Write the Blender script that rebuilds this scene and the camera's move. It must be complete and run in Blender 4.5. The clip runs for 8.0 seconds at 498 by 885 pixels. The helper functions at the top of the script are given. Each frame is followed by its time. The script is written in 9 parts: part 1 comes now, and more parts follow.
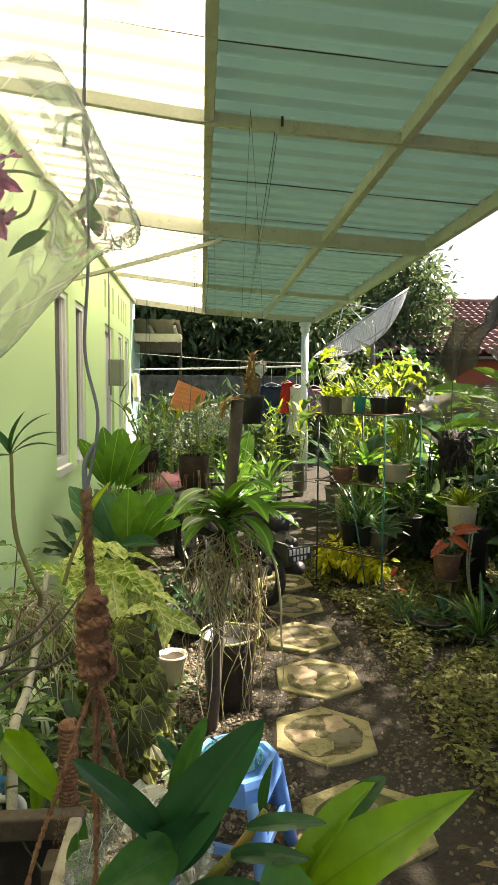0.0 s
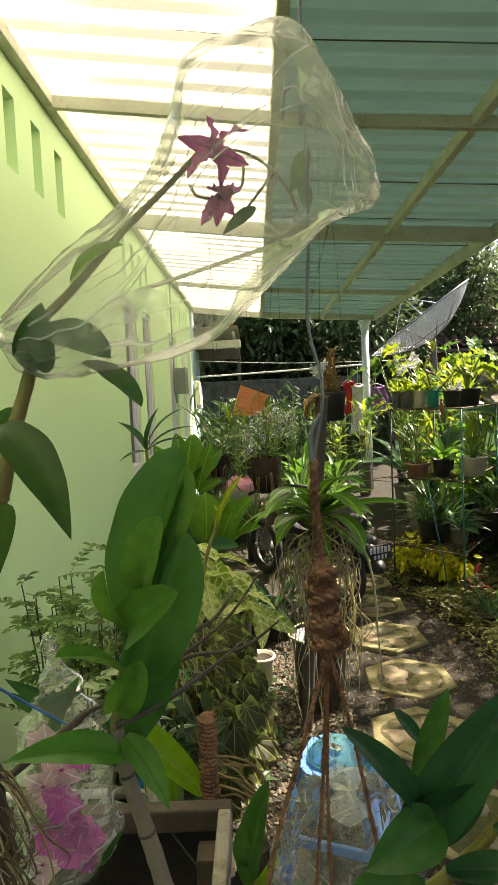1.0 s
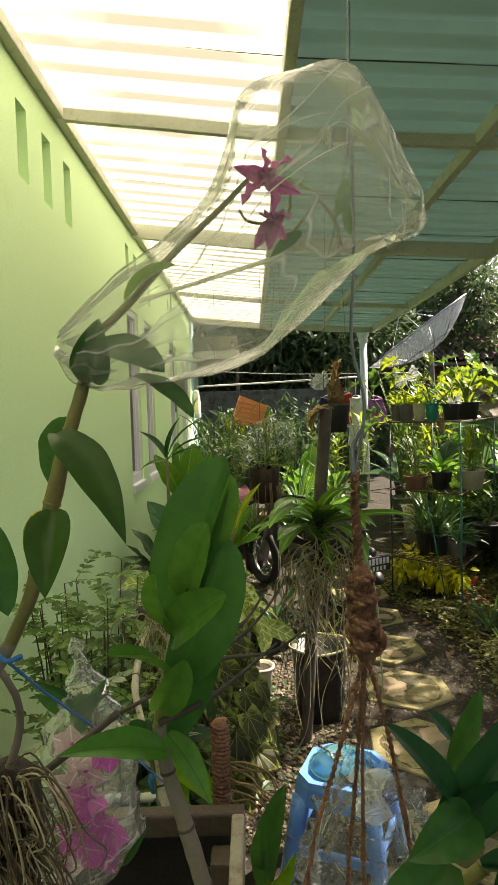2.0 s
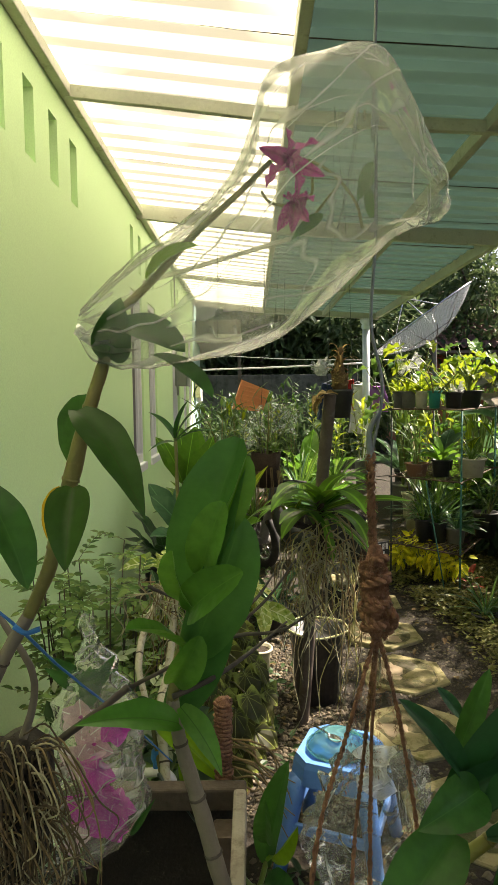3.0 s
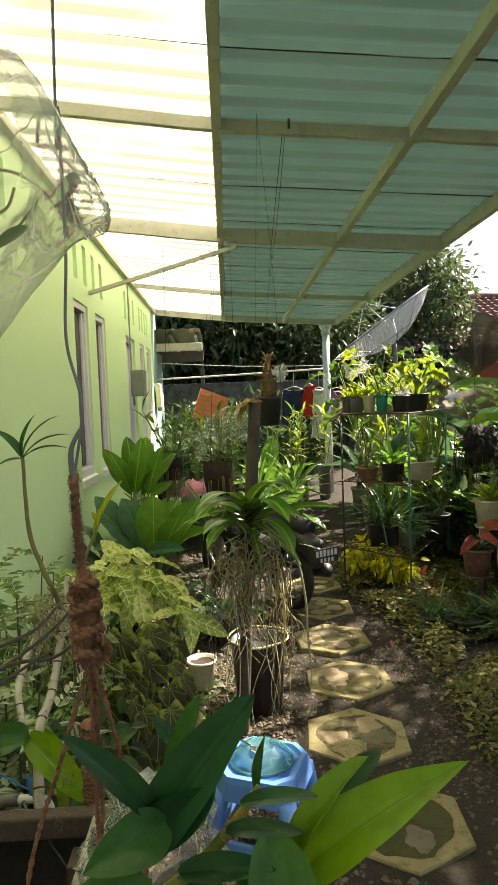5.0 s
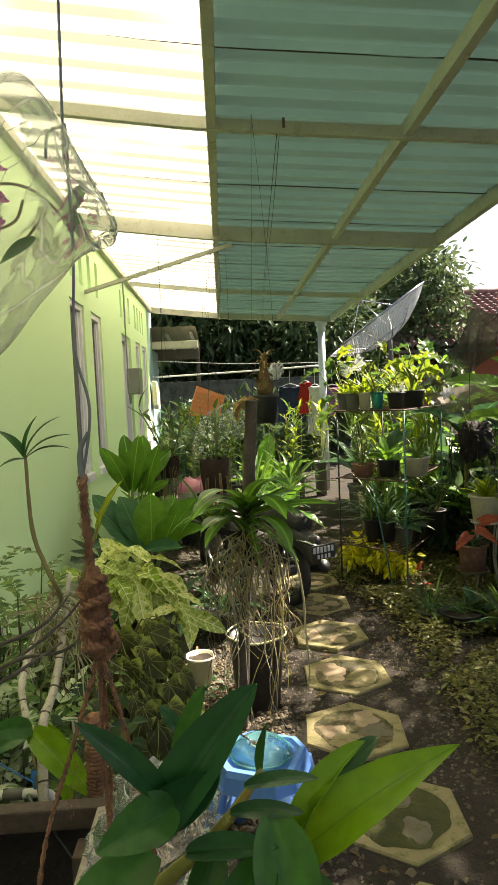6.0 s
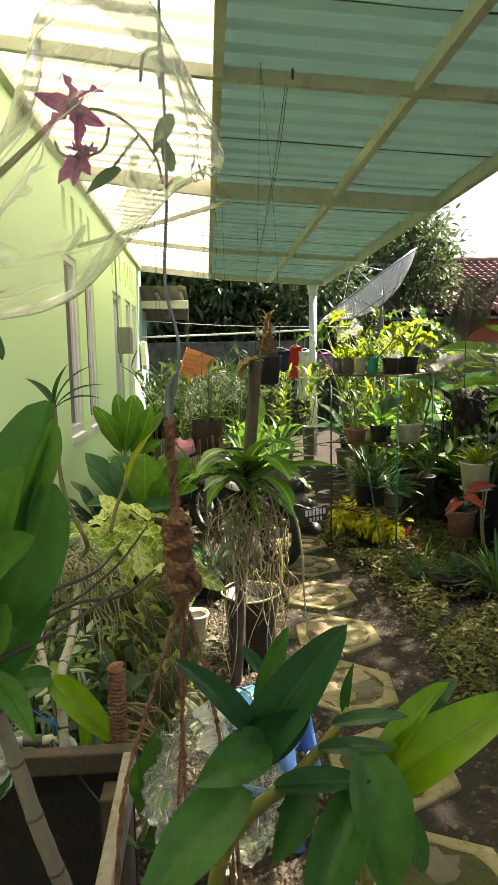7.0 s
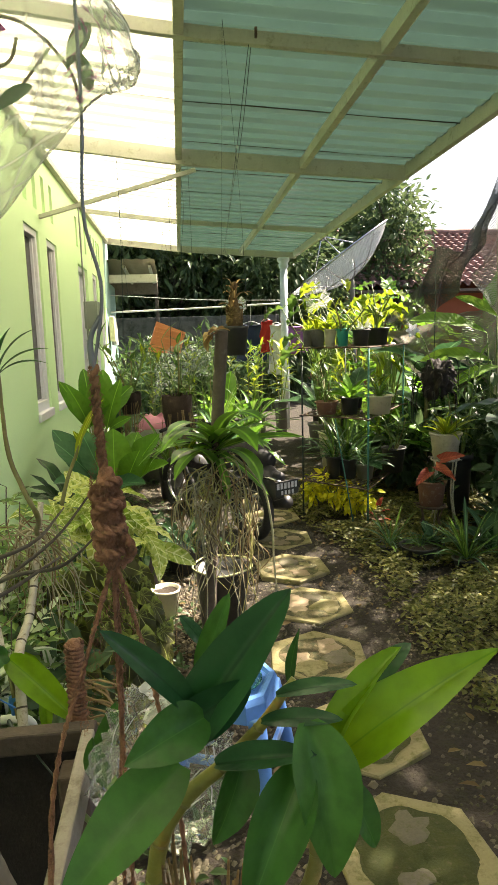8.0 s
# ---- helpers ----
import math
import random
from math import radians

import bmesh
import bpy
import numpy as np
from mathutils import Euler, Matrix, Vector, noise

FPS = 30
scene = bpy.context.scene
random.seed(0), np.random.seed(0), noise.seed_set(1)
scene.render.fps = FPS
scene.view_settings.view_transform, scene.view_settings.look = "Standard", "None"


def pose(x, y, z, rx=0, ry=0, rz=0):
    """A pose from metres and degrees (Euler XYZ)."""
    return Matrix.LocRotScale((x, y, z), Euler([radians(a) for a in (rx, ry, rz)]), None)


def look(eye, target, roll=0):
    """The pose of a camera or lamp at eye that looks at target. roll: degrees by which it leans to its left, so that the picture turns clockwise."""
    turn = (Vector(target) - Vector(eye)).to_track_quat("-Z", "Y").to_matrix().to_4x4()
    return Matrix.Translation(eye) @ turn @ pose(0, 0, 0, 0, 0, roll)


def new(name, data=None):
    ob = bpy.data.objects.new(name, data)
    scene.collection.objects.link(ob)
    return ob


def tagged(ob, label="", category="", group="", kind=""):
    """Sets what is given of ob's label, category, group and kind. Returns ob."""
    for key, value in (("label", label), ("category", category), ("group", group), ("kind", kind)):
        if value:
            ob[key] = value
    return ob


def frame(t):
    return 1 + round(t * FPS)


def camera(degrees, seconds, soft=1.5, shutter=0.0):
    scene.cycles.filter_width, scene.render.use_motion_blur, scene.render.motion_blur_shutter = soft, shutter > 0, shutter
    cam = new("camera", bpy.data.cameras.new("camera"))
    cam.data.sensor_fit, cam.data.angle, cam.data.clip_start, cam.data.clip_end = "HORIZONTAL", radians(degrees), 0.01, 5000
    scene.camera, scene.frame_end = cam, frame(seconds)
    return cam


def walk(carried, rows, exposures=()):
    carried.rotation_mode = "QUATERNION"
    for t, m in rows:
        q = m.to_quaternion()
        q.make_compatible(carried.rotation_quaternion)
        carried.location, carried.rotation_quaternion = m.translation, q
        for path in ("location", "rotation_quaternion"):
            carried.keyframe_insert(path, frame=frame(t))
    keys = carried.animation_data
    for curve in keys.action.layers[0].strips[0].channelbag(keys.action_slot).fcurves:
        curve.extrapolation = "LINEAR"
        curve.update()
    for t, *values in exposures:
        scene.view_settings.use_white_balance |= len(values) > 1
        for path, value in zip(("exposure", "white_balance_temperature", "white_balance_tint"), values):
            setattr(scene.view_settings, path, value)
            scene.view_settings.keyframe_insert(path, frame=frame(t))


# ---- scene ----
cam = camera(43.0, 8.0)
PATH = [
    (0, (0.063, 0.19, 1.476), (0.214, 2.178, 1.326), 0.4),
    (0.5, (-0.005, 0.194, 1.461), (0.024, 2.191, 1.346), -0.8),
    (1, (-0.051, 0.197, 1.454), (-0.077, 2.192, 1.322), -2.6),
    (1.5, (-0.072, 0.183, 1.458), (-0.087, 2.182, 1.374), -2.3),
    (3, (-0.099, 0.167, 1.455), (-0.11, 2.162, 1.306), -0.7),
    (3.5, (-0.072, 0.159, 1.454), (-0.023, 2.154, 1.328), -1.5),
    (4, (0.003, 0.155, 1.46), (0.109, 2.149, 1.349), -1.9),
    (4.5, (0.093, 0.188, 1.456), (0.161, 2.183, 1.334), -2.1),
    (6, (0.089, 0.162, 1.462), (0.168, 2.155, 1.324), -2.5),
    (6.5, (0.028, 0.16, 1.453), (0.171, 2.144, 1.247), -1.4),
    (7, (0.013, 0.17, 1.449), (0.141, 2.15, 1.197), -1.0),
    (7.5, (0.023, 0.178, 1.448), (0.17, 2.158, 1.2), -0.7),
    (8, (0.041, 0.204, 1.427), (0.247, 2.166, 1.099), -1.6),
]
walk(cam, [(t, look(eye, target, roll)) for t, eye, target, roll in PATH], exposures=[(0, 2.26, 7400, 15), (1.5, 1.74, 7350, 15), (3.5, 1.72, 7350, 15), (4.5, 1.88, 7350, 15), (6, 1.92, 7350, 15), (7, 2.18, 7350, 15), (8, 2.30, 7350, 15)])

# ---- light ----
SUN = Vector((0.61, 0.36, 0.71)).normalized()
world = bpy.data.worlds.new("sky")
scene.world = world
world.use_nodes = True
wn = world.node_tree
sky = wn.nodes.new("ShaderNodeTexSky")
sky.sky_type, sky.sun_disc = "NISHITA", False
sky.sun_elevation, sky.sun_rotation = math.asin(SUN.z), math.atan2(SUN.x, SUN.y)
sky.air_density, sky.dust_density = 1.0, 2.5
wn.nodes["Background"].inputs["Strength"].default_value = 0.06
wn.links.new(sky.outputs[0], wn.nodes["Background"].inputs["Color"])
lamp = bpy.data.lights.new("sun", "SUN")
lamp.energy, lamp.angle, lamp.color = 5.0, radians(0.6), (1.0, 0.95, 0.86)
sun = new("sun", lamp)
sun.matrix_world = look((6, 5, 10), (6 - SUN.x, 5 - SUN.y, 10 - SUN.z))


# ---- materials ----
def base_mat(name):
    m = bpy.data.materials.new(name)
    m.use_nodes = True
    t = m.node_tree
    return m, t, t.nodes["Principled BSDF"]


def node(t, kind, **values):
    n = t.nodes.new("ShaderNode" + kind)
    for k, v in values.items():
        n.inputs[k.replace("_", " ")].default_value = v
    return n


def mixer(t, fac, a, b):
    m = t.nodes.new("ShaderNodeMix")
    m.data_type = "RGBA"
    for i, v in ((0, fac), (6, a), (7, b)):
        if hasattr(v, "links"):
            t.links.new(v, m.inputs[i])
        else:
            m.inputs[i].default_value = v if i == 0 else (*v, 1)
    return m.outputs[2]


def ramp(t, src, lo, hi):
    r = t.nodes.new("ShaderNodeMapRange")
    r.inputs["From Min"].default_value, r.inputs["From Max"].default_value = lo, hi
    t.links.new(src, r.inputs["Value"])
    return r.outputs[0]


def arith(t, op, a, b=0.0):
    n = t.nodes.new("ShaderNodeMath")
    n.operation = op
    for i, v in ((0, a), (1, b)):
        if hasattr(v, "links"):
            t.links.new(v, n.inputs[i])
        else:
            n.inputs[i].default_value = v
    return n.outputs[0]


def bumped(t, p, src, strength, distance=0.01):
    b = node(t, "Bump", Strength=strength, Distance=distance)
    t.links.new(src, b.inputs["Height"])
    t.links.new(b.outputs[0], p.inputs["Normal"])


def where(t, kind="Object"):
    return t.nodes.new("ShaderNodeTexCoord").outputs[kind]


def world_place(t):
    return t.nodes.new("ShaderNodeNewGeometry").outputs["Position"]


def noise_of(t, co, scale, detail=4.0, rough=0.6):
    n = node(t, "TexNoise", Scale=scale, Detail=detail, Roughness=rough)
    t.links.new(co, n.inputs["Vector"])
    return n.outputs["Fac"]


def surface(name, a, b, rough=0.7, grain=60.0, patch=4.0, bump=0.3, metal=0.0, stain=None, stain_at=(0.55, 0.75), spread=0.25, vary=0.0):
    """A paint, wood, stone or plastic: two tones by broad patches, a fine grain, and stains."""
    m, t, p = base_mat(name)
    co = world_place(t)
    big, fine = noise_of(t, co, patch), noise_of(t, co, grain)
    col = mixer(t, ramp(t, big, 0.5 - spread, 0.5 + spread), a, b)
    if vary:
        info = t.nodes.new("ShaderNodeObjectInfo")
        h = t.nodes.new("ShaderNodeHueSaturation")
        t.links.new(ramp(t, info.outputs["Random"], 0, 1), h.inputs["Value"])
        r = h.inputs["Value"].links[0].from_node
        r.inputs["To Min"].default_value, r.inputs["To Max"].default_value = 1 - vary, 1 + vary
        t.links.new(col, h.inputs["Color"])
        col = h.outputs[0]
    col = mixer(t, arith(t, "MULTIPLY", ramp(t, fine, 0.35, 0.7), 0.25), col, [v * 0.6 for v in a])
    if stain:
        col = mixer(t, ramp(t, noise_of(t, co, patch * 2.7, 6, 0.7), *stain_at), col, stain)
    t.links.new(col, p.inputs["Base Color"])
    p.inputs["Metallic"].default_value = metal
    t.links.new(ramp(t, fine, 0.2, 0.9), p.inputs["Roughness"])
    r = p.inputs["Roughness"].links[0].from_node
    r.inputs["To Min"].default_value, r.inputs["To Max"].default_value = max(rough - 0.12, 0.03), min(rough + 0.12, 1)
    if bump:
        bumped(t, p, fine, bump, 0.004)
    return m


def leaf_mat(name, dark, light, vein=None, rough=0.38, trans=0.35, midrib=0.018, ribs=0.0, ribmix=0.35, island=False, glow=1.5, rim=None):
    """A leaf: its tone varies from leaf to leaf, with a midrib, side ribs and light through the blade."""
    m, t, p = base_mat(name)
    if island:
        rnd = t.nodes.new("ShaderNodeNewGeometry").outputs["Random Per Island"]
        co = world_place(t)
    else:
        rnd = t.nodes.new("ShaderNodeObjectInfo").outputs["Random"]
        co = where(t)
    col = mixer(t, rnd, dark, light)
    patch = noise_of(t, co, 5.0 if not island else 14.0, 5)
    col = mixer(t, arith(t, "MULTIPLY", ramp(t, patch, 0.4, 0.7), 0.45), col, [0.5 * v for v in dark])
    if not island:
        sep = t.nodes.new("ShaderNodeSeparateXYZ")
        t.links.new(co, sep.inputs[0])
        ax = arith(t, "ABSOLUTE", sep.outputs[0])
        if ribs:
            ph = arith(t, "SUBTRACT", arith(t, "MULTIPLY", sep.outputs[1], ribs), arith(t, "MULTIPLY", ax, ribs * 0.8))
            w = arith(t, "SINE", arith(t, "MULTIPLY", ph, 6.283))
            col = mixer(t, arith(t, "MULTIPLY", ramp(t, w, 0.55, 1.0), ribmix), col, vein or [min(1, 1.7 * v) for v in light])
            bumped(t, p, w, 0.10, 0.01)
        else:
            lines = arith(t, "MULTIPLY", arith(t, "SINE", arith(t, "MULTIPLY", sep.outputs[0], 330.0)), 0.0015)
            bumped(t, p, arith(t, "ADD", lines, noise_of(t, co, 4.0, 2, 0.4)), 0.22, 0.012)
        if rim:
            col = mixer(t, ramp(t, noise_of(t, co, 7.0, 4, 0.7), 0.50, 0.62), col, rim)
        col = mixer(t, ramp(t, ax, midrib, midrib * 0.3), col, vein or [min(1, 1.6 * v) for v in light])
    t.links.new(col, p.inputs["Base Color"])
    p.inputs["Roughness"].default_value = rough
    p.inputs["Specular IOR Level"].default_value = 0.26
    tr = t.nodes.new("ShaderNodeBsdfTranslucent")
    b = t.nodes.new("ShaderNodeHueSaturation")
    b.inputs["Value"].default_value, b.inputs["Hue"].default_value = glow, 0.48
    t.links.new(col, b.inputs["Color"])
    t.links.new(b.outputs[0], tr.inputs["Color"])
    mx = t.nodes.new("ShaderNodeMixShader")
    mx.inputs[0].default_value = trans
    t.links.new(p.outputs[0], mx.inputs[1])
    t.links.new(tr.outputs[0], mx.inputs[2])
    t.links.new(mx.outputs[0], t.nodes["Material Output"].inputs["Surface"])
    return m


def sheet_mat(name, tint, through_it, white, rough=0.35, patch=1.5, rib_shade=1.0, clear=0.0):
    """A roofing sheet: some of the light comes through it."""
    m, t, p = base_mat(name)
    co = world_place(t)
    n = noise_of(t, co, patch, 6, 0.7)
    col = mixer(t, ramp(t, n, 0.35, 0.75), tint, [v * 0.8 for v in tint])
    t.links.new(col, p.inputs["Base Color"])
    p.inputs["Roughness"].default_value = rough
    tr = t.nodes.new("ShaderNodeBsdfTranslucent")
    c2 = mixer(t, ramp(t, noise_of(t, co, patch * 4, 5, 0.7), 0.35, 0.8), white, [v * 0.82 for v in white])
    # Dimmed bands in the transmitted colour paint in the shading of the ribs.
    if rib_shade < 1:
        sep = t.nodes.new("ShaderNodeSeparateXYZ")
        t.links.new(co, sep.inputs[0])
        f = arith(t, "FRACT", arith(t, "MULTIPLY", arith(t, "ADD", sep.outputs[1], 2.66), 1 / 0.19))
        band = ramp(t, arith(t, "ABSOLUTE", arith(t, "SUBTRACT", f, 0.25)), 0.27, 0.16)
        c2 = mixer(t, arith(t, "MULTIPLY", band, ramp(t, noise_of(t, co, 1.1, 2), 0.05, 0.5)), c2, [v * rib_shade for v in white])
    t.links.new(c2, tr.inputs["Color"])
    mx = t.nodes.new("ShaderNodeMixShader")
    mx.inputs[0].default_value = through_it
    t.links.new(p.outputs[0], mx.inputs[1])
    t.links.new(tr.outputs[0], mx.inputs[2])
    last = mx.outputs[0]
    if clear:
        tp = t.nodes.new("ShaderNodeBsdfTransparent")
        tp.inputs["Color"].default_value = (*white, 1)
        m2 = t.nodes.new("ShaderNodeMixShader")
        m2.inputs[0].default_value = clear
        t.links.new(last, m2.inputs[1])
        t.links.new(tp.outputs[0], m2.inputs[2])
        last = m2.outputs[0]
    t.links.new(last, t.nodes["Material Output"].inputs["Surface"])
    return m


def film_mat(name, tint, clear, rough=0.12, crease=45.0, depth=0.6, haze=0.35, seen=(0.97, 0.98, 0.97), run=(0.9, 0.0, 0.43)):
    """Thin plastic film: mostly clear, milky where it is doubled into long creases, glossy on its bends."""
    m, t, p = base_mat(name)
    co = world_place(t)
    run = Vector(run).normalized()
    aside = run.cross(Vector((0, 1, 0))).normalized()
    pos = t.nodes.new("ShaderNodeCombineXYZ")
    for i, (d, k) in enumerate(((run, 0.14), (aside, 1.9), (run.cross(aside), 1.9))):
        v = t.nodes.new("ShaderNodeVectorMath")
        v.operation = "DOT_PRODUCT"
        t.links.new(co, v.inputs[0])
        v.inputs[1].default_value = d
        t.links.new(arith(t, "MULTIPLY", v.outputs["Value"], k), pos.inputs[i])
    long_n = noise_of(t, pos.outputs[0], crease, 1.5, 0.45)
    fine_n = noise_of(t, co, crease * 1.6, 1, 0.4)
    ridge = lambda n, w: ramp(t, arith(t, "ABSOLUTE", arith(t, "SUBTRACT", n, 0.5)), w, 0.0)
    lines = arith(t, "MULTIPLY", arith(t, "MAXIMUM", ridge(long_n, 0.030), arith(t, "MULTIPLY", ridge(fine_n, 0.014), 0.12)), ramp(t, noise_of(t, co, crease * 0.7, 2), 0.40, 0.60))
    h = arith(t, "ADD", arith(t, "MULTIPLY", long_n, 1.4), arith(t, "MULTIPLY", fine_n, 0.4))
    p.inputs["Base Color"].default_value = (*tint, 1)
    p.inputs["Roughness"].default_value = rough
    p.inputs["Specular IOR Level"].default_value = 0.9
    bumped(t, p, h, depth, 0.01)
    tr = t.nodes.new("ShaderNodeBsdfTranslucent")
    tr.inputs["Color"].default_value = (*tint, 1)
    milky = t.nodes.new("ShaderNodeMixShader")
    milky.inputs[0].default_value = 0.5
    t.links.new(p.outputs[0], milky.inputs[1])
    t.links.new(tr.outputs[0], milky.inputs[2])
    gl = t.nodes.new("ShaderNodeBsdfGlossy")
    gl.inputs["Roughness"].default_value = rough
    b = t.nodes["Bump"]
    t.links.new(b.outputs[0], gl.inputs["Normal"])
    tp = t.nodes.new("ShaderNodeBsdfTransparent")
    tp.inputs["Color"].default_value = (*seen, 1)
    lw = node(t, "LayerWeight", Blend=0.22)
    t.links.new(b.outputs[0], lw.inputs["Normal"])
    gloss = t.nodes.new("ShaderNodeMixShader")
    t.links.new(arith(t, "MULTIPLY", lw.outputs["Fresnel"], 0.75), gloss.inputs[0])
    t.links.new(tp.outputs[0], gloss.inputs[1])
    t.links.new(gl.outputs[0], gloss.inputs[2])
    mx = t.nodes.new("ShaderNodeMixShader")
    broad = arith(t, "MULTIPLY", ramp(t, noise_of(t, co, crease * 0.5, 2), 0.42, 0.68), haze * 0.4)
    f = arith(t, "ADD", arith(t, "ADD", arith(t, "MULTIPLY", lines, haze), broad), 1 - clear)
    t.links.new(f, mx.inputs[0])
    t.links.new(gloss.outputs[0], mx.inputs[1])
    t.links.new(milky.outputs[0], mx.inputs[2])
    t.links.new(mx.outputs[0], t.nodes["Material Output"].inputs["Surface"])
    return m


def mesh_mat(name, tint, pitch, open_part, rough=0.8):
    """Woven net or wire mesh: holes in a regular weave."""
    m, t, p = base_mat(name)
    co = where(t, "UV")
    sep = t.nodes.new("ShaderNodeSeparateXYZ")
    t.links.new(co, sep.inputs[0])
    wires = []
    for i in (0, 1):
        f = arith(t, "FRACT", arith(t, "MULTIPLY", sep.outputs[i], 1 / pitch))
        wires.append(arith(t, "GREATER_THAN", f, open_part))
    solid = arith(t, "MAXIMUM", *wires)
    p.inputs["Base Color"].default_value = (*tint, 1)
    p.inputs["Roughness"].default_value = rough
    tp = t.nodes.new("ShaderNodeBsdfTransparent")
    mx = t.nodes.new("ShaderNodeMixShader")
    t.links.new(solid, mx.inputs[0])
    t.links.new(tp.outputs[0], mx.inputs[1])
    t.links.new(p.outputs[0], mx.inputs[2])
    t.links.new(mx.outputs[0], t.nodes["Material Output"].inputs["Surface"])
    return m


def glass_mat(name, tint, rough=0.03, alpha=0.75):
    m, t, p = base_mat(name)
    p.inputs["Base Color"].default_value = (*tint, 1)
    p.inputs["Roughness"].default_value = rough
    p.inputs["Transmission Weight"].default_value = alpha
    p.inputs["IOR"].default_value = 1.35
    return m


def begonia_mat():
    """Olive heart-shaped blade: dark between the pale veins that fan out from its foot, with a lighter margin."""
    m = leaf_mat("begonia_leaf", (0.21, 0.27, 0.045), (0.33, 0.39, 0.07), vein=(0.38, 0.42, 0.12), rough=0.5, trans=0.2, midrib=0.012)
    t = m.node_tree
    p = t.nodes["Principled BSDF"]
    sep = t.nodes.new("ShaderNodeSeparateXYZ")
    t.links.new(where(t), sep.inputs[0])
    y = arith(t, "SUBTRACT", sep.outputs[1], 0.12)
    far = arith(t, "SQRT", arith(t, "ADD", arith(t, "MULTIPLY", sep.outputs[0], sep.outputs[0]), arith(t, "MULTIPLY", y, y)))
    turn = arith(t, "MULTIPLY", arith(t, "ARCTAN2", sep.outputs[0], y), 1.0 / 0.62)
    gap = arith(t, "MULTIPLY", arith(t, "ABSOLUTE", arith(t, "SUBTRACT", arith(t, "FRACT", arith(t, "ADD", turn, 0.5)), 0.5)), arith(t, "ADD", far, 0.05))
    between = ramp(t, gap, 0.010, 0.028)
    yc = arith(t, "SUBTRACT", sep.outputs[1], 0.42)
    rad = arith(t, "SQRT", arith(t, "ADD", arith(t, "MULTIPLY", sep.outputs[0], sep.outputs[0]), arith(t, "MULTIPLY", arith(t, "MULTIPLY", yc, yc), 0.62)))
    wob = arith(t, "MULTIPLY", noise_of(t, where(t), 8.0), 0.10)
    inside = ramp(t, arith(t, "ADD", rad, wob), 0.46, 0.36)
    old = p.inputs["Base Color"].links[0].from_socket
    col = mixer(t, arith(t, "MULTIPLY", arith(t, "MULTIPLY", between, inside), 0.94), old, (0.020, 0.017, 0.008))
    t.links.new(col, p.inputs["Base Color"])
    bumped(t, p, gap, 0.25, 0.05)
    return m


M_PAINT = surface("green_wall_paint", (0.67, 0.93, 0.51), (0.70, 0.94, 0.54), 0.75, 140, 1.2, 0.15, stain=(0.54, 0.79, 0.39), stain_at=(0.62, 0.85))
M_WHITE = surface("white_frame_paint", (0.84, 0.84, 0.90), (0.78, 0.79, 0.86), 0.45, 90, 5, 0.1, stain=(0.6, 0.6, 0.6), stain_at=(0.62, 0.8))
M_TIMBER = surface("cream_painted_timber", (0.61, 0.60, 0.51), (0.48, 0.47, 0.40), 0.6, 70, 5, 0.25, stain=(0.24, 0.22, 0.12), stain_at=(0.56, 0.78))
M_POST = surface("pale_post_paint", (0.72, 0.76, 0.82), (0.64, 0.68, 0.74), 0.5, 60, 5, 0.1, stain=(0.45, 0.45, 0.42), stain_at=(0.6, 0.8))
M_CLEAR = sheet_mat("translucent_roofing", (0.80, 0.81, 0.76), 0.95, (0.97, 0.95, 0.74), rib_shade=0.20)
M_GREEN = sheet_mat("green_roofing", (0.155, 0.235, 0.205), 0.05, (0.30, 0.57, 0.47), rib_shade=0.62)
M_WOOD = surface("weathered_timber", (0.11, 0.085, 0.065), (0.18, 0.145, 0.115), 0.8, 90, 9, 0.5, stain=(0.08, 0.06, 0.045), stain_at=(0.5, 0.75), vary=0.2)
M_POLE = surface("dark_mossy_post", (0.075, 0.055, 0.042), (0.13, 0.10, 0.08), 0.85, 60, 12, 0.7, stain=(0.16, 0.15, 0.12), stain_at=(0.6, 0.75))
M_COIR = surface("coir_fibre", (0.19, 0.085, 0.048), (0.31, 0.155, 0.09), 0.95, 220, 40, 1.0, stain=(0.06, 0.03, 0.02), stain_at=(0.5, 0.7))
M_DARKCOIR = surface("dark_fern_fibre", (0.024, 0.014, 0.010), (0.055, 0.032, 0.022), 0.95, 160, 30, 1.0, stain=(0.10, 0.06, 0.035), stain_at=(0.6, 0.75))
M_HUSK = surface("straw_husk", (0.22, 0.14, 0.05), (0.14, 0.085, 0.035), 0.9, 150, 25, 0.9, stain=(0.10, 0.06, 0.03), stain_at=(0.52, 0.7))
M_ROOT = surface("pale_aerial_root", (0.40, 0.35, 0.24), (0.30, 0.29, 0.15), 0.8, 80, 8, 0.3)
M_BROWNROOT = surface("brown_root", (0.19, 0.12, 0.055), (0.26, 0.19, 0.09), 0.85, 80, 12, 0.4)
M_CANE = surface("pale_cane_sheath", (0.52, 0.48, 0.40), (0.38, 0.34, 0.26), 0.7, 120, 26, 0.5, stain=(0.17, 0.13, 0.08), stain_at=(0.54, 0.68))
M_STEM = surface("olive_stem", (0.20, 0.17, 0.055), (0.14, 0.15, 0.04), 0.5, 120, 20, 0.3, stain=(0.30, 0.22, 0.10), stain_at=(0.55, 0.75))
M_STEMG = surface("green_stem", (0.12, 0.19, 0.04), (0.16, 0.22, 0.06), 0.5, 80, 12, 0.2)
M_BLACKPOT = surface("black_plastic", (0.02, 0.02, 0.021), (0.035, 0.034, 0.033), 0.5, 50, 8, 0.15, stain=(0.09, 0.08, 0.06), stain_at=(0.6, 0.85))
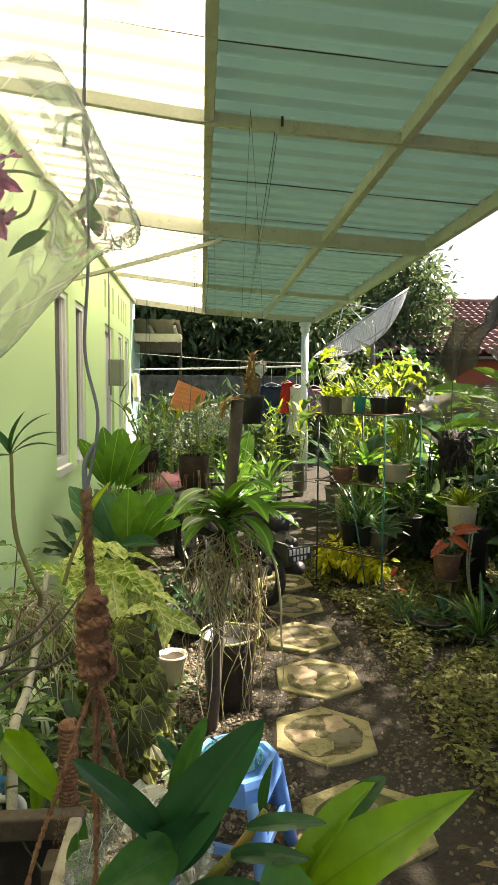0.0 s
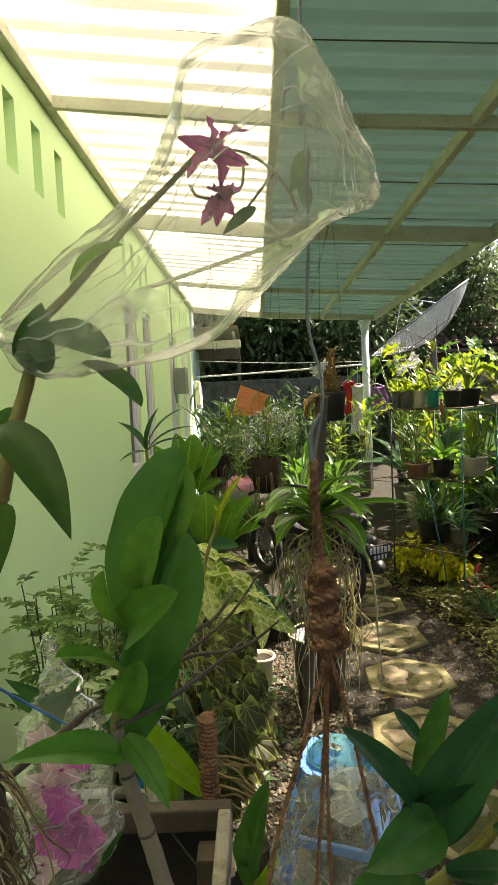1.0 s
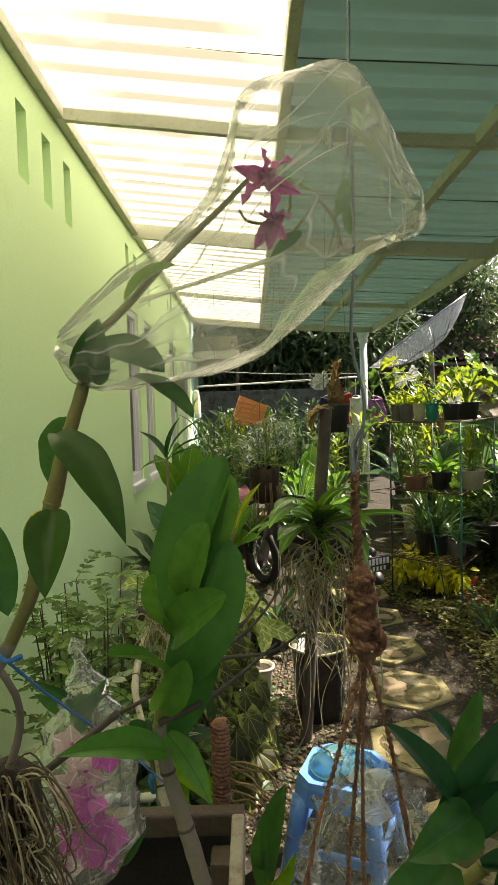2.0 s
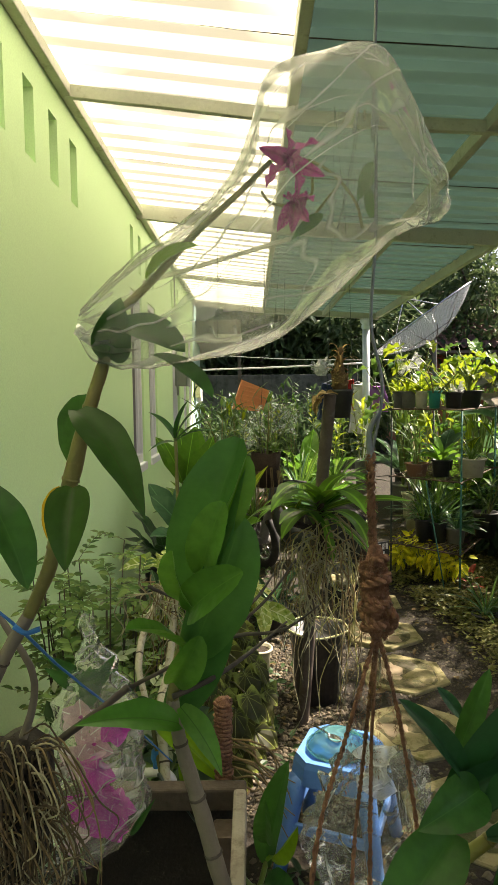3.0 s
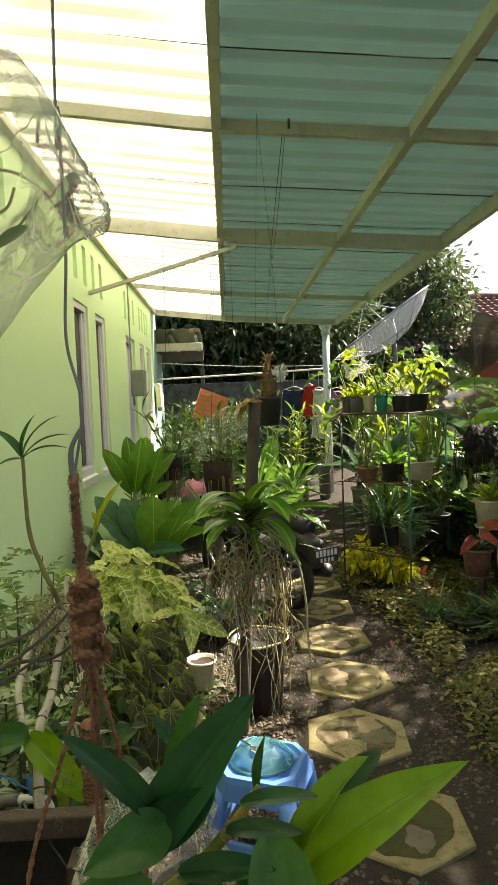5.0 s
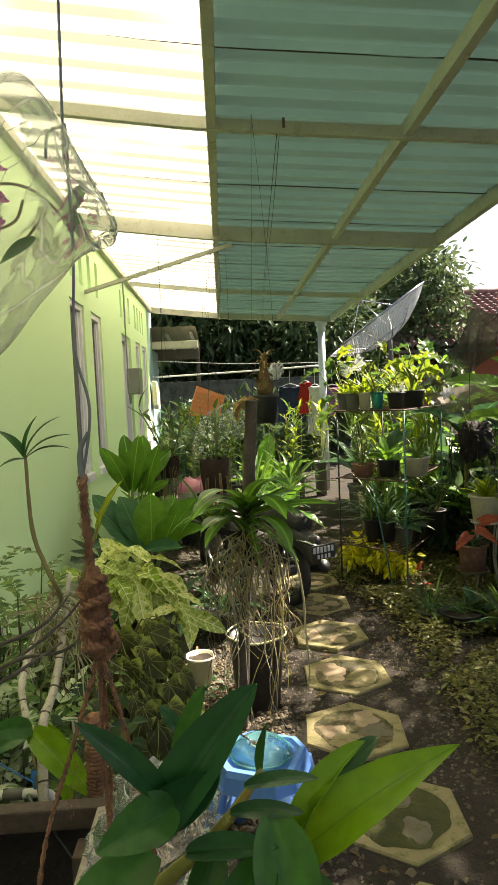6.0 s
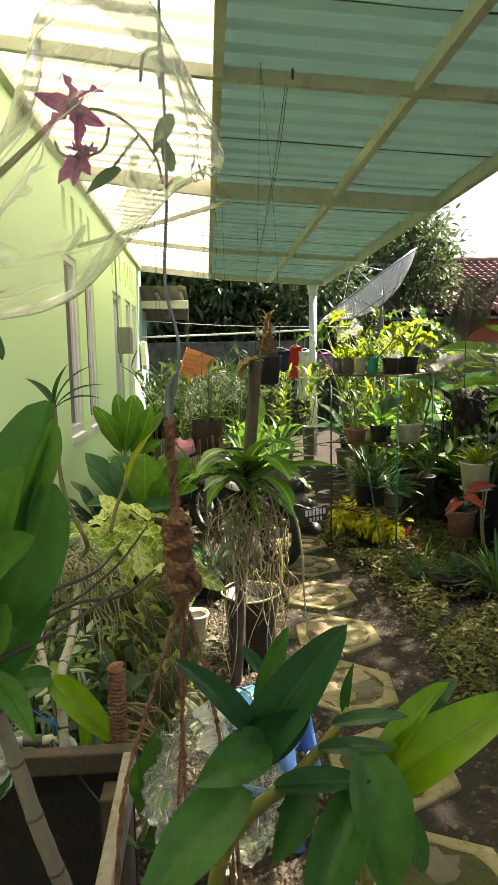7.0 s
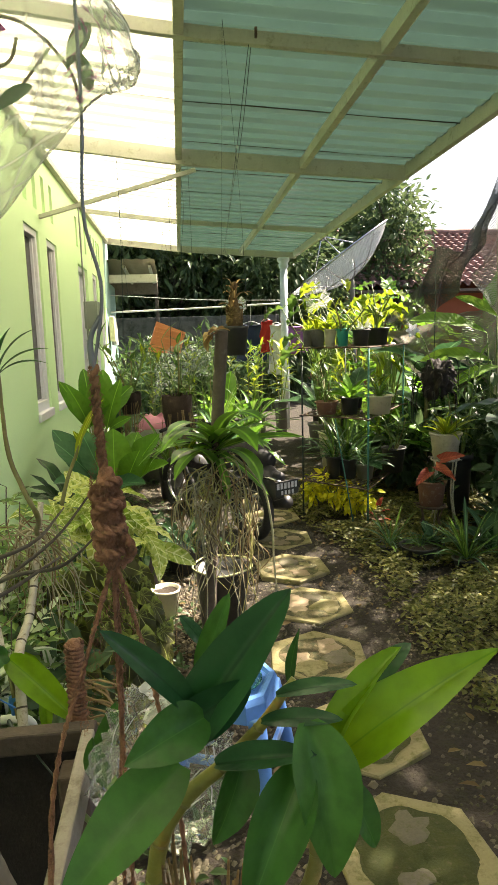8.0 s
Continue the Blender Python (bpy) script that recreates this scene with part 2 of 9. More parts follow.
M_GREYPOT = surface("grey_plastic", (0.13, 0.13, 0.125), (0.19, 0.18, 0.17), 0.6, 50, 8, 0.15, stain=(0.08, 0.075, 0.06), stain_at=(0.55, 0.8))
M_CREAMPOT = surface("cream_plastic", (0.62, 0.58, 0.45), (0.52, 0.47, 0.34), 0.55, 60, 8, 0.15, stain=(0.28, 0.24, 0.14), stain_at=(0.52, 0.8))
M_TEALPOT = surface("teal_plastic", (0.02, 0.27, 0.22), (0.03, 0.33, 0.27), 0.45, 60, 8, 0.1, stain=(0.08, 0.16, 0.12), stain_at=(0.6, 0.85))
M_CLAY = surface("terracotta", (0.27, 0.125, 0.075), (0.21, 0.105, 0.07), 0.85, 90, 9, 0.3, stain=(0.40, 0.33, 0.27), stain_at=(0.55, 0.75))
M_BLUE = surface("blue_plastic", (0.10, 0.26, 0.66), (0.13, 0.31, 0.70), 0.35, 60, 6, 0.06, stain=(0.16, 0.28, 0.50), stain_at=(0.6, 0.9))
M_BLUEPANEL = surface("deep_blue_plastic", (0.035, 0.11, 0.38), (0.05, 0.15, 0.45), 0.4, 60, 6, 0.06)
M_BLUESTRING = surface("blue_string", (0.02, 0.16, 0.50), (0.03, 0.24, 0.62), 0.6, 300, 90, 0.5)
M_WIRE = surface("grey_wire", (0.13, 0.15, 0.17), (0.20, 0.22, 0.24), 0.45, 100, 20, 0.1, 0.4)
M_DARKWIRE = surface("dark_wire", (0.03, 0.045, 0.04), (0.05, 0.07, 0.06), 0.5, 100, 20, 0.1, 0.3)
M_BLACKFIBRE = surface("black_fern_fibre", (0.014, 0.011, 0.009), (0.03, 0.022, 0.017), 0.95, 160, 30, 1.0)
M_GREENWIRE = surface("green_coated_wire", (0.03, 0.17, 0.14), (0.05, 0.22, 0.18), 0.5, 100, 20, 0.1)
M_RUST = surface("rusty_iron", (0.085, 0.058, 0.042), (0.13, 0.08, 0.055), 0.8, 140, 25, 0.5, 0.3)
M_PVC = surface("white_pvc", (0.78, 0.78, 0.76), (0.70, 0.71, 0.69), 0.35, 80, 8, 0.05, stain=(0.5, 0.47, 0.4), stain_at=(0.6, 0.8))
M_SOIL = surface("potting_soil", (0.035, 0.024, 0.016), (0.06, 0.042, 0.028), 0.95, 130, 20, 1.0)
M_BOX = surface("grey_enamel", (0.26, 0.29, 0.25), (0.21, 0.24, 0.21), 0.45, 60, 7, 0.1, stain=(0.16, 0.13, 0.09), stain_at=(0.62, 0.8))
M_RUBBER = surface("tyre_rubber", (0.015, 0.015, 0.016), (0.03, 0.028, 0.027), 0.8, 70, 9, 0.3)
M_CHROME = surface("worn_chrome", (0.55, 0.55, 0.56), (0.42, 0.42, 0.43), 0.25, 90, 9, 0.05, 1.0)
M_NAVY = surface("navy_cloth", (0.012, 0.02, 0.06), (0.03, 0.045, 0.11), 0.95, 240, 9, 0.4)
M_RED = surface("red_cloth", (0.55, 0.03, 0.025), (0.42, 0.02, 0.02), 0.95, 240, 9, 0.4)
M_WHITECLOTH = surface("white_cloth", (0.75, 0.74, 0.75), (0.62, 0.61, 0.64), 0.95, 240, 9, 0.4)
M_PURPLE = surface("purple_plastic", (0.32, 0.10, 0.34), (0.24, 0.07, 0.28), 0.4, 60, 8, 0.1)
M_PINK = surface("pink_plastic", (0.75, 0.30, 0.42), (0.66, 0.22, 0.34), 0.5, 60, 12, 0.2)
M_ORANGE = surface("orange_plastic_mesh", (0.78, 0.29, 0.13), (0.70, 0.25, 0.12), 0.55, 60, 10, 0.2)
M_CONCRETE = surface("mossy_concrete", (0.31, 0.26, 0.14), (0.24, 0.21, 0.085), 0.9, 120, 7, 0.6, stain=(0.13, 0.125, 0.03), stain_at=(0.50, 0.66), vary=0.10)
M_DISC = surface("pinkish_concrete", (0.37, 0.275, 0.185), (0.30, 0.235, 0.13), 0.9, 120, 11, 0.6, stain=(0.17, 0.18, 0.06), stain_at=(0.55, 0.72), vary=0.12)
M_DARKCON = surface("dark_concrete", (0.13, 0.11, 0.08), (0.17, 0.15, 0.09), 0.95, 120, 10, 0.7, stain=(0.09, 0.10, 0.03), stain_at=(0.5, 0.7))
M_FENCE = surface("stained_concrete_wall", (0.10, 0.10, 0.095), (0.16, 0.155, 0.14), 0.95, 40, 2, 0.5, stain=(0.04, 0.045, 0.03), stain_at=(0.45, 0.65))
M_BRICKRED = surface("red_house_wall", (0.42, 0.13, 0.07), (0.36, 0.11, 0.06), 0.9, 40, 3, 0.3)
M_TILE = surface("clay_roof_tile", (0.21, 0.115, 0.10), (0.29, 0.17, 0.145), 0.85, 30, 5, 0.4, stain=(0.07, 0.05, 0.045), stain_at=(0.5, 0.7), vary=0.25)
M_BARK = surface("bark", (0.06, 0.05, 0.04), (0.10, 0.085, 0.07), 0.95, 40, 8, 0.9, stain=(0.13, 0.13, 0.10), stain_at=(0.58, 0.7))
M_GREYCANE = surface("grey_cane", (0.22, 0.19, 0.15), (0.15, 0.13, 0.10), 0.7, 120, 20, 0.4, stain=(0.14, 0.12, 0.09), stain_at=(0.6, 0.75))

L_DENDRO = leaf_mat("orchid_leaf", (0.018, 0.088, 0.018), (0.042, 0.145, 0.027), vein=(0.038, 0.13, 0.027), rough=0.42, trans=0.3, midrib=0.006)
L_UPRIGHT = leaf_mat("glossy_upright_leaf", (0.050, 0.185, 0.024), (0.095, 0.26, 0.040), vein=(0.04, 0.13, 0.02), rough=0.4, trans=0.42, midrib=0.008)
L_BRIGHTORCHID = leaf_mat("young_orchid_leaf", (0.11, 0.25, 0.010), (0.15, 0.30, 0.014), vein=(0.085, 0.21, 0.010), rough=0.35, trans=0.42, midrib=0.006)
L_DARKORCHID = leaf_mat("old_orchid_leaf", (0.028, 0.085, 0.013), (0.044, 0.118, 0.018), vein=(0.034, 0.07, 0.014), rough=0.45, trans=0.25, midrib=0.006)
L_BLUEISH = leaf_mat("bluish_orchid_leaf", (0.012, 0.062, 0.024), (0.024, 0.090, 0.034), vein=(0.010, 0.048, 0.018), rough=0.36, trans=0.2, midrib=0.012)
L_BLUEISH.node_tree.nodes["Principled BSDF"].inputs["Specular IOR Level"].default_value = 0.42
L_STRAP = leaf_mat("arching_strap_leaf", (0.065, 0.19, 0.022), (0.14, 0.30, 0.035), rough=0.35, trans=0.38, midrib=0.006)
L_VANDA = leaf_mat("strap_leaf", (0.045, 0.125, 0.022), (0.11, 0.21, 0.038), rough=0.35, trans=0.35, midrib=0.006)
L_BROAD = leaf_mat("broad_leaf", (0.06, 0.19, 0.018), (0.12, 0.28, 0.03), rough=0.32, trans=0.4, midrib=0.010, ribs=12, ribmix=0.04)
L_DEEP = leaf_mat("deep_green_leaf", (0.025, 0.072, 0.03), (0.06, 0.135, 0.055), rough=0.33, trans=0.3, midrib=0.012, ribs=9, ribmix=0.12)
L_BRIGHT = leaf_mat("bright_leaf", (0.11, 0.20, 0.012), (0.24, 0.31, 0.022), rough=0.4, trans=0.45, midrib=0.014)
L_CROTON = leaf_mat("yellow_leaf", (0.42, 0.38, 0.03), (0.55, 0.50, 0.06), rough=0.4, trans=0.4, midrib=0.02)
L_LIME = leaf_mat("variegated_lime_leaf", (0.25, 0.38, 0.05), (0.80, 0.82, 0.33), vein=(0.78, 0.80, 0.50), rough=0.45, trans=0.35, midrib=0.016, ribs=6, ribmix=0.75, rim=(0.17, 0.29, 0.03))
L_BEGONIA = begonia_mat()
L_REDLEAF = leaf_mat("red_caladium_leaf", (0.30, 0.055, 0.025), (0.36, 0.09, 0.04), rough=0.45, trans=0.35, ribs=6)
L_SHRUBI = leaf_mat("pale_shrub_leaf", (0.065, 0.165, 0.038), (0.26, 0.38, 0.11), rough=0.45, trans=0.35, island=True)
L_UNDER = leaf_mat("undergrowth_leaf", (0.035, 0.08, 0.03), (0.09, 0.15, 0.06), rough=0.45, trans=0.3, island=True)
L_COVER = leaf_mat("ground_cover_leaf", (0.06, 0.08, 0.014), (0.30, 0.29, 0.085), rough=0.5, trans=0.25, island=True)
L_CROTONI = leaf_mat("sunny_yellow_leaf", (0.32, 0.38, 0.025), (0.92, 0.88, 0.06), rough=0.4, trans=0.45, island=True)
L_TREE = leaf_mat("tree_leaf", (0.035, 0.075, 0.03), (0.12, 0.18, 0.07), rough=0.4, trans=0.3, island=True)
for glossy in (L_DENDRO, L_BLUEISH, L_UPRIGHT, L_BRIGHTORCHID, L_STRAP):
    glossy.node_tree.nodes["Principled BSDF"].inputs["Specular IOR Level"].default_value = 0.32
L_LITTER = leaf_mat("dry_leaf", (0.09, 0.055, 0.02), (0.19, 0.14, 0.06), rough=0.8, trans=0.15, island=True)
L_FLOWER = leaf_mat("purple_petal", (0.40, 0.03, 0.24), (0.52, 0.08, 0.32), vein=(0.26, 0.02, 0.15), rough=0.5, trans=0.35, midrib=0.03, ribs=5, glow=1.1)
L_MAGENTA = leaf_mat("magenta_petal", (0.60, 0.04, 0.44), (0.72, 0.14, 0.56), vein=(0.7, 0.3, 0.6), rough=0.5, trans=0.35, midrib=0.02, glow=1.1)
L_PALEPINK = leaf_mat("pale_pink_petal", (0.74, 0.46, 0.56), (0.82, 0.64, 0.68), rough=0.5, trans=0.35, glow=1.1)
F_BAG = film_mat("clear_plastic_bag", (0.96, 0.97, 0.95), 0.88, 0.09, 15.0, 0.7, 0.32)
F_MILKY = film_mat("cloudy_plastic_film", (0.78, 0.80, 0.80), 0.55, 0.18, 25, 1.0, 0.4)
F_TEAL = film_mat("teal_plastic_dome", (0.35, 0.75, 0.70), 0.74, 0.03, 9.0, 0.25, 0.16, (0.55, 0.84, 0.80))
F_THIN = film_mat("thin_clear_bag", (0.92, 0.94, 0.95), 0.94, 0.08, 50.0, 0.45, 0.10)
F_SHEET = film_mat("dusty_clear_sheeting", (0.88, 0.91, 0.92), 0.84, 0.12, 30, 1.0, 0.30)
F_FOLD = film_mat("doubled_plastic_fold", (0.97, 0.98, 0.97), 0.60, 0.1, 60.0, 0.4, 0.3)
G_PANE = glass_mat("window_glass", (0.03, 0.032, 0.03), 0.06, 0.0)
N_SHADE = mesh_mat("black_shade_net", (0.105, 0.098, 0.085), 0.007, 0.42)
N_THIN = mesh_mat("thin_shade_net", (0.24, 0.205, 0.16), 0.009, 0.36)
N_PALE = mesh_mat("pale_thin_net", (0.42, 0.40, 0.36), 0.010, 0.66)
N_DISH = mesh_mat("dish_wire_mesh", (0.72, 0.74, 0.76), 0.03, 0.66, 0.5)


# ---- mesh helpers ----
def part(name, bm, material, parent=None, label="", smooth=True):
    me = bm
    if hasattr(bm, "verts"):
        me = bpy.data.meshes.new(name)
        bm.to_mesh(me)
        bm.free()
        for poly in me.polygons:
            poly.use_smooth = smooth
    if material is not None and not me.materials:
        me.materials.append(material)
    ob = new(name, me)
    if parent is not None:
        ob.parent = parent
    if label:
        ob["label"] = label
    return ob


def thing(name, place, label, category, group="", turn=0.0):
    e = tagged(new(name), label, category, group)
    e.location, e.rotation_euler = place, (0, 0, radians(turn))
    return e


def box(bm, x0, x1, y0, y1, z0, z1, bevel=0.0):
    vs = [bm.verts.new((x, y, z)) for x in (x0, x1) for y in (y0, y1) for z in (z0, z1)]
    fs = [bm.faces.new([vs[i] for i in q]) for q in ((0, 1, 3, 2), (4, 6, 7, 5), (0, 4, 5, 1), (2, 3, 7, 6), (0, 2, 6, 4), (1, 5, 7, 3))]
    if bevel:
        es = list({e for f in fs for e in f.edges})
        bmesh.ops.bevel(bm, geom=es, offset=bevel, segments=2, affect="EDGES", profile=0.5)
    return bm


def boxed(x0, x1, y0, y1, z0, z1, bevel=0.0):
    return box(bmesh.new(), x0, x1, y0, y1, z0, z1, bevel)


def smooth_line(pts, steps=5):
    p = [Vector(q) for q in pts]
    if len(p) < 3:
        return [p[0].lerp(p[-1], i / steps) for i in range(steps + 1)]
    p = [p[0] * 2 - p[1], *p, p[-1] * 2 - p[-2]]
    out = []
    for i in range(1, len(p) - 2):
        a, b, c, d = p[i - 1:i + 3]
        for k in range(steps):
            t = k / steps
            out.append(0.5 * (2 * b + (c - a) * t + (2 * a - 5 * b + 4 * c - d) * t * t + (3 * b - a - 3 * c + d) * t ** 3))
    return out + [p[-2]]


def tube(pts, radius, seg=6, steps=5, bm=None, rough=0.0):
    """A round bar along a smooth line. radius: one number, or one for each given point."""
    bm = bm or bmesh.new()
    line = smooth_line(pts, steps)
    n = len(line)
    rad = radius if isinstance(radius, (list, tuple)) else [radius, radius]
    rings, side = [], None
    for i, q in enumerate(line):
        d = (line[min(i + 1, n - 1)] - line[max(i - 1, 0)]).normalized()
        side = d.orthogonal().normalized() if side is None else (side - d * side.dot(d)).normalized()
        up = d.cross(side)
        f = i / (n - 1) * (len(rad) - 1)
        k = min(int(f), len(rad) - 2)
        r = rad[k] + (rad[k + 1] - rad[k]) * (f - k)
        ring = []
        for j in range(seg):
            a = 2 * math.pi * j / seg
            rr = r * (1 + rough * noise.noise(q * 90 + Vector((j * 3.1, 0, 0)))) if rough else r
            ring.append(bm.verts.new(q + (side * math.cos(a) + up * math.sin(a)) * rr))
        rings.append(ring)
    for a, b in zip(rings, rings[1:]):
        for j in range(seg):
            bm.faces.new((a[j], a[(j + 1) % seg], b[(j + 1) % seg], b[j]))
    bm.faces.new(rings[0][::-1])
    bm.faces.new(rings[-1])
    return bm


def lathe(profile, seg=24, bm=None, at=(0, 0, 0), squash=1.0):
    """A turned form from (radius, height) pairs; a radius of 0 closes it."""
    bm = bm or bmesh.new()
    rings = []
    for r, z in profile:
        if r <= 0:
            rings.append([bm.verts.new((at[0], at[1], at[2] + z))])
        else:
            rings.append([bm.verts.new((at[0] + r * math.cos(2 * math.pi * j / seg), at[1] + r * squash * math.sin(2 * math.pi * j / seg), at[2] + z)) for j in range(seg)])
    for a, b in zip(rings, rings[1:]):
        for j in range(seg):
            k = (j + 1) % seg
            q = [a[j % len(a)], a[k % len(a)], b[k % len(b)], b[j % len(b)]]
            q = list(dict.fromkeys(q))
            if len(q) > 2:
                bm.faces.new(q)
    return bm


def roughen(bm, amount, scale):
    for v in bm.verts:
        v.co += noise.noise_vector(v.co * scale) * amount
    return bm


# ---- leaves ----
SHAPES = {
    "lance": lambda t: 0.085 * math.sin(math.pi * min(1, 0.04 + t * 0.96) ** 0.8),
    "strap": lambda t: 0.032 * min(1, (1 - t) * 5 + 0.02) * (0.8 + 0.2 * math.sin(3 * t)),
    "oblong": lambda t: 0.155 * max(0.0, math.sin(math.pi * min(1, 0.03 + 0.97 * t) ** 0.9)) ** 0.62,
    "taper": lambda t: 0.16 * max(0.0, math.sin(math.pi * (0.05 + 0.95 * t) ** 0.68)) ** 0.95,
    "ovate": lambda t: 0.24 * max(0.0, math.sin(math.pi * (0.03 + 0.97 * t) ** 0.72)) ** 0.85,
    "round": lambda t: 0.19 * max(0.0, math.sin(math.pi * (0.05 + 0.945 * t) ** 1.05)) ** 0.45,
    "paddle": lambda t: 0.30 * max(0.0, math.sin(math.pi * (0.05 + 0.95 * t) ** 1.35)) ** 0.75,
    "broad": lambda t: 0.17 * max(0.0, math.sin(math.pi * min(1, 0.02 + t * 0.98) ** 1.1)) ** 0.75,
    "heart": lambda t: 0.40 * max(0.0, math.sin(math.pi * (0.12 + 0.88 * t) ** 0.62)) ** 0.8,
    "petal": lambda t: 0.16 * max(0.0, math.sin(math.pi * min(1, 0.06 + 0.94 * t) ** 0.95)) ** 0.8,
}
made_leaves = {}


def leaf_mesh(shape, material, bend=0.6, fold=0.25, wave=0.0, seg=8, col=4, twist=0.0):
    """A blade of unit length along y, its face up z; bend: how far it arches down, in radians; fold: how far its halves rise."""
    key = (shape, material.name, bend, fold, wave, seg, col, twist)
    if key in made_leaves:
        return made_leaves[key]
    verts, faces = [], []
    y = z = 0.0
    for i in range(seg + 1):
        t = i / seg
        a = -bend * (t - 0.15)
        if i:
            y += math.cos(a) / seg
            z += math.sin(a) / seg
        w = SHAPES[shape](t)
        for j in range(col + 1):
            u = j / col * 2 - 1
            lift = abs(u) * w * fold + wave * w * math.sin(t * 19 + (1.5 if u < 0 else 0)) * abs(u)
            x = u * w * math.cos(fold * 0.7)
            back = -0.10 * (1 - t) ** 3 * abs(u) if shape == "heart" else 0.0
            tw = twist * t
            verts.append((x * math.cos(tw) - lift * math.sin(tw), y - lift * math.sin(a) + back, z + (x * math.sin(tw) + lift * math.cos(tw)) * math.cos(a)))
    n = col + 1
    for i in range(seg):
        for j in range(col):
            faces.append((i * n + j, i * n + j + 1, (i + 1) * n + j + 1, (i + 1) * n + j))
    me = bpy.data.meshes.new("leaf")
    me.from_pydata(verts, [], faces)
    me.materials.append(material)
    for poly in me.polygons:
        poly.use_smooth = True
    made_leaves[key] = me
    return me


def put_leaf(parent, mesh, base, way, length, width=1.0, face=(0, 0, 1), roll=0.0, name="leaf"):
    """One leaf as a part: it grows from base along way, its upper side turned towards face."""
    y = Vector(way).normalized()
    f = Vector(face)
    x = y.cross(f)
    x = x.normalized() if x.length > 1e-3 else y.orthogonal().normalized()
    z = x.cross(y)
    m = Matrix((x, y, z)).transposed().to_4x4()
    m = Matrix.Translation(base) @ m @ Matrix.Rotation(roll, 4, "Y") @ Matrix.Diagonal((length * width, length, length, 1))
    ob = new(name, mesh)
    ob.parent = parent
    ob.matrix_basis = m
    return ob


def rosette(parent, meshes, count, size, rise, spread=0.02, height=0.0, rng=None, width=1.0, tall=0.0):
    """Leaves round a middle. size, rise: the range of lengths, and of angles above the ground (degrees)."""
    rng = rng or random.Random(1)
    for i in range(count):
        a = 2.4 * i + rng.uniform(-0.4, 0.4)
        f = i / max(count - 1, 1)
        e = radians(rise[0] + (rise[1] - rise[0]) * f + rng.uniform(-8, 8))
        d = Vector((math.cos(a) * math.cos(e), math.sin(a) * math.cos(e), math.sin(e)))
        b = Vector((math.cos(a) * spread * rng.random(), math.sin(a) * spread * rng.random(), height + tall * f))
        put_leaf(parent, rng.choice(meshes), b, d, rng.uniform(*size), width * rng.uniform(0.85, 1.15), roll=rng.uniform(-0.3, 0.3))


def cloud(name, material, base, way, up, size, wide, parent=None):
    """Many small folded leaves in one mesh, from arrays of places, directions and sizes."""
    n = len(base)
    way = way / np.linalg.norm(way, axis=1, keepdims=True)
    side = np.cross(way, up)
    side /= np.linalg.norm(side, axis=1, keepdims=True) + 1e-9
    nor = np.cross(side, way)
    s, w = size[:, None], (size * wide)[:, None]
    rows = [base]
    for f, g, d in ((0.28, 0.85, 0.02), (0.62, 0.8, 0.08)):
        mid = base + way * s * f - nor * s * d
        rows += [mid + side * w * g + nor * w * 0.3, mid, mid - side * w * g + nor * w * 0.3]
    rows.append(base + way * s - nor * s * 0.2)
    v = np.stack(rows, axis=1).reshape(-1, 3)
    k = np.arange(n)[:, None] * 8
    quads = ((0, 1, 2, 2), (0, 2, 3, 3), (1, 4, 5, 2), (2, 5, 6, 3), (4, 7, 5, 5), (5, 7, 6, 6))
    tri = np.concatenate([k + np.array([t]) for q in quads for t in ((q[:3],) if q[2] == q[3] else ((q[0], q[1], q[2]), (q[0], q[2], q[3])))])
    me = bpy.data.meshes.new(name)
    me.from_pydata(v.tolist(), [], tri.tolist())
    me.materials.append(material)
    ob = new(name, me)
    if parent is not None:
        ob.parent = parent
    return ob



# ---- ground ----
def ground_height(x, y):
    return 0.018 * noise.noise(Vector((x * 1.7, y * 1.7, 0))) + 0.008 * noise.noise(Vector((x * 7, y * 7, 3))) - 0.012


def make_ground():
    xs = [-60, -20, -8, -4, -2] + [-1.2 + 0.05 * i for i in range(85)] + [3.5, 5, 8, 20, 60]
    ys = [-40, -10, -4, -1.5] + [0.4 + 0.05 * i for i in range(140)] + [7.8, 9, 11, 14, 20, 40, 120]
    verts = [(x, y, ground_height(x, y)) for y in ys for x in xs]
    n = len(xs)
    faces = [(j * n + i, j * n + i + 1, (j + 1) * n + i + 1, (j + 1) * n + i) for j in range(len(ys) - 1) for i in range(n - 1)]
    me = bpy.data.meshes.new("ground")
    me.from_pydata(verts, [], faces)
    for poly in me.polygons:
        poly.use_smooth = True
    m, t, p = base_mat("earth_and_moss")
    co = world_place(t)
    big, mid, fine = noise_of(t, co, 1.3, 5), noise_of(t, co, 9, 6, 0.7), noise_of(t, co, 70, 4, 0.7)
    col = mixer(t, ramp(t, big, 0.35, 0.65), (0.024, 0.018, 0.011), (0.046, 0.035, 0.021))
    col = mixer(t, ramp(t, mid, 0.5, 0.68), col, (0.036, 0.036, 0.009))
    col = mixer(t, ramp(t, fine, 0.42, 0.7), col, (0.02, 0.015, 0.01))
    t.links.new(col, p.inputs["Base Color"])
    p.inputs["Roughness"].default_value = 0.95
    bumped(t, p, arith(t, "ADD", fine, arith(t, "MULTIPLY", mid, 1.5)), 0.9, 0.012)
    me.materials.append(m)
    tagged(new("ground", me), "damp brown earth with moss and grit", "ground", kind="structure")


make_ground()

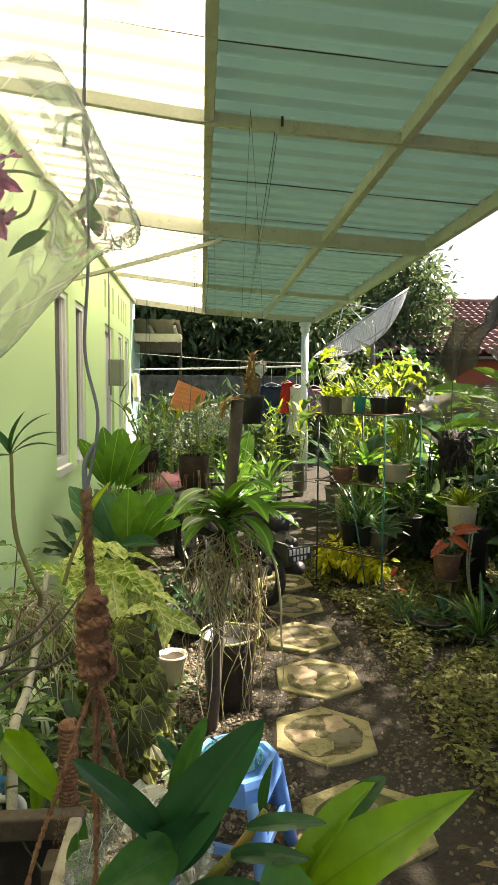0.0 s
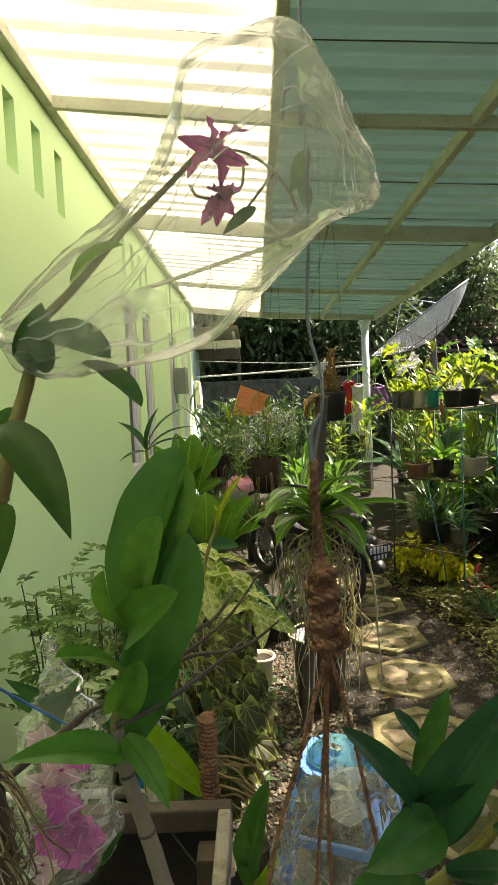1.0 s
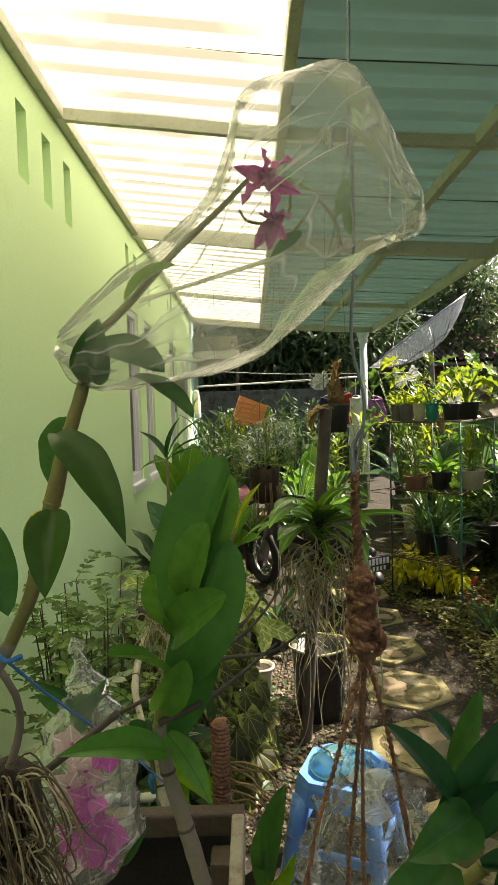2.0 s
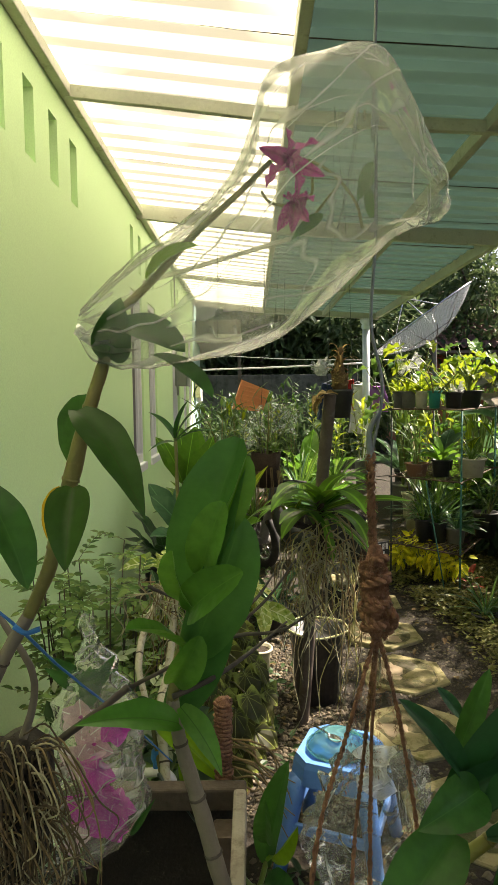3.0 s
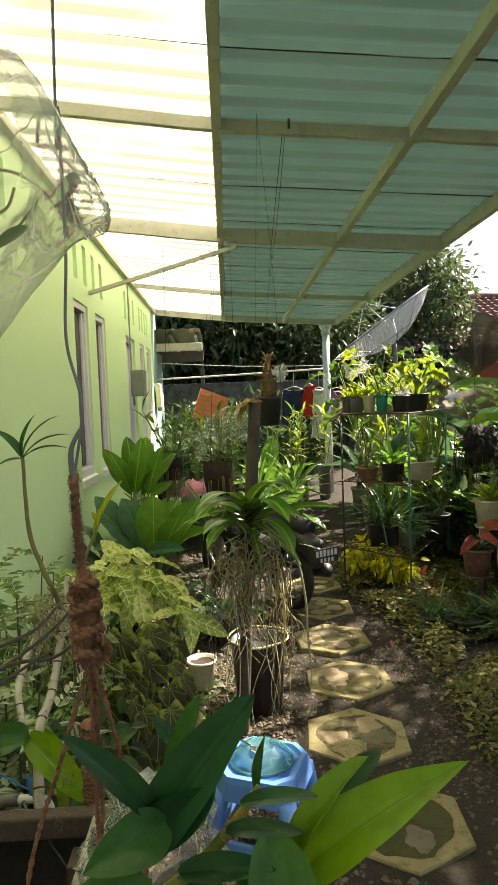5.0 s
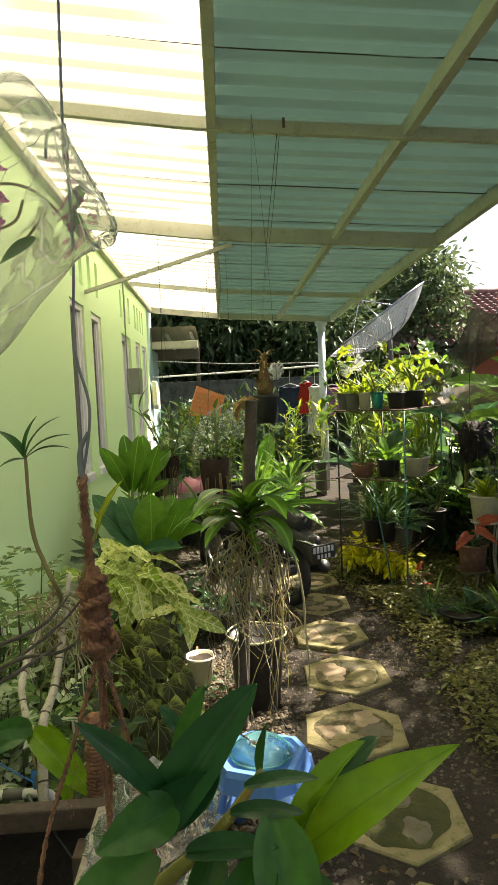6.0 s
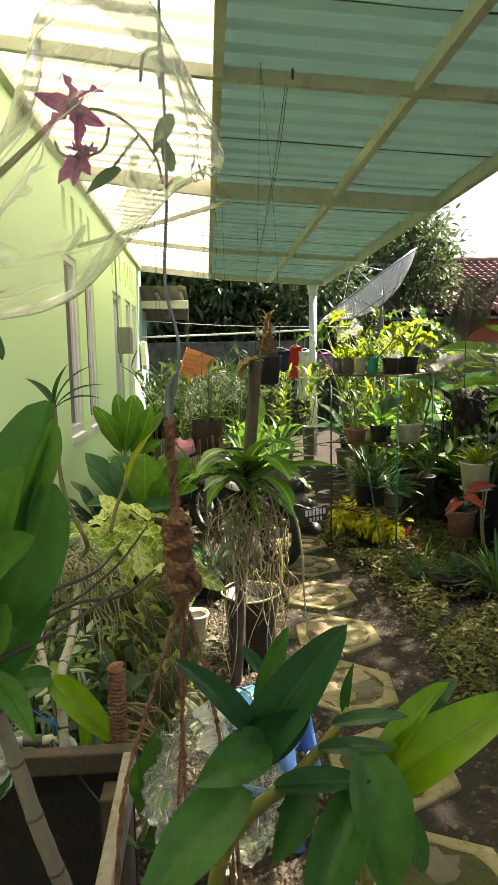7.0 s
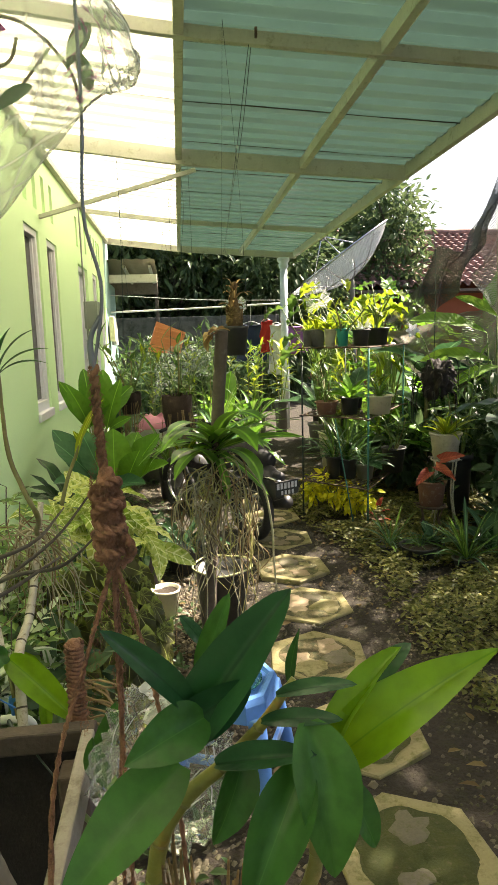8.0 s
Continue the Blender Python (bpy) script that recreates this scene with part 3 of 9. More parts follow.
# ---- house wall ----
# Bluish green, kept darker so the colour carries the shade at the wall's end.
M_TEALWALL = surface("shaded_bluish_green_paint", (0.22, 0.38, 0.34), (0.27, 0.42, 0.38), 0.8, 90, 2, 0.2)
WALL = -0.97
WINDOWS = [(4.80, 5.27), (5.56, 5.99), (8.28, 8.71), (8.96, 9.41)]
DOOR = (7.16, 7.84)
VENTS = [2.38, 2.70, 3.01, 3.33, 4.85, 5.17, 5.49, 5.81, 7.14, 7.45, 7.75, 8.27, 8.53, 8.78, 9.02]
holes = [(a, b, 0.90, 2.25) for a, b in WINDOWS] + [(*DOOR, -0.1, 2.24)] + [(v, v + 0.12, 2.41, 2.71) for v in VENTS]


def pierced_wall(bm, x0, x1, y0, y1, z0, z1, openings):
    """Solid blocks between the openings."""
    cuts = sorted({y0, y1, *[v for o in openings for v in o[:2] if y0 < v < y1]})
    for a, b in zip(cuts, cuts[1:]):
        mid = (a + b) / 2
        z = z0
        for o in sorted((o for o in openings if o[0] < mid < o[1]), key=lambda o: o[2]):
            if o[2] > z:
                box(bm, x0, x1, a, b, z, o[2])
            z = o[3]
        if z < z1:
            box(bm, x0, x1, a, b, z, z1)
    return bm


wall_west = part("wall_west", pierced_wall(bmesh.new(), WALL - 0.15, WALL, -3.0, 9.62, -0.1, 3.05, holes), M_PAINT, smooth=False)
tagged(wall_west, "lime green painted house wall with tall windows", "wall", kind="structure")
inner = bmesh.new()
box(inner, -3.6, -3.45, -3.0, 10.3, -0.1, 3.0)
box(inner, -3.45, WALL - 0.15, -3.1, -3.0, -0.1, 3.0)
box(inner, -3.45, WALL - 0.152, 10.15, 10.3, -0.1, 3.0)
tagged(part("wall_inner", inner, M_PAINT, smooth=False), "dim inner walls of the house", "wall", kind="structure")
rear = boxed(-2.0, -1.05, 10.302, 11.9, -0.1, 2.36)
box(rear, WALL - 0.15, WALL - 0.003, 9.621, 10.3, -0.1, 3.05)
tagged(part("wall_rear", rear, M_TEALWALL, smooth=False), "bluish green rear wall of the house, shade put into its paint", "wall", kind="structure")
tagged(part("ceiling", boxed(-3.6, WALL - 0.15, -3.1, 10.3, 3.05, 3.15), M_WHITE, smooth=False), "plain ceiling inside the house", "ceiling", kind="structure")
tagged(part("floor", boxed(-3.6, WALL - 0.15, -3.1, 10.14, -0.2, 0.02), M_FENCE, smooth=False), "plain floor inside the house", "floor", kind="structure")


def window(k, a, b, z0, z1):
    w = tagged(new("window_%d" % k), "tall white-framed casement window with dark glass", "window", kind="structure")
    x = WALL - 0.045
    bar = 0.05
    for n, (y0, y1, c0, c1) in (("window_frame", (a, a + bar, z0, z1)), ("window_frame", (b - bar, b, z0, z1)), ("window_frame", (a + bar, b - bar, z1 - bar, z1)), ("window_frame", (a + bar, b - bar, z0 + 0.03, z0 + 0.10))):
        part(n, boxed(x - 0.035, x + 0.03, y0, y1, c0, c1, 0.004), M_WHITE, w, smooth=False)
    part("window_sill", boxed(x - 0.03, WALL + 0.02, a - 0.01, b + 0.01, z0 - 0.03, z0 + 0.03, 0.005), M_WHITE, w, smooth=False)
    inner_a, inner_b = a + bar + 0.012, b - bar - 0.012
    for y0, y1 in ((inner_a, inner_a + 0.03), (inner_b - 0.03, inner_b)):
        part("sash", boxed(x - 0.018, x + 0.012, y0, y1, z0 + 0.11, z1 - bar - 0.01, 0.003), M_WHITE, w, smooth=False)
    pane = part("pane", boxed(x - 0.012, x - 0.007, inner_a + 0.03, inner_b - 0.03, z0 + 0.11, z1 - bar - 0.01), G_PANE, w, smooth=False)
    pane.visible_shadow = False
    part("curtain", roughen(tube([(x - 0.16, (a + b) / 2, z0 + 0.1), (x - 0.16, (a + b) / 2, z1)], 0.10, 10, 8), 0.02, 9), M_NAVY, w, "dark reddish curtain behind the glass")


for k, (a, b) in enumerate(WINDOWS):
    window(k + 1, a, b, 0.90, 2.25)
door = tagged(new("door_1"), "white framed doorway with a pale door", "door", kind="structure")
for y0, y1, z0, z1 in ((DOOR[0], DOOR[0] + 0.06, 0, 2.24), (DOOR[1] - 0.06, DOOR[1], 0, 2.24), (DOOR[0] + 0.06, DOOR[1] - 0.06, 2.18, 2.24)):
    part("door_frame", boxed(WALL - 0.13, WALL - 0.03, y0, y1, z0, z1, 0.004), M_WHITE, door, smooth=False)
part("leaf_panel", boxed(WALL - 0.12, WALL - 0.08, DOOR[0] + 0.065, DOOR[1] - 0.065, 0.01, 2.17, 0.004), M_WHITE, door, smooth=False)
for k, v in enumerate(VENTS):
    vent = tagged(part("vent", boxed(WALL - 0.12, WALL - 0.10, v + 0.001, v + 0.119, 2.411, 2.709), M_WHITE, smooth=False), "narrow white-backed ventilation slot in the wall", "vent", "vents along the wall", "structure")

# ---- awning roof ----
EDGE = [(-0.97, 2.855), (0.12, 2.72), (1.02, 2.66), (1.86, 2.605)]


def roof_low(x):
    """Height of the beams' undersides."""
    for (xa, za), (xb, zb) in zip(EDGE, EDGE[1:]):
        if x <= xb:
            return za + (zb - za) * (x - xa) / (xb - xa)
    return EDGE[-1][1]


def corrugated(name, x0, x1, y0, y1, material, label, lift=0.075, tilt=0.007, period=0.19, depth=0.032):
    """A trapezoid-ribbed sheet; its ribs run across the roof, down the slope."""
    prof = ((0.0, 0), (0.50, 0), (0.60, 1), (0.90, 1))
    ys = []
    k = 0
    while y0 + k * period < y1:
        for f, h in prof:
            y = y0 + (k + f) * period
            if y < y1:
                ys.append((y, h * depth))
        k += 1
    bm = bmesh.new()
    xs = [x0 + (x1 - x0) * i / 4 for i in range(5)]
    grid = [[bm.verts.new((x, y, roof_low(x) + lift + tilt * (1 - (y - y0) / (y1 - y0)) + h + 0.004 * noise.noise(Vector((x * 2, y * 1.3, 7))))) for x in xs] for y, h in ys]
    for a, b in zip(grid, grid[1:]):
        for i in range(4):
            bm.faces.new((a[i], a[i + 1], b[i + 1], b[i]))
    ob = part(name, bm, material, smooth=False)
    return tagged(ob, label, "roof sheet", "roof sheets", "structure")


# Dark strips stand for the shadow at the sheet laps, with brown stain.
M_SEAM = surface("lap_shadow_and_stain", (0.06, 0.055, 0.04), (0.12, 0.08, 0.05), 0.9, 60, 6, 0.3)
seams = [round(-2.66 + 0.76 * k, 2) for k in range(17)] + [10.12]
for i, (a, b) in enumerate(zip(seams, seams[1:])):
    for x0, x1, mat, label, lift in ((0.10, 1.93, M_GREEN, "green corrugated roofing sheet", 0.075), (-1.02, 0.125, M_CLEAR, "translucent white corrugated roofing sheet", 0.077)):
        sheet = corrugated("roof_sheet", x0, x1, a, b + 0.03, mat, label, lift)
        lap = [(x0 + (x1 - x0) * k / 9, a + 0.012 * noise.noise(Vector((k * 0.7, a * 3, x0))), roof_low(x0 + (x1 - x0) * k / 9) + lift + 0.002) for k in range(10)]
        part("lap_seam", tube(lap, ([0.0025, 0.004, 0.0025, 0.0045, 0.0025] if i % 2 else [0.002, 0.003, 0.004, 0.002, 0.0015]) if x0 > 0 else [0.0006, 0.0008, 0.0007, 0.0012, 0.0028], 4, 3), M_SEAM, sheet)

rafters = []
for name, x, w, h in (("beam_inner", 0.097, 0.046, 0.075), ("beam_middle", 1.02, 0.045, 0.07), ("fascia", 1.84, 0.05, 0.10)):
    z = roof_low(x)
    ob = part(name, boxed(x - w / 2, x + w / 2, -2.7, 10.06, z, z + h, 0.004), M_TIMBER, smooth=False)
    tagged(ob, "pale yellowish painted timber roof beam", "beam", "roof beams", "structure")
ob = part("beam_wall", boxed(WALL + 0.001, WALL + 0.05, -2.7, 10.06, 2.845, 2.90, 0.004), M_TIMBER, smooth=False)
tagged(ob, "pale painted timber wall plate under the roof", "beam", "roof beams", "structure")


def purlin(y, w, h, x0, x1, drop=0.0):
    bm = bmesh.new()
    n = 12
    rings = []
    for i in range(n + 1):
        x = x0 + (x1 - x0) * i / n
        z = roof_low(x) - drop + 0.003 * noise.noise(Vector((x * 3, y, 0)))
        rings.append([bm.verts.new((x, yy, zz)) for yy, zz in ((y, z), (y + w, z), (y + w, z + h), (y, z + h))])
    for a, b in zip(rings, rings[1:]):
        for j in range(4):
            bm.faces.new((a[j], a[(j + 1) % 4], b[(j + 1) % 4], b[j]))
    bm.faces.new(rings[0][::-1])
    bm.faces.new(rings[-1])
    bmesh.ops.recalc_face_normals(bm, faces=bm.faces)
    return tagged(part("purlin", bm, M_TIMBER, smooth=False), "pale painted timber cross beam under the roof", "beam", "roof beams", "structure")


purlin(-0.9, 0.05, 0.07, WALL, 1.812, 0.012)
purlin(1.10, 0.05, 0.07, WALL, 1.812, 0.012)
purlin(3.19, 0.036, 0.055, WALL, 1.812, 0.008)
purlin(5.13, 0.05, 0.11, WALL, 1.812, 0.03)
purlin(7.72, 0.04, 0.05, WALL, 1.812, 0.006)
purlin(9.98, 0.06, 0.085, WALL, 1.865, 0.012)
a, b = Vector((-0.970, 5.349, 2.370)), Vector((0.22, 5.16, 2.66))
brace = bmesh.new()
tube([a, b], 0.021, 4, 1, brace)
tagged(part("brace", brace, M_TIMBER, smooth=False), "slanting timber strut from the wall to the roof", "beam", "roof beams", "structure")

post = tagged(new("post"), "pale painted round post holding the roof corner", "post", kind="structure")
post.location = (1.67, 10.0, 0)
part("shaft", lathe([(0, 0), (0.062, 0), (0.06, 1.2), (0.056, 2.46), (0, 2.46)], 20), M_POST, post)
part("capital", lathe([(0.057, 2.44), (0.075, 2.47), (0.075, 2.50), (0.065, 2.52), (0.095, 2.56), (0.095, 2.60), (0, 2.60)], 20), M_POST, post)

# ---- stepping stones ----
STONES = [(0.63, 1.70, 4), (0.64, 2.25, -3), (0.60, 2.82, -8), (0.675, 3.375, 0), (0.68, 3.94, 2), (0.70, 4.52, -2), (0.72, 5.08, 3), (0.74, 5.65, 0)]


M_BED = surface("mossy_inlay_bed", (0.155, 0.115, 0.06), (0.10, 0.095, 0.03), 0.95, 140, 9, 0.7, stain=(0.05, 0.05, 0.014), stain_at=(0.46, 0.56))
M_SHADEMOSS = surface("shaded_moss", (0.035, 0.045, 0.008), (0.07, 0.075, 0.014), 0.95, 150, 16, 0.9, stain=(0.10, 0.085, 0.04), stain_at=(0.55, 0.72))


def stepping_stone(x, y, turn, seed):
    rng = random.Random(seed)
    s = thing("stepping_stone", (x, y, -0.005), "worn hexagonal concrete stepping stone with mossy inlays", "paving stone", "stepping stones", turn)
    bm = bmesh.new()
    R, h = 0.247, 0.007
    outer = [(R * math.cos(radians(30 + 60 * k)) * rng.uniform(0.97, 1.02), R * math.sin(radians(30 + 60 * k)) * rng.uniform(0.97, 1.02)) for k in range(6)]
    n = 36
    def edge(k, f):
        a, b = outer[k], outer[(k + 1) % 6]
        return a[0] + (b[0] - a[0]) * f, a[1] + (b[1] - a[1]) * f
    rim = [edge(k, j / 6) for k in range(6) for j in range(6)]
    rings = [[(px, py, -0.04) for px, py in rim], [(px, py, h - 0.006) for px, py in rim], [(px * 0.975, py * 0.975, h) for px, py in rim]]
    inr = []
    for px, py in rim:
        a = math.atan2(py, px)
        r = 0.178 * (1 + 0.16 * noise.noise(Vector((math.cos(a) * 1.9, math.sin(a) * 1.9, seed * 3.3))) + 0.05 * noise.noise(Vector((math.cos(a) * 6, math.sin(a) * 6, seed * 1.7))))
        inr.append((r * math.cos(a), r * math.sin(a)))
    rings.append([(px, py, h - 0.001) for px, py in inr])
    rings.append([(px * 0.97, py * 0.97, h - 0.0035) for px, py in inr])
    vs = [[bm.verts.new(p) for p in r] for r in rings]
    for a, b in zip(vs, vs[1:]):
        for j in range(n):
            bm.faces.new((a[j], a[(j + 1) % n], b[(j + 1) % n], b[j]))
    bm.faces.new(vs[-1])
    part("slab", bm, M_CONCRETE, s, smooth=False)
    mid = bmesh.new()
    mid.faces.new([mid.verts.new((px * 0.955, py * 0.955, h - 0.0025)) for px, py in inr])
    # The two nearest stones get darker moss and inlays, which paint in their shade.
    part("moss_bed", mid, M_SHADEMOSS if seed < 3 else M_BED, s, smooth=False)
    for k in range(4):
        a = k * 1.57 + rng.uniform(-0.4, 0.4) + seed
        r = rng.uniform(0.05, 0.068)
        d = 0.095
        r *= rng.uniform(0.8, 1.25)
        if seed < 3:
            r *= 1.15
        b2 = lathe([(0, h - 0.0005), (r * 0.7, h - 0.0005), (r * 0.94, h - 0.0015), (r, h - 0.006)], 18)
        for v in b2.verts:
            w = math.atan2(v.co.y, v.co.x)
            k2 = 1 + 0.75 * noise.noise(Vector((math.cos(w) * 1.4, math.sin(w) * 1.4, seed * 2.3 + k * 5.1)))
            v.co = Vector((v.co.x * k2 + d * math.cos(a), v.co.y * k2 + d * math.sin(a), v.co.z))
        part("inlay", b2, ((M_DISC, M_CONCRETE, M_DARKCON, M_DISC) if seed > 2 else (M_DARKCON, M_SHADEMOSS, M_DARKCON, M_SHADEMOSS))[k], s)


for i, (x, y, a) in enumerate(STONES):
    stepping_stone(x, y, a, i + 1)


# ---- far background ----
def tree(place, height, crown, leaves, seed, label, leaf=(0.10, 0.20), low=0.25, material=None):
    rng = random.Random(seed)
    nr = np.random.RandomState(seed)
    t = thing("tree", place, label, "tree", "trees behind the garden")
    top = Vector((rng.uniform(-0.3, 0.3), rng.uniform(-0.3, 0.3), height * 0.8))
    bm = tube([(0, 0, -0.1), (0.05, 0.02, height * 0.3), top * 0.75, top], [0.13, 0.10, 0.07, 0.02], 8, 4)
    for k in range(9):
        z = height * rng.uniform(0.15, 0.7)
        a = rng.uniform(0, 6.28)
        e = Vector((math.cos(a) * crown * 0.8, math.sin(a) * crown * 0.8, z + height * rng.uniform(0.1, 0.3)))
        tube([(0, 0, z), e * 0.5 + Vector((0, 0, z * 0.5 + 0.1)), e], [0.05, 0.03, 0.012], 5, 3, bm)
    part("trunk", bm, M_BARK, t)
    clumps = []
    while len(clumps) < 60:
        p = nr.uniform(-1, 1, 3)
        if 0.25 < np.linalg.norm(p) < 1:
            clumps.append(p * np.array([crown, crown, height * (1 - low) / 2]) + np.array([0, 0, height * (1 + low) / 2]))
    c = np.array(clumps)[nr.randint(0, len(clumps), leaves)]
    off = nr.normal(0, 0.16 * crown, (leaves, 3))
    base = c + off
    way = off + nr.normal(0, 0.12, (leaves, 3)) + np.array([0, 0, -0.10])
    up = nr.normal(0, 0.5, (leaves, 3)) + np.array([0, 0, 1.0])
    cloud("crown", material or L_TREE, base, way, up, nr.uniform(*leaf, leaves), 0.22, t)
    return t


for k, (x, y, h, r, n) in enumerate([(-2.2, 14.5, 4.6, 1.7, 8000), (0.1, 15.5, 4.9, 1.8, 9600), (2.2, 15.0, 4.4, 1.6, 9000), (4.2, 18.5, 6.2, 1.9, 5200), (-4.6, 17.0, 6.5, 2.2, 3500), (1.2, 19.0, 6.0, 2.4, 9500), (-1.0, 18.0, 5.5, 2.2, 9500), (3.2, 17.0, 4.6, 1.7, 8000), (6.2, 21.0, 7.4, 2.0, 4000), (5.6, 16.6, 5.4, 1.2, 3500)]):
    tree((x, y, 0), h, r, n, 40 + k, "dense dark green tree behind the garden wall", (0.14, 0.27), 0.12)

# Two unseen trees, added beyond the open side to break up the sunlight.
tree((4.25, 3.0, 0), 4.7, 1.35, 8600, 78, "unseen leafy tree added to cast dappled shade", (0.10, 0.19), 0.48)
tree((4.85, 4.8, 0), 4.6, 1.5, 5200, 77, "unseen leafy tree added to cast dappled shade", (0.09, 0.17), 0.5)
tagged(part("wall_garden", boxed(-1.6, 2.0, 12.6, 12.75, -0.1, 1.85, 0.01), M_FENCE, smooth=False), "stained dark grey concrete garden wall", "wall", kind="structure")
# Added wall, not a known part; it blocks low sky light and bright ground.
tagged(part("wall_side", boxed(3.75, 3.89, -8.0, 12.0, -0.1, 1.15, 0.01), M_FENCE, smooth=False), "added stained concrete wall closing the open side", "wall", kind="structure")
side = bmesh.new()
box(side, -60, 60, 46, 46.2, -0.1, 3.0)
box(side, -60, 60, -12.2, -12, -0.1, 2.2)
box(side, 16, 16.2, -12, 46, -0.1, 1.6)
tagged(part("wall_outer", side, M_FENCE, smooth=False), "distant weathered boundary walls", "wall", kind="structure")


M_DULL = surface("dull_beige_sheet", (0.34, 0.29, 0.20), (0.27, 0.23, 0.16), 0.8, 50, 5, 0.2)


def lean_to():
    """A small corrugated eave at the end of the house."""
    e = thing("eave", (0, 0, 0), "beige corrugated eave with a gutter at the house end", "eave")
    bm = bmesh.new()
    x0, x1, y0, y1 = -1.6, -0.27, 10.33, 12.1
    n = 44
    rows = []
    for i in range(n + 1):
        x = x0 + (x1 - x0) * i / n
        w = 0.007 * math.sin(i * 1.1)
        rows.append([bm.verts.new((x, y0 - 0.30, 2.62 + w)), bm.verts.new((x, y1, 2.50 + w))])
    for a, b in zip(rows, rows[1:]):
        bm.faces.new((a[0], b[0], b[1], a[1]))
    part("sheet", bm, M_DULL, e)
    part("gutter", boxed(x0, x1 + 0.02, y0 - 0.10, y0 + 0.02, 2.30, 2.42, 0.01), M_TIMBER, e, smooth=False)
    for x in (-1.2, -0.75, -0.36):
        part("rafter", tube([(x, y0 + 0.03, 2.55), (x, y1, 2.45)], 0.03, 4, 1), M_TIMBER, e, smooth=False)
    part("back_board", boxed(-1.6, -0.30, 12.11, 12.18, 2.25, 2.49), M_WOOD, e, smooth=False)
    part("upright", boxed(-0.36, -0.30, 12.19, 12.25, -0.1, 2.49), M_WOOD, e, smooth=False)


lean_to()


def tiled_house():
    h = thing("house", (0, 0, 0), "neighbouring house with a weathered clay tile roof", "house")
    part("wall", boxed(4.3, 13.0, 16.2, 22.0, -0.1, 2.75), M_BRICKRED, h, "reddish plastered wall", smooth=False)
    eave, ridge = (15.4, 2.55), (19.2, 4.30)
    roof = part("roof", boxed(4.05, 13.3, 19.15, 19.25, 3.6, 4.27), M_TILE, h, "weathered brown clay tiles", smooth=False)
    bm = bmesh.new()
    n = 6
    row, tile = 15, 0.24
    dy, dz = (ridge[0] - eave[0]) / row, (ridge[1] - eave[1]) / row
    for j in range(n + 1):
        x = tile * 1.12 * j / n
        z = 0.055 * math.sin(math.pi * 2 * j / n)
        for k, (f, lift) in enumerate(((0, 0.05), (1.12, 0.0))):
            bm.verts.new((x, dy * f, dz * f + z + lift))
    bm.verts.ensure_lookup_table()
    v = list(bm.verts)
    for j in range(n):
        bm.faces.new((v[2 * j], v[2 * j + 2], v[2 * j + 3], v[2 * j + 1]))
    lip = [bm.verts.new(v[2 * j].co - Vector((0, 0, 0.03))) for j in range(n + 1)]
    for j in range(n):
        bm.faces.new((lip[j], lip[j + 1], v[2 * j + 2], v[2 * j]))
    me = bpy.data.meshes.new("tile")
    bm.to_mesh(me)
    bm.free()
    me.materials.append(M_TILE)
    for r in range(row):
        for c in range(20):
            o = new("tile", me)
            o.parent = roof
            o.location = (4.05 + c * tile, eave[0] + r * dy, eave[1] + r * dz)
    rest = bmesh.new()
    for r in range(row):
        for c in range(20, 38):
            box(rest, 4.05 + c * tile, 4.05 + (c + 0.9) * tile, eave[0] + r * dy, eave[0] + (r + 1) * dy, eave[1] + r * dz, eave[1] + r * dz + 0.06)
    tagged(part("far_tiles", rest, M_TILE, roof, smooth=False), kind="stuff")
    part("ridge_cap", tube([(4.0, 19.2, 4.36), (13.3, 19.2, 4.36)], 0.11, 8, 30, rough=0.3), M_TILE, h)
    part("under_roof", boxed(4.1, 13.2, 15.45, 16.2, 2.40, 2.47), M_WOOD, h, smooth=False)


tiled_house()



# ---- potted plants ----
def pot_mesh(r, h, seg=20, flare=0.78, rim=0.008):
    return lathe([(0, 0), (r * flare, 0), (r * 0.97, h * 0.9), (r * 0.98, h * 0.91), (r + rim, h * 0.915), (r + rim, h), (r - 0.004, h), (r - 0.010, h * 0.88), (0, h * 0.88)], seg)


def bush(parent, count, radius, height, base, size, material, seed, wide=0.24, stems=6):
    """Branching stems and a loose head of small leaves."""
    nr = np.random.RandomState(seed)
    rng = random.Random(seed)
    tips = []
    for k in range(stems):
        a = rng.uniform(0, 6.28)
        r = radius * rng.uniform(0.3, 0.9)
        tip = Vector((math.cos(a) * r, math.sin(a) * r, base + height * rng.uniform(0.6, 1.0)))
        part("stem", tube([(0, 0, base), (tip.x * 0.4, tip.y * 0.4, base + height * 0.4), tip], [0.006, 0.004, 0.002], 5, 3), M_STEMG, parent)
        tips += [Vector((0, 0, base)).lerp(tip, f) for f in (0.4, 0.55, 0.7, 0.85, 1.0)]
    t = np.array([list(p) for p in tips])[nr.randint(0, len(tips), count)]
    off = np.clip(nr.normal(0, radius * 0.22, (count, 3)), -0.36 * radius, 0.36 * radius)
    way = off + nr.normal(0, radius * 0.1, (count, 3)) + np.array([0, 0, -0.02])
    up = nr.normal(0, 0.45, (count, 3)) + np.array([0, -0.2, 1.0])
    return tagged(cloud("foliage", material, t + off, way, up, nr.uniform(*size, count), wide, parent), kind="stuff")


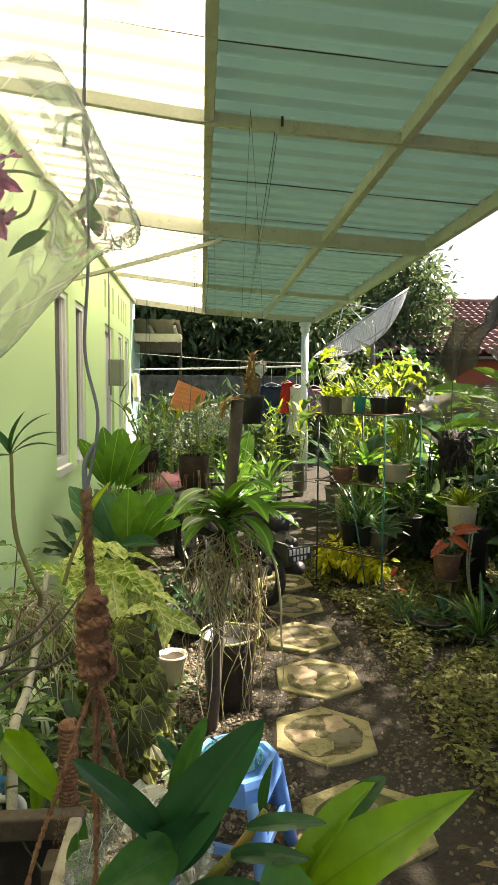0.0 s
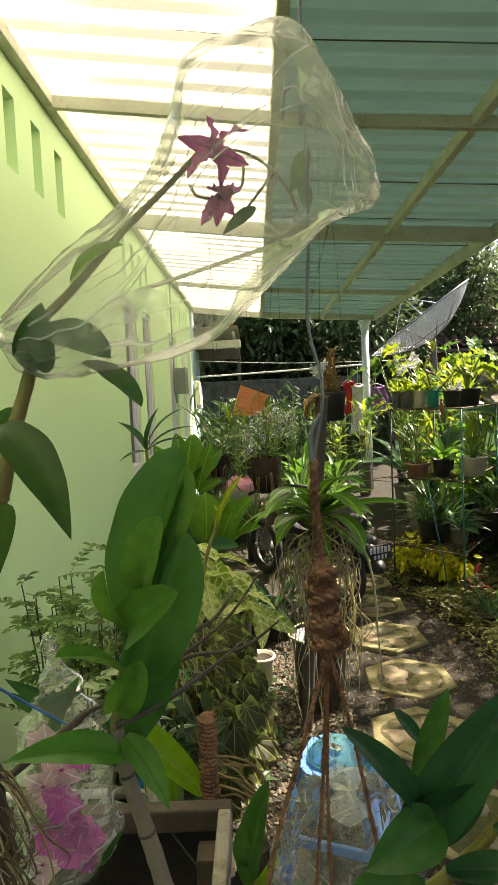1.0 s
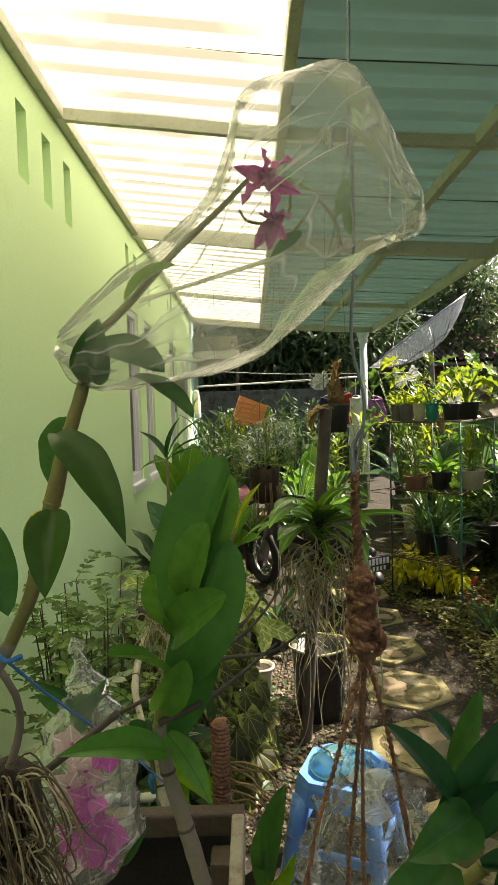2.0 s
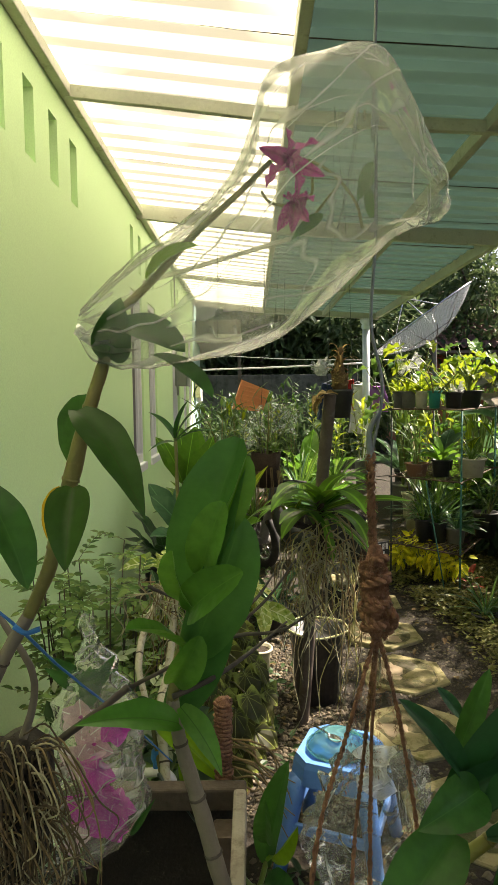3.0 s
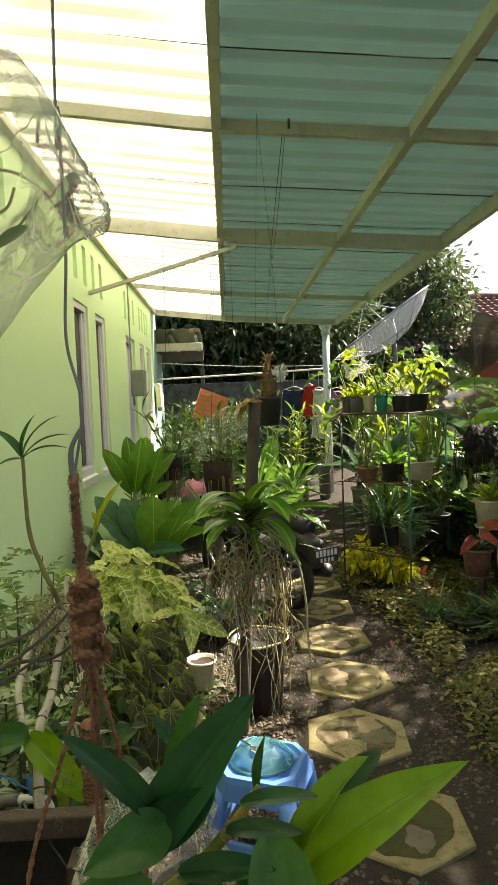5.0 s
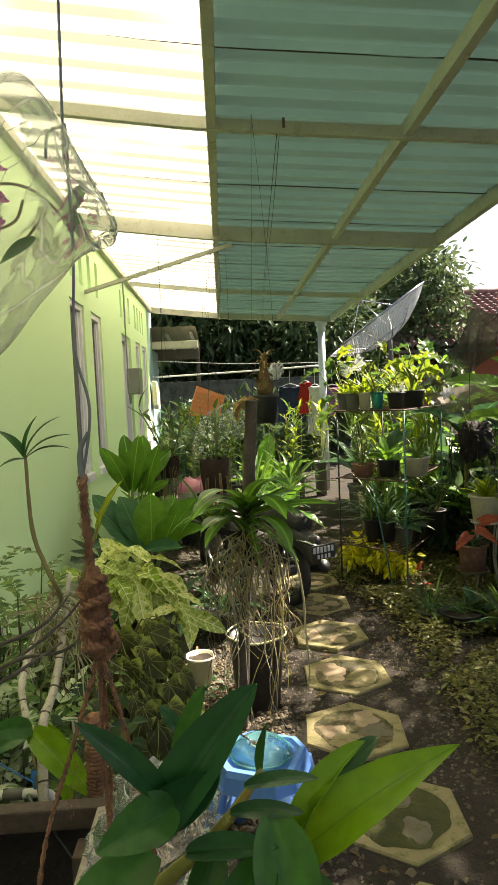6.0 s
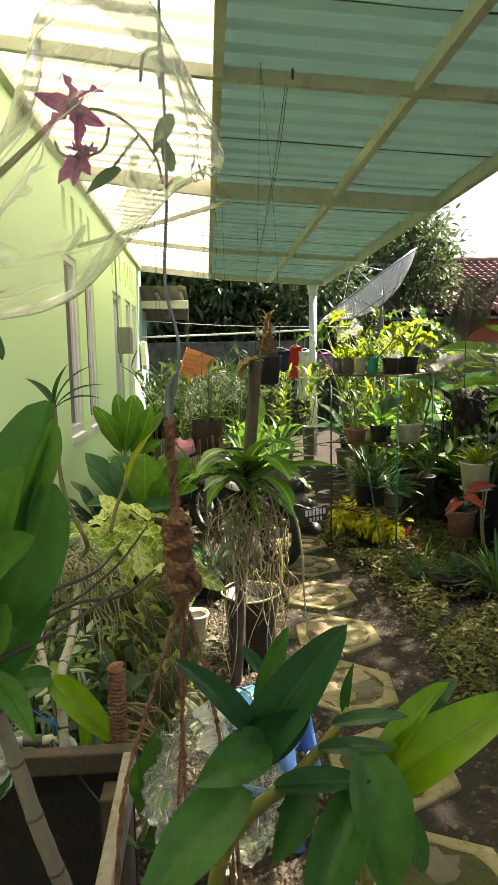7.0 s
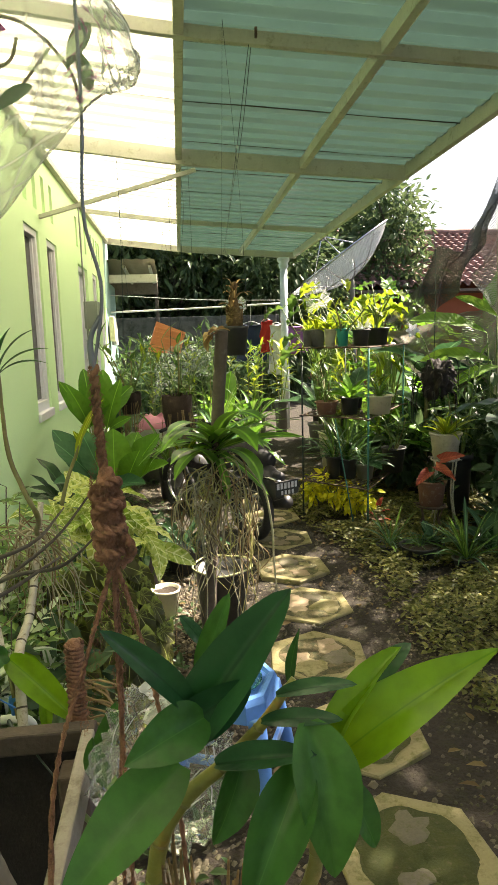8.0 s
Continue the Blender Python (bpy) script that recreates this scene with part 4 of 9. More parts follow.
def caned(parent, base, stems, height, leaf, mesh, rng, spread=0.10, width=1.0, bare=0.3):
    """Upright canes with leaves up their sides."""
    for k in range(stems):
        a = rng.uniform(0, 6.28)
        h = height * rng.uniform(0.7, 1.0)
        tip = Vector((math.cos(a) * spread * rng.random() * 2.6, math.sin(a) * spread * rng.random() * 2.6, base + h))
        foot = Vector((tip.x * 0.15, tip.y * 0.15, base))
        part("cane", tube([foot, foot.lerp(tip, 0.5) + Vector((0.01, 0, 0)), tip], [0.006, 0.006, 0.003], 6, 3), M_STEMG if rng.random() < 0.6 else M_STEM, parent)
        n = max(4, int(h / 0.075))
        for i in range(n):
            f = bare + (1 - bare) * i / (n - 1)
            b = foot.lerp(tip, f)
            az = i * 2.6 + k
            e = radians(5 + 50 * f + rng.uniform(-25, 25))
            put_leaf(parent, mesh, b, (math.cos(az) * math.cos(e), math.sin(az) * math.cos(e), math.sin(e)), leaf * rng.uniform(0.6, 1.35), width * rng.uniform(0.9, 1.5))


KINDS = {
    "strap": lambda p, z, s, rng: rosette(p, [leaf_mesh("strap", L_VANDA, 1.3, 0.3, 0, 9, 2), leaf_mesh("strap", L_VANDA, 0.7, 0.3, 0, 9, 2)], 20, (s * 0.7, s * 1.2), (25, 82), 0.02, z, rng),
    "grass": lambda p, z, s, rng: rosette(p, [leaf_mesh("strap", L_DEEP, 1.1, 0.3, 0, 9, 2), leaf_mesh("strap", L_VANDA, 0.5, 0.3, 0, 9, 2)], 34, (s * 0.7, s * 1.2), (20, 85), 0.03, z, rng, 0.8),
    "bright": lambda p, z, s, rng: rosette(p, [leaf_mesh("lance", L_BRIGHT, 0.7, 0.3, 0, 8, 2), leaf_mesh("lance", L_BRIGHT, 1.1, 0.3, 0, 8, 2)], 16, (s * 0.6, s * 1.1), (15, 78), 0.02, z, rng, 1.1),
    "broad": lambda p, z, s, rng: rosette(p, [leaf_mesh("broad", L_BROAD, 0.7, 0.25, 0.1, 10, 4), leaf_mesh("broad", L_BROAD, 1.1, 0.25, 0.1, 10, 4)], 13, (s * 0.7, s * 1.1), (15, 75), 0.02, z, rng),
    "deep": lambda p, z, s, rng: rosette(p, [leaf_mesh("broad", L_DEEP, 0.8, 0.25, 0.1, 10, 4), leaf_mesh("lance", L_DEEP, 0.9, 0.25, 0.1, 8, 2)], 15, (s * 0.7, s * 1.1), (10, 70), 0.02, z, rng),
    "croton": lambda p, z, s, rng: rosette(p, [leaf_mesh("broad", L_CROTON, 0.8, 0.25, 0.15, 8, 4)], 26, (s * 0.6, s * 1.1), (0, 75), 0.05, z, rng, 1.0, 0.06),
    "caned": lambda p, z, s, rng: caned(p, z, 5, s, 0.15, leaf_mesh("lance", L_VANDA, 0.6, 0.3, 0, 8, 2), rng),
    "sunny": lambda p, z, s, rng: caned(p, z, 5, s, min(0.16, s * 0.6), leaf_mesh("lance", L_BRIGHT, 0.6, 0.3, 0, 8, 2), rng, 0.12, 1.2),
    "taro": lambda p, z, s, rng: taro(p, z, s, rng),
    "sparse": lambda p, z, s, rng: rosette(p, [leaf_mesh("lance", L_BRIGHT, 0.7, 0.3, 0, 8, 2)], 5, (s * 0.5, s), (25, 80), 0.03, z, rng, 1.2),
    "red": lambda p, z, s, rng: rosette(p, [leaf_mesh("heart", L_REDLEAF, 0.9, 0.2, 0.05, 10, 6)], 4, (s * 0.4, s * 0.6), (10, 60), 0.1, z, rng, 0.7, s * 0.8),
}


def taro(p, z, s, rng, material=None, leaf=0.26):
    s, size = (s, s * 0.6) if s < 0.5 else (s, leaf)
    s = max(s, 0.2)
    me = leaf_mesh("heart", material or rng.choice((L_BRIGHT, L_BROAD, L_VANDA)), rng.choice((0.7, 1.2)), 0.3, 0.22, 14, 6)
    for k in range(13):
        a = k * 2.4 + rng.uniform(-0.3, 0.3)
        r = min(s, 0.8) * rng.uniform(0.3, 0.65)
        tip = Vector((math.cos(a) * r, math.sin(a) * r, z + s * rng.uniform(0.55, 1.15)))
        part("stalk", tube([(0, 0, z), (tip.x * 0.3, tip.y * 0.3, z + s * 0.6), tip], [0.012, 0.009, 0.005], 6, 4), M_STEMG, p)
        put_leaf(p, me, tip, (math.cos(a), math.sin(a), -rng.uniform(-0.4, 0.9)), size * rng.uniform(0.6, 1.25), 0.9)


def potted(place, r, h, material, kind, size, label, seed, category="potted plant", group="potted plants"):
    p = thing("potted_plant", place, label, category, group)
    if material:
        part("pot", pot_mesh(r, h), material, p)
        part("soil", roughen(lathe([(0, h * 0.9), (r * 0.93, h * 0.885)], 14), 0.006, 60), M_SOIL, p)
    KINDS[kind](p, h * 0.88 if material else 0.0, size, random.Random(seed))
    return p


# ---- the post with the strap-leaved orchid ----
M_YROOT = surface("yellowish_aerial_root", (0.42, 0.36, 0.13), (0.32, 0.33, 0.10), 0.8, 80, 8, 0.3)


def pole_orchid():
    pole = thing("timber_pole", (0, 0, 0), "dark weathered timber pole set in the ground", "pole")
    top, foot = Vector((0.203, 2.620, 1.454)), Vector((0.106, 2.971, 0.000))
    foot.y = 2.92
    part("shaft", tube([foot - Vector((0, 0, 0.1)), foot.lerp(top, 0.5), top], [0.027, 0.026, 0.025], 12, 8, rough=0.15), M_POLE, pole)
    dry = leaf_mesh("broad", L_DRY, 1.6, 0.5, 0.3, 10, 4)
    put_leaf(pole, dry, top + Vector((0.03, 0, 0.0)), (-1, -0.3, 0.25), 0.13, 1.4, name="dry_leaf")
    put_leaf(pole, dry, top + Vector((-0.01, 0, -0.005)), (-0.9, -0.5, -0.35), 0.10, 1.5, name="dry_leaf")
    o = thing("strap_orchid", (0, 0, 0), "strap-leaved orchid with long dangling roots tied to the pole", "orchid")
    c = Vector((0.162, 2.600, 1.002))
    part("stem", tube([c + Vector((0.02, 0.02, -0.20)), c + Vector((0.0, 0, -0.08)), c + Vector((0, 0, 0.06))], [0.02, 0.024, 0.014], 10, 5, rough=0.3), M_DARKCOIR, o)
    s1 = leaf_mesh("strap", L_STRAP, 1.7, 0.45, 0, 14, 4)
    s2 = leaf_mesh("strap", L_STRAP, 2.3, 0.45, 0, 14, 4)
    s0 = leaf_mesh("strap", L_STRAP, 0.7, 0.45, 0, 14, 4)
    rng = random.Random(4)
    for i in range(15):
        side = 1 if i % 2 else -1
        yaw = rng.uniform(-0.9, 0.9)
        e = radians(rng.uniform(20, 72))
        d = Vector((side * math.cos(e) * math.cos(yaw), -0.35 + math.cos(e) * math.sin(yaw), math.sin(e)))
        put_leaf(o, rng.choice((s1, s1, s2)), c + Vector((0, 0, rng.uniform(-0.08, 0.06))), d, rng.uniform(0.25, 0.36), 3.9)
    for tp, w in (((0.490, 2.550, 1.120), 0.020), ((0.307, 2.580, 1.145), 0.016), ((0.248, 2.580, 1.111), 0.014), ((0.375, 2.500, 0.884), 0.020), ((0.216, 2.500, 0.838), 0.018), ((0.074, 2.550, 1.090), 0.013), ((0.039, 2.550, 1.059), 0.013)):
        d = Vector(tp) - c
        put_leaf(o, s0, c + Vector((0, 0, 0.0)), d, d.length * 1.03, w / 0.032 / d.length, face=(0, -0.5, 1))
    rng = random.Random(14)
    for i in range(105):
        a = c + Vector((rng.uniform(-0.10, 0.12), rng.uniform(-0.07, 0.03), rng.uniform(-0.20, 0.0)))
        out = Vector((rng.uniform(-0.11, 0.09), rng.uniform(-0.07, 0.03), 0))
        length = rng.choice((rng.uniform(0.10, 0.3), rng.uniform(0.2, 0.45), rng.uniform(0.3, 0.78)))
        w = lambda k: Vector((rng.uniform(-1, 1) * k, rng.uniform(-1, 1) * k, 0))
        pts = [a, a + out * 0.7 + Vector((0, 0, -0.02)), a + out + w(0.03) + Vector((0, 0, -length * 0.25)), a + out * 0.8 + w(0.04) + Vector((0, 0, -length * 0.5)), a + out + w(0.03) + Vector((0, 0, -length * 0.78)), a + out * 0.8 + w(0.05) + Vector((0, 0, -length))]
        for q in pts:
            q.z = max(q.z, 0.015)
        part("aerial_root", tube(pts, [0.0026, 0.0025, 0.0021, 0.0012], 4, 4), (M_ROOT, M_YROOT, M_BROWNROOT, M_ROOT)[i % 4], o)
    part("long_root", tube([c + Vector((0.05, -0.05, 0.0)), (0.323, 2.500, 0.886), (0.360, 2.500, 0.724), (0.366, 2.500, 0.573), (0.376, 2.500, 0.421), (0.365, 2.500, 0.345)], [0.005, 0.005, 0.0045, 0.003, 0.002], 5, 6), M_ROOT, o)
    seat = thing("tuft_orchid", (0.042, 2.550, 0.973), "small bright green orchid tuft beside the pole", "orchid")
    rosette(seat, [leaf_mesh("lance", L_BRIGHT, 0.5, 0.3, 0, 8, 2)], 6, (0.07, 0.11), (45, 85), 0.01, 0, random.Random(9), 1.3)
    part("mount", roughen(tube([(0, 0, 0), (0.07, 0.03, -0.03), (0.16, 0.07, -0.03)], [0.015, 0.012, 0.01], 7, 3), 0.004, 80), M_DARKCOIR, seat)
    h = thing("fern_stump_orchid", (0, 0, 0), "straw-coloured fibre stump with an old orchid, hung by wire", "orchid")
    p = Vector((0.273, 2.850, 1.585))
    blk = bmesh.new()
    lathe([(0, -0.11), (0.036, -0.11), (0.034, -0.06), (0.024, -0.03), (0.014, 0.01), (0.012, 0.05), (0.006, 0.07), (0, 0.075)], 14, blk, p)
    part("stump", roughen(blk, 0.012, 35), M_HUSK, h)
    rng = random.Random(2)
    for i in range(26):
        a, z = i * 0.55, rng.uniform(-0.09, -0.03)
        part("fibre", tube([p + Vector((0.034 * math.cos(a + k * 0.5), 0.034 * math.sin(a + k * 0.5), z + 0.012 * math.sin(k + a))) for k in range(5)], 0.003, 4, 2), M_HUSK, h)
    strip = leaf_mesh("strap", L_DRY, 1.9, 0.4, 0.2, 8, 2)
    for i in range(34):
        a, e = i * 2.4, rng.choice((rng.uniform(0.9, 1.5), rng.uniform(-1.5, -0.9)))
        put_leaf(h, strip, p + Vector((0.012 * math.cos(a), 0.012 * math.sin(a), rng.uniform(-0.06, 0.06))), (math.cos(a) * math.cos(e), math.sin(a) * math.cos(e), math.sin(e)), rng.uniform(0.04, 0.085), rng.uniform(2.0, 4.0), name="dry_strip")
    part("basket", lathe([(0, -0.23), (0.042, -0.23), (0.056, -0.12), (0.06, -0.11), (0.052, -0.11), (0.04, -0.21), (0, -0.21)], 18, at=p), M_BLACKPOT, h)
    for x in (-0.06, 0.06):
        part("wire", tube([p + Vector((x * 0.9, 0, -0.12)), p + Vector((x * 0.6, 0, 0.4)), (p.x, 3.0, 2.70)], 0.0012, 4, 4), M_DARKWIRE, h)


L_DRY = leaf_mat("dry_curled_leaf", (0.22, 0.145, 0.055), (0.32, 0.22, 0.09), rough=0.7, trans=0.25)
pole_orchid()


def bucket():
    b = thing("bucket", (0.20, 3.12, 0), "black plastic bucket with a pale wire rim", "bucket")
    part("shell", lathe([(0, 0.002), (0.105, 0.0), (0.130, 0.33), (0.135, 0.335), (0.124, 0.335), (0.118, 0.29), (0, 0.28)], 28), M_BLACKPOT, b)
    ring = [(0.143 * math.cos(a * 0.2618), 0.143 * math.sin(a * 0.2618), 0.345 + 0.004 * math.sin(a)) for a in range(25)]
    part("rim_wire", tube(ring, 0.0045, 6, 2), M_RIM, b, "pale yellowish wire rim")
    part("handle", tube([(-0.135, 0, 0.33), (-0.155, -0.05, 0.30), (-0.165, -0.09, 0.26), (-0.15, -0.05, 0.27)], 0.003, 5, 4), M_CHROME, b)


M_RIM = surface("yellowed_wire", (0.55, 0.55, 0.22), (0.48, 0.50, 0.30), 0.5, 80, 20, 0.1)
bucket()


def motorcycle():
    m = thing("motorcycle", (0.50, 4.52, 0), "dark parked motorcycle with a black rear plate", "motorcycle", turn=30)
    m.scale = (0.85, 0.85, 0.85)
    def wheel(y):
        ring = [(0, y + 0.235 * math.cos(k * 0.2618), 0.277 + 0.235 * math.sin(k * 0.2618)) for k in range(25)]
        w = part("wheel", tube(ring, 0.042, 10, 2), M_RUBBER, m, "black rubber tyre")
        rim = [(0, y + 0.195 * math.cos(k * 0.2618), 0.285 + 0.195 * math.sin(k * 0.2618)) for k in range(25)]
        part("rim", tube(rim, 0.018, 8, 2), M_CHROME, w)
        part("hub", tube([(-0.06, y, 0.285), (0.06, y, 0.285)], 0.045, 12, 2), M_GREYPOT, w)
        for k in range(10):
            a = k * 0.628
            part("spoke", tube([(0, y, 0.285), (0, y + 0.195 * math.cos(a), 0.285 + 0.195 * math.sin(a))], 0.003, 4, 1), M_CHROME, w)
    wheel(0.0)
    wheel(1.22)
    def shell(name, pts, rad, mat, label=""):
        part(name, tube(pts, rad, 12, 5), mat, m, label)
    shell("rear_fender", [(0, -0.36, 0.42), (0, -0.28, 0.56), (0, -0.10, 0.62), (0, 0.1, 0.62)], [0.05, 0.085, 0.10, 0.10], M_BLACKPOT, "black plastic fender")
    shell("seat", [(0, -0.25, 0.70), (0, 0.0, 0.74), (0, 0.35, 0.70)], [0.07, 0.10, 0.08], M_RUBBER)
    shell("body", [(0, 0.1, 0.45), (0, 0.45, 0.42), (0, 0.8, 0.50), (0, 0.98, 0.72)], [0.12, 0.13, 0.11, 0.07], M_BLACKPOT)
    shell("fork", [(0, 1.22, 0.285), (0, 1.08, 0.62), (0, 1.0, 0.85)], [0.05, 0.045, 0.04], M_GREYPOT)
    shell("handlebar", [(-0.32, 0.93, 0.86), (-0.15, 0.99, 0.88), (0.15, 0.99, 0.88), (0.32, 0.93, 0.86)], [0.016, 0.014, 0.014, 0.016], M_RUBBER)
    for dx in (0.0, 0.035):
        part("silver_strip", tube([(-0.088, -0.24 - dx, 0.60), (-0.045, -0.345 - dx, 0.585), (0.03, -0.375 - dx, 0.53), (0.075, -0.34 - dx, 0.46)], [0.008, 0.013, 0.013, 0.008], 6, 4), M_CHROME, m, "silver trim strip")
    shell("tail_light", [(0, -0.34, 0.60), (0, -0.40, 0.60)], [0.05, 0.04], M_BLACKPOT)
    plate = part("rear_plate", boxed(-0.115, 0.115, -0.47, -0.462, 0.477, 0.59, 0.003), M_BLACKPOT, m, "black plate with white marks", smooth=False)
    for k in range(6):
        part("plate_mark", boxed(-0.10 + k * 0.035, -0.078 + k * 0.035, -0.4735, -0.4705, 0.53, 0.575), M_WHITECLOTH, plate, smooth=False)
    for k in range(4):
        part("plate_mark", boxed(-0.06 + k * 0.035, -0.042 + k * 0.035, -0.4735, -0.4705, 0.485, 0.515), M_WHITECLOTH, plate, smooth=False)
    part("plate_bracket", boxed(-0.02, 0.02, -0.462, -0.34, 0.52, 0.56), M_BLACKPOT, m, smooth=False)
    part("silencer", tube([(0.14, 0.3, 0.30), (0.15, 0.0, 0.30), (0.15, -0.30, 0.36)], [0.025, 0.045, 0.05], 12, 4), M_BLACKPOT, m)
    part("stand", tube([(-0.05, 0.5, 0.3), (-0.2, 0.48, 0.0)], 0.012, 6, 2), M_GREYPOT, m)


motorcycle()


# ---- left bed ----
def begonia():
    o = thing("begonia", (-0.345, 2.36, 0), "dense begonia with dark patterned heart-shaped leaves", "begonia")
    part("pot", pot_mesh(0.16, 0.24), M_BLACKPOT, o)
    rng = random.Random(6)
    mesh = [leaf_mesh("heart", L_BEGONIA, b, 0.10, 0.06, 12, 6) for b in (0.35, 0.7)]
    bm = bmesh.new()
    for i in range(300):
        a = rng.uniform(-3.3, 0.35)
        h = (i + rng.random()) / 300
        r = (0.17 + 0.11 * math.sin(math.pi * min(1, h * 1.1))) * rng.uniform(0.8, 1.1)
        p = Vector((math.cos(a) * r, math.sin(a) * r * 0.85, 0.12 + 0.60 * h))
        tube([(0, 0, 0.15), (p.x * 0.6, p.y * 0.6, p.z * 0.8 + 0.1), p], 0.003, 3, 2, bm)
        put_leaf(o, rng.choice(mesh), p, (math.cos(a) * 0.35 + rng.uniform(-0.55, 0.55), math.sin(a) * 0.35, -rng.uniform(0.25, 1.0)), rng.uniform(0.068, 0.112), rng.uniform(0.9, 1.1), face=(math.cos(a) + rng.uniform(-0.5, 0.5), math.sin(a) - 0.4, rng.uniform(0.1, 0.8)))
    tagged(part("leaf_stalk", bm, M_STEM, o), kind="stuff")
    n = thing("variegated_nettle", (-0.24, 2.62, 0), "lime and yellow variegated leafy plant", "foliage plant")
    lime = [leaf_mesh("ovate", L_LIME, b, f, 0.12, 12, 6, tw) for b, f, tw in ((0.7, 0.3, 0.2), (1.3, 0.4, -0.3), (1.0, 0.25, 0.4))]
    spots = [((-0.470, 2.660, 0.780), 7), ((-0.405, 2.660, 0.800), 8), ((-0.350, 2.580, 0.760), 7), ((-0.310, 2.660, 0.815), 7), ((-0.230, 2.620, 0.802), 7), ((-0.170, 2.580, 0.745), 6), ((-0.110, 2.500, 0.690), 5), ((-0.270, 2.560, 0.756), 6), ((-0.420, 2.600, 0.722), 6), ((-0.075, 2.500, 0.610), 3)]
    for c, k in spots:
        c = Vector(c) - Vector(n.location)
        part("stalk", tube([(0, 0, 0.0), (c.x * 0.5, c.y * 0.5, c.z * 0.6), c], [0.008, 0.006, 0.003], 6, 4), M_STEMG, n)
        for i in range(k):
            a = i * 2.4 + rng.uniform(-0.4, 0.4)
            e = radians(rng.uniform(-55, 15))
            d = Vector((math.cos(a) * math.cos(e) * 0.8 + 0.35, math.sin(a) * math.cos(e) * 0.8 - 0.25, math.sin(e)))
            put_leaf(n, rng.choice(lime), c + Vector((0, 0, -0.014 * i + 0.05)), d, rng.uniform(0.10, 0.20), rng.uniform(0.75, 1.0), face=(rng.uniform(-0.7, 0.8), -0.45 + rng.uniform(-0.5, 0.5), 1), roll=rng.uniform(-0.5, 0.5))


begonia()

planter = thing("small_pot", (-0.085, 3.360, 0.000), "pale plastic pot beside the path", "pot")
part("shell", pot_mesh(0.072, 0.15), M_CREAMPOT, planter)
part("soil", roughen(lathe([(0, 0.138), (0.066, 0.134)], 14), 0.006, 60), M_SOIL, planter)


def leafy_clump(place, name, label, mesh, count, size, rise, seed, width=1.0, spread=0.05, height=0.0, category="foliage plant"):
    o = thing(name, place, label, category)
    rosette(o, mesh, count, size, rise, spread, height, random.Random(seed), width)
    if height:
        part("pot", pot_mesh(0.13, height), M_BLACKPOT, o)
    else:
        part("crown_base", roughen(lathe([(0, -0.03), (0.06, -0.02), (0.05, 0.03), (0, 0.06)], 12), 0.01, 40), M_DARKCOIR, o)
    return o


L_TEALLEAF = leaf_mat("bluish_green_leaf", (0.045, 0.14, 0.06), (0.08, 0.19, 0.09), rough=0.35, trans=0.3, midrib=0.012, ribs=10, ribmix=0.05)


def aimed_leaves(name, place, label, category, mesh, leaves, pot=None, root=None):
    """A clump whose leaves each grow from a foot to a tip; the last number is the width over the length."""
    o = thing(name, place, label, category)
    if pot:
        part("pot", pot_mesh(*pot), M_BLACKPOT, o)
    part("crown_base", roughen(lathe([(0, -0.03), (0.06, -0.02), (0.05, 0.03), (0, 0.06)], 12, at=(0, 0, pot[1] if pot else 0)), 0.01, 40), M_DARKCOIR, o)
    at = Vector(place)
    for k, (a, b, w, face) in enumerate(leaves):
        a, b = Vector(a) - at, Vector(b) - at
        put_leaf(o, mesh[k % len(mesh)], a, b - a, (b - a).length * 1.05, w, face=face)
        part("stalk", tube([(0, 0, pot[1] if pot else 0.0), a * 0.5 + Vector((0, 0, 0.03)), a], [0.008, 0.007, 0.005], 6, 3), M_STEMG, o)
    return o


P1 = [leaf_mesh("paddle", L_BROAD, b, 0.3, 0.08, 14, 6) for b in (0.35, 0.6)]
P2 = [leaf_mesh("paddle", L_TEALLEAF, b, 0.3, 0.08, 14, 6) for b in (0.5, 0.8)]
B1 = [leaf_mesh("broad", L_BROAD, b, 0.3, 0.12, 12, 4) for b in (0.5, 0.9)]
B2 = [leaf_mesh("broad", L_DEEP, b, 0.3, 0.12, 12, 4) for b in (0.5, 0.9)]
aimed_leaves("birds_nest_fern", (-0.47, 4.22, 0), "large rosette plant with broad glossy upright leaves", "foliage plant", P1, [
    ((-0.400, 4.150, 0.519), (-0.385, 4.100, 0.875), 1.0, (0.1, -1, 0.3)), ((-0.364, 4.250, 0.512), (-0.274, 4.350, 0.847), 0.85, (-0.2, -1, 0.3)), ((-0.341, 4.200, 0.523), (-0.148, 4.100, 0.851), 0.7, (-0.5, -0.8, 0.5)),
    ((-0.333, 4.120, 0.524), (-0.256, 3.950, 0.743), 0.9, (0, -1, 0.5)), ((-0.360, 4.200, 0.487), (-0.101, 4.000, 0.716), 0.6, (0, -0.6, 1))], (0.14, 0.24))
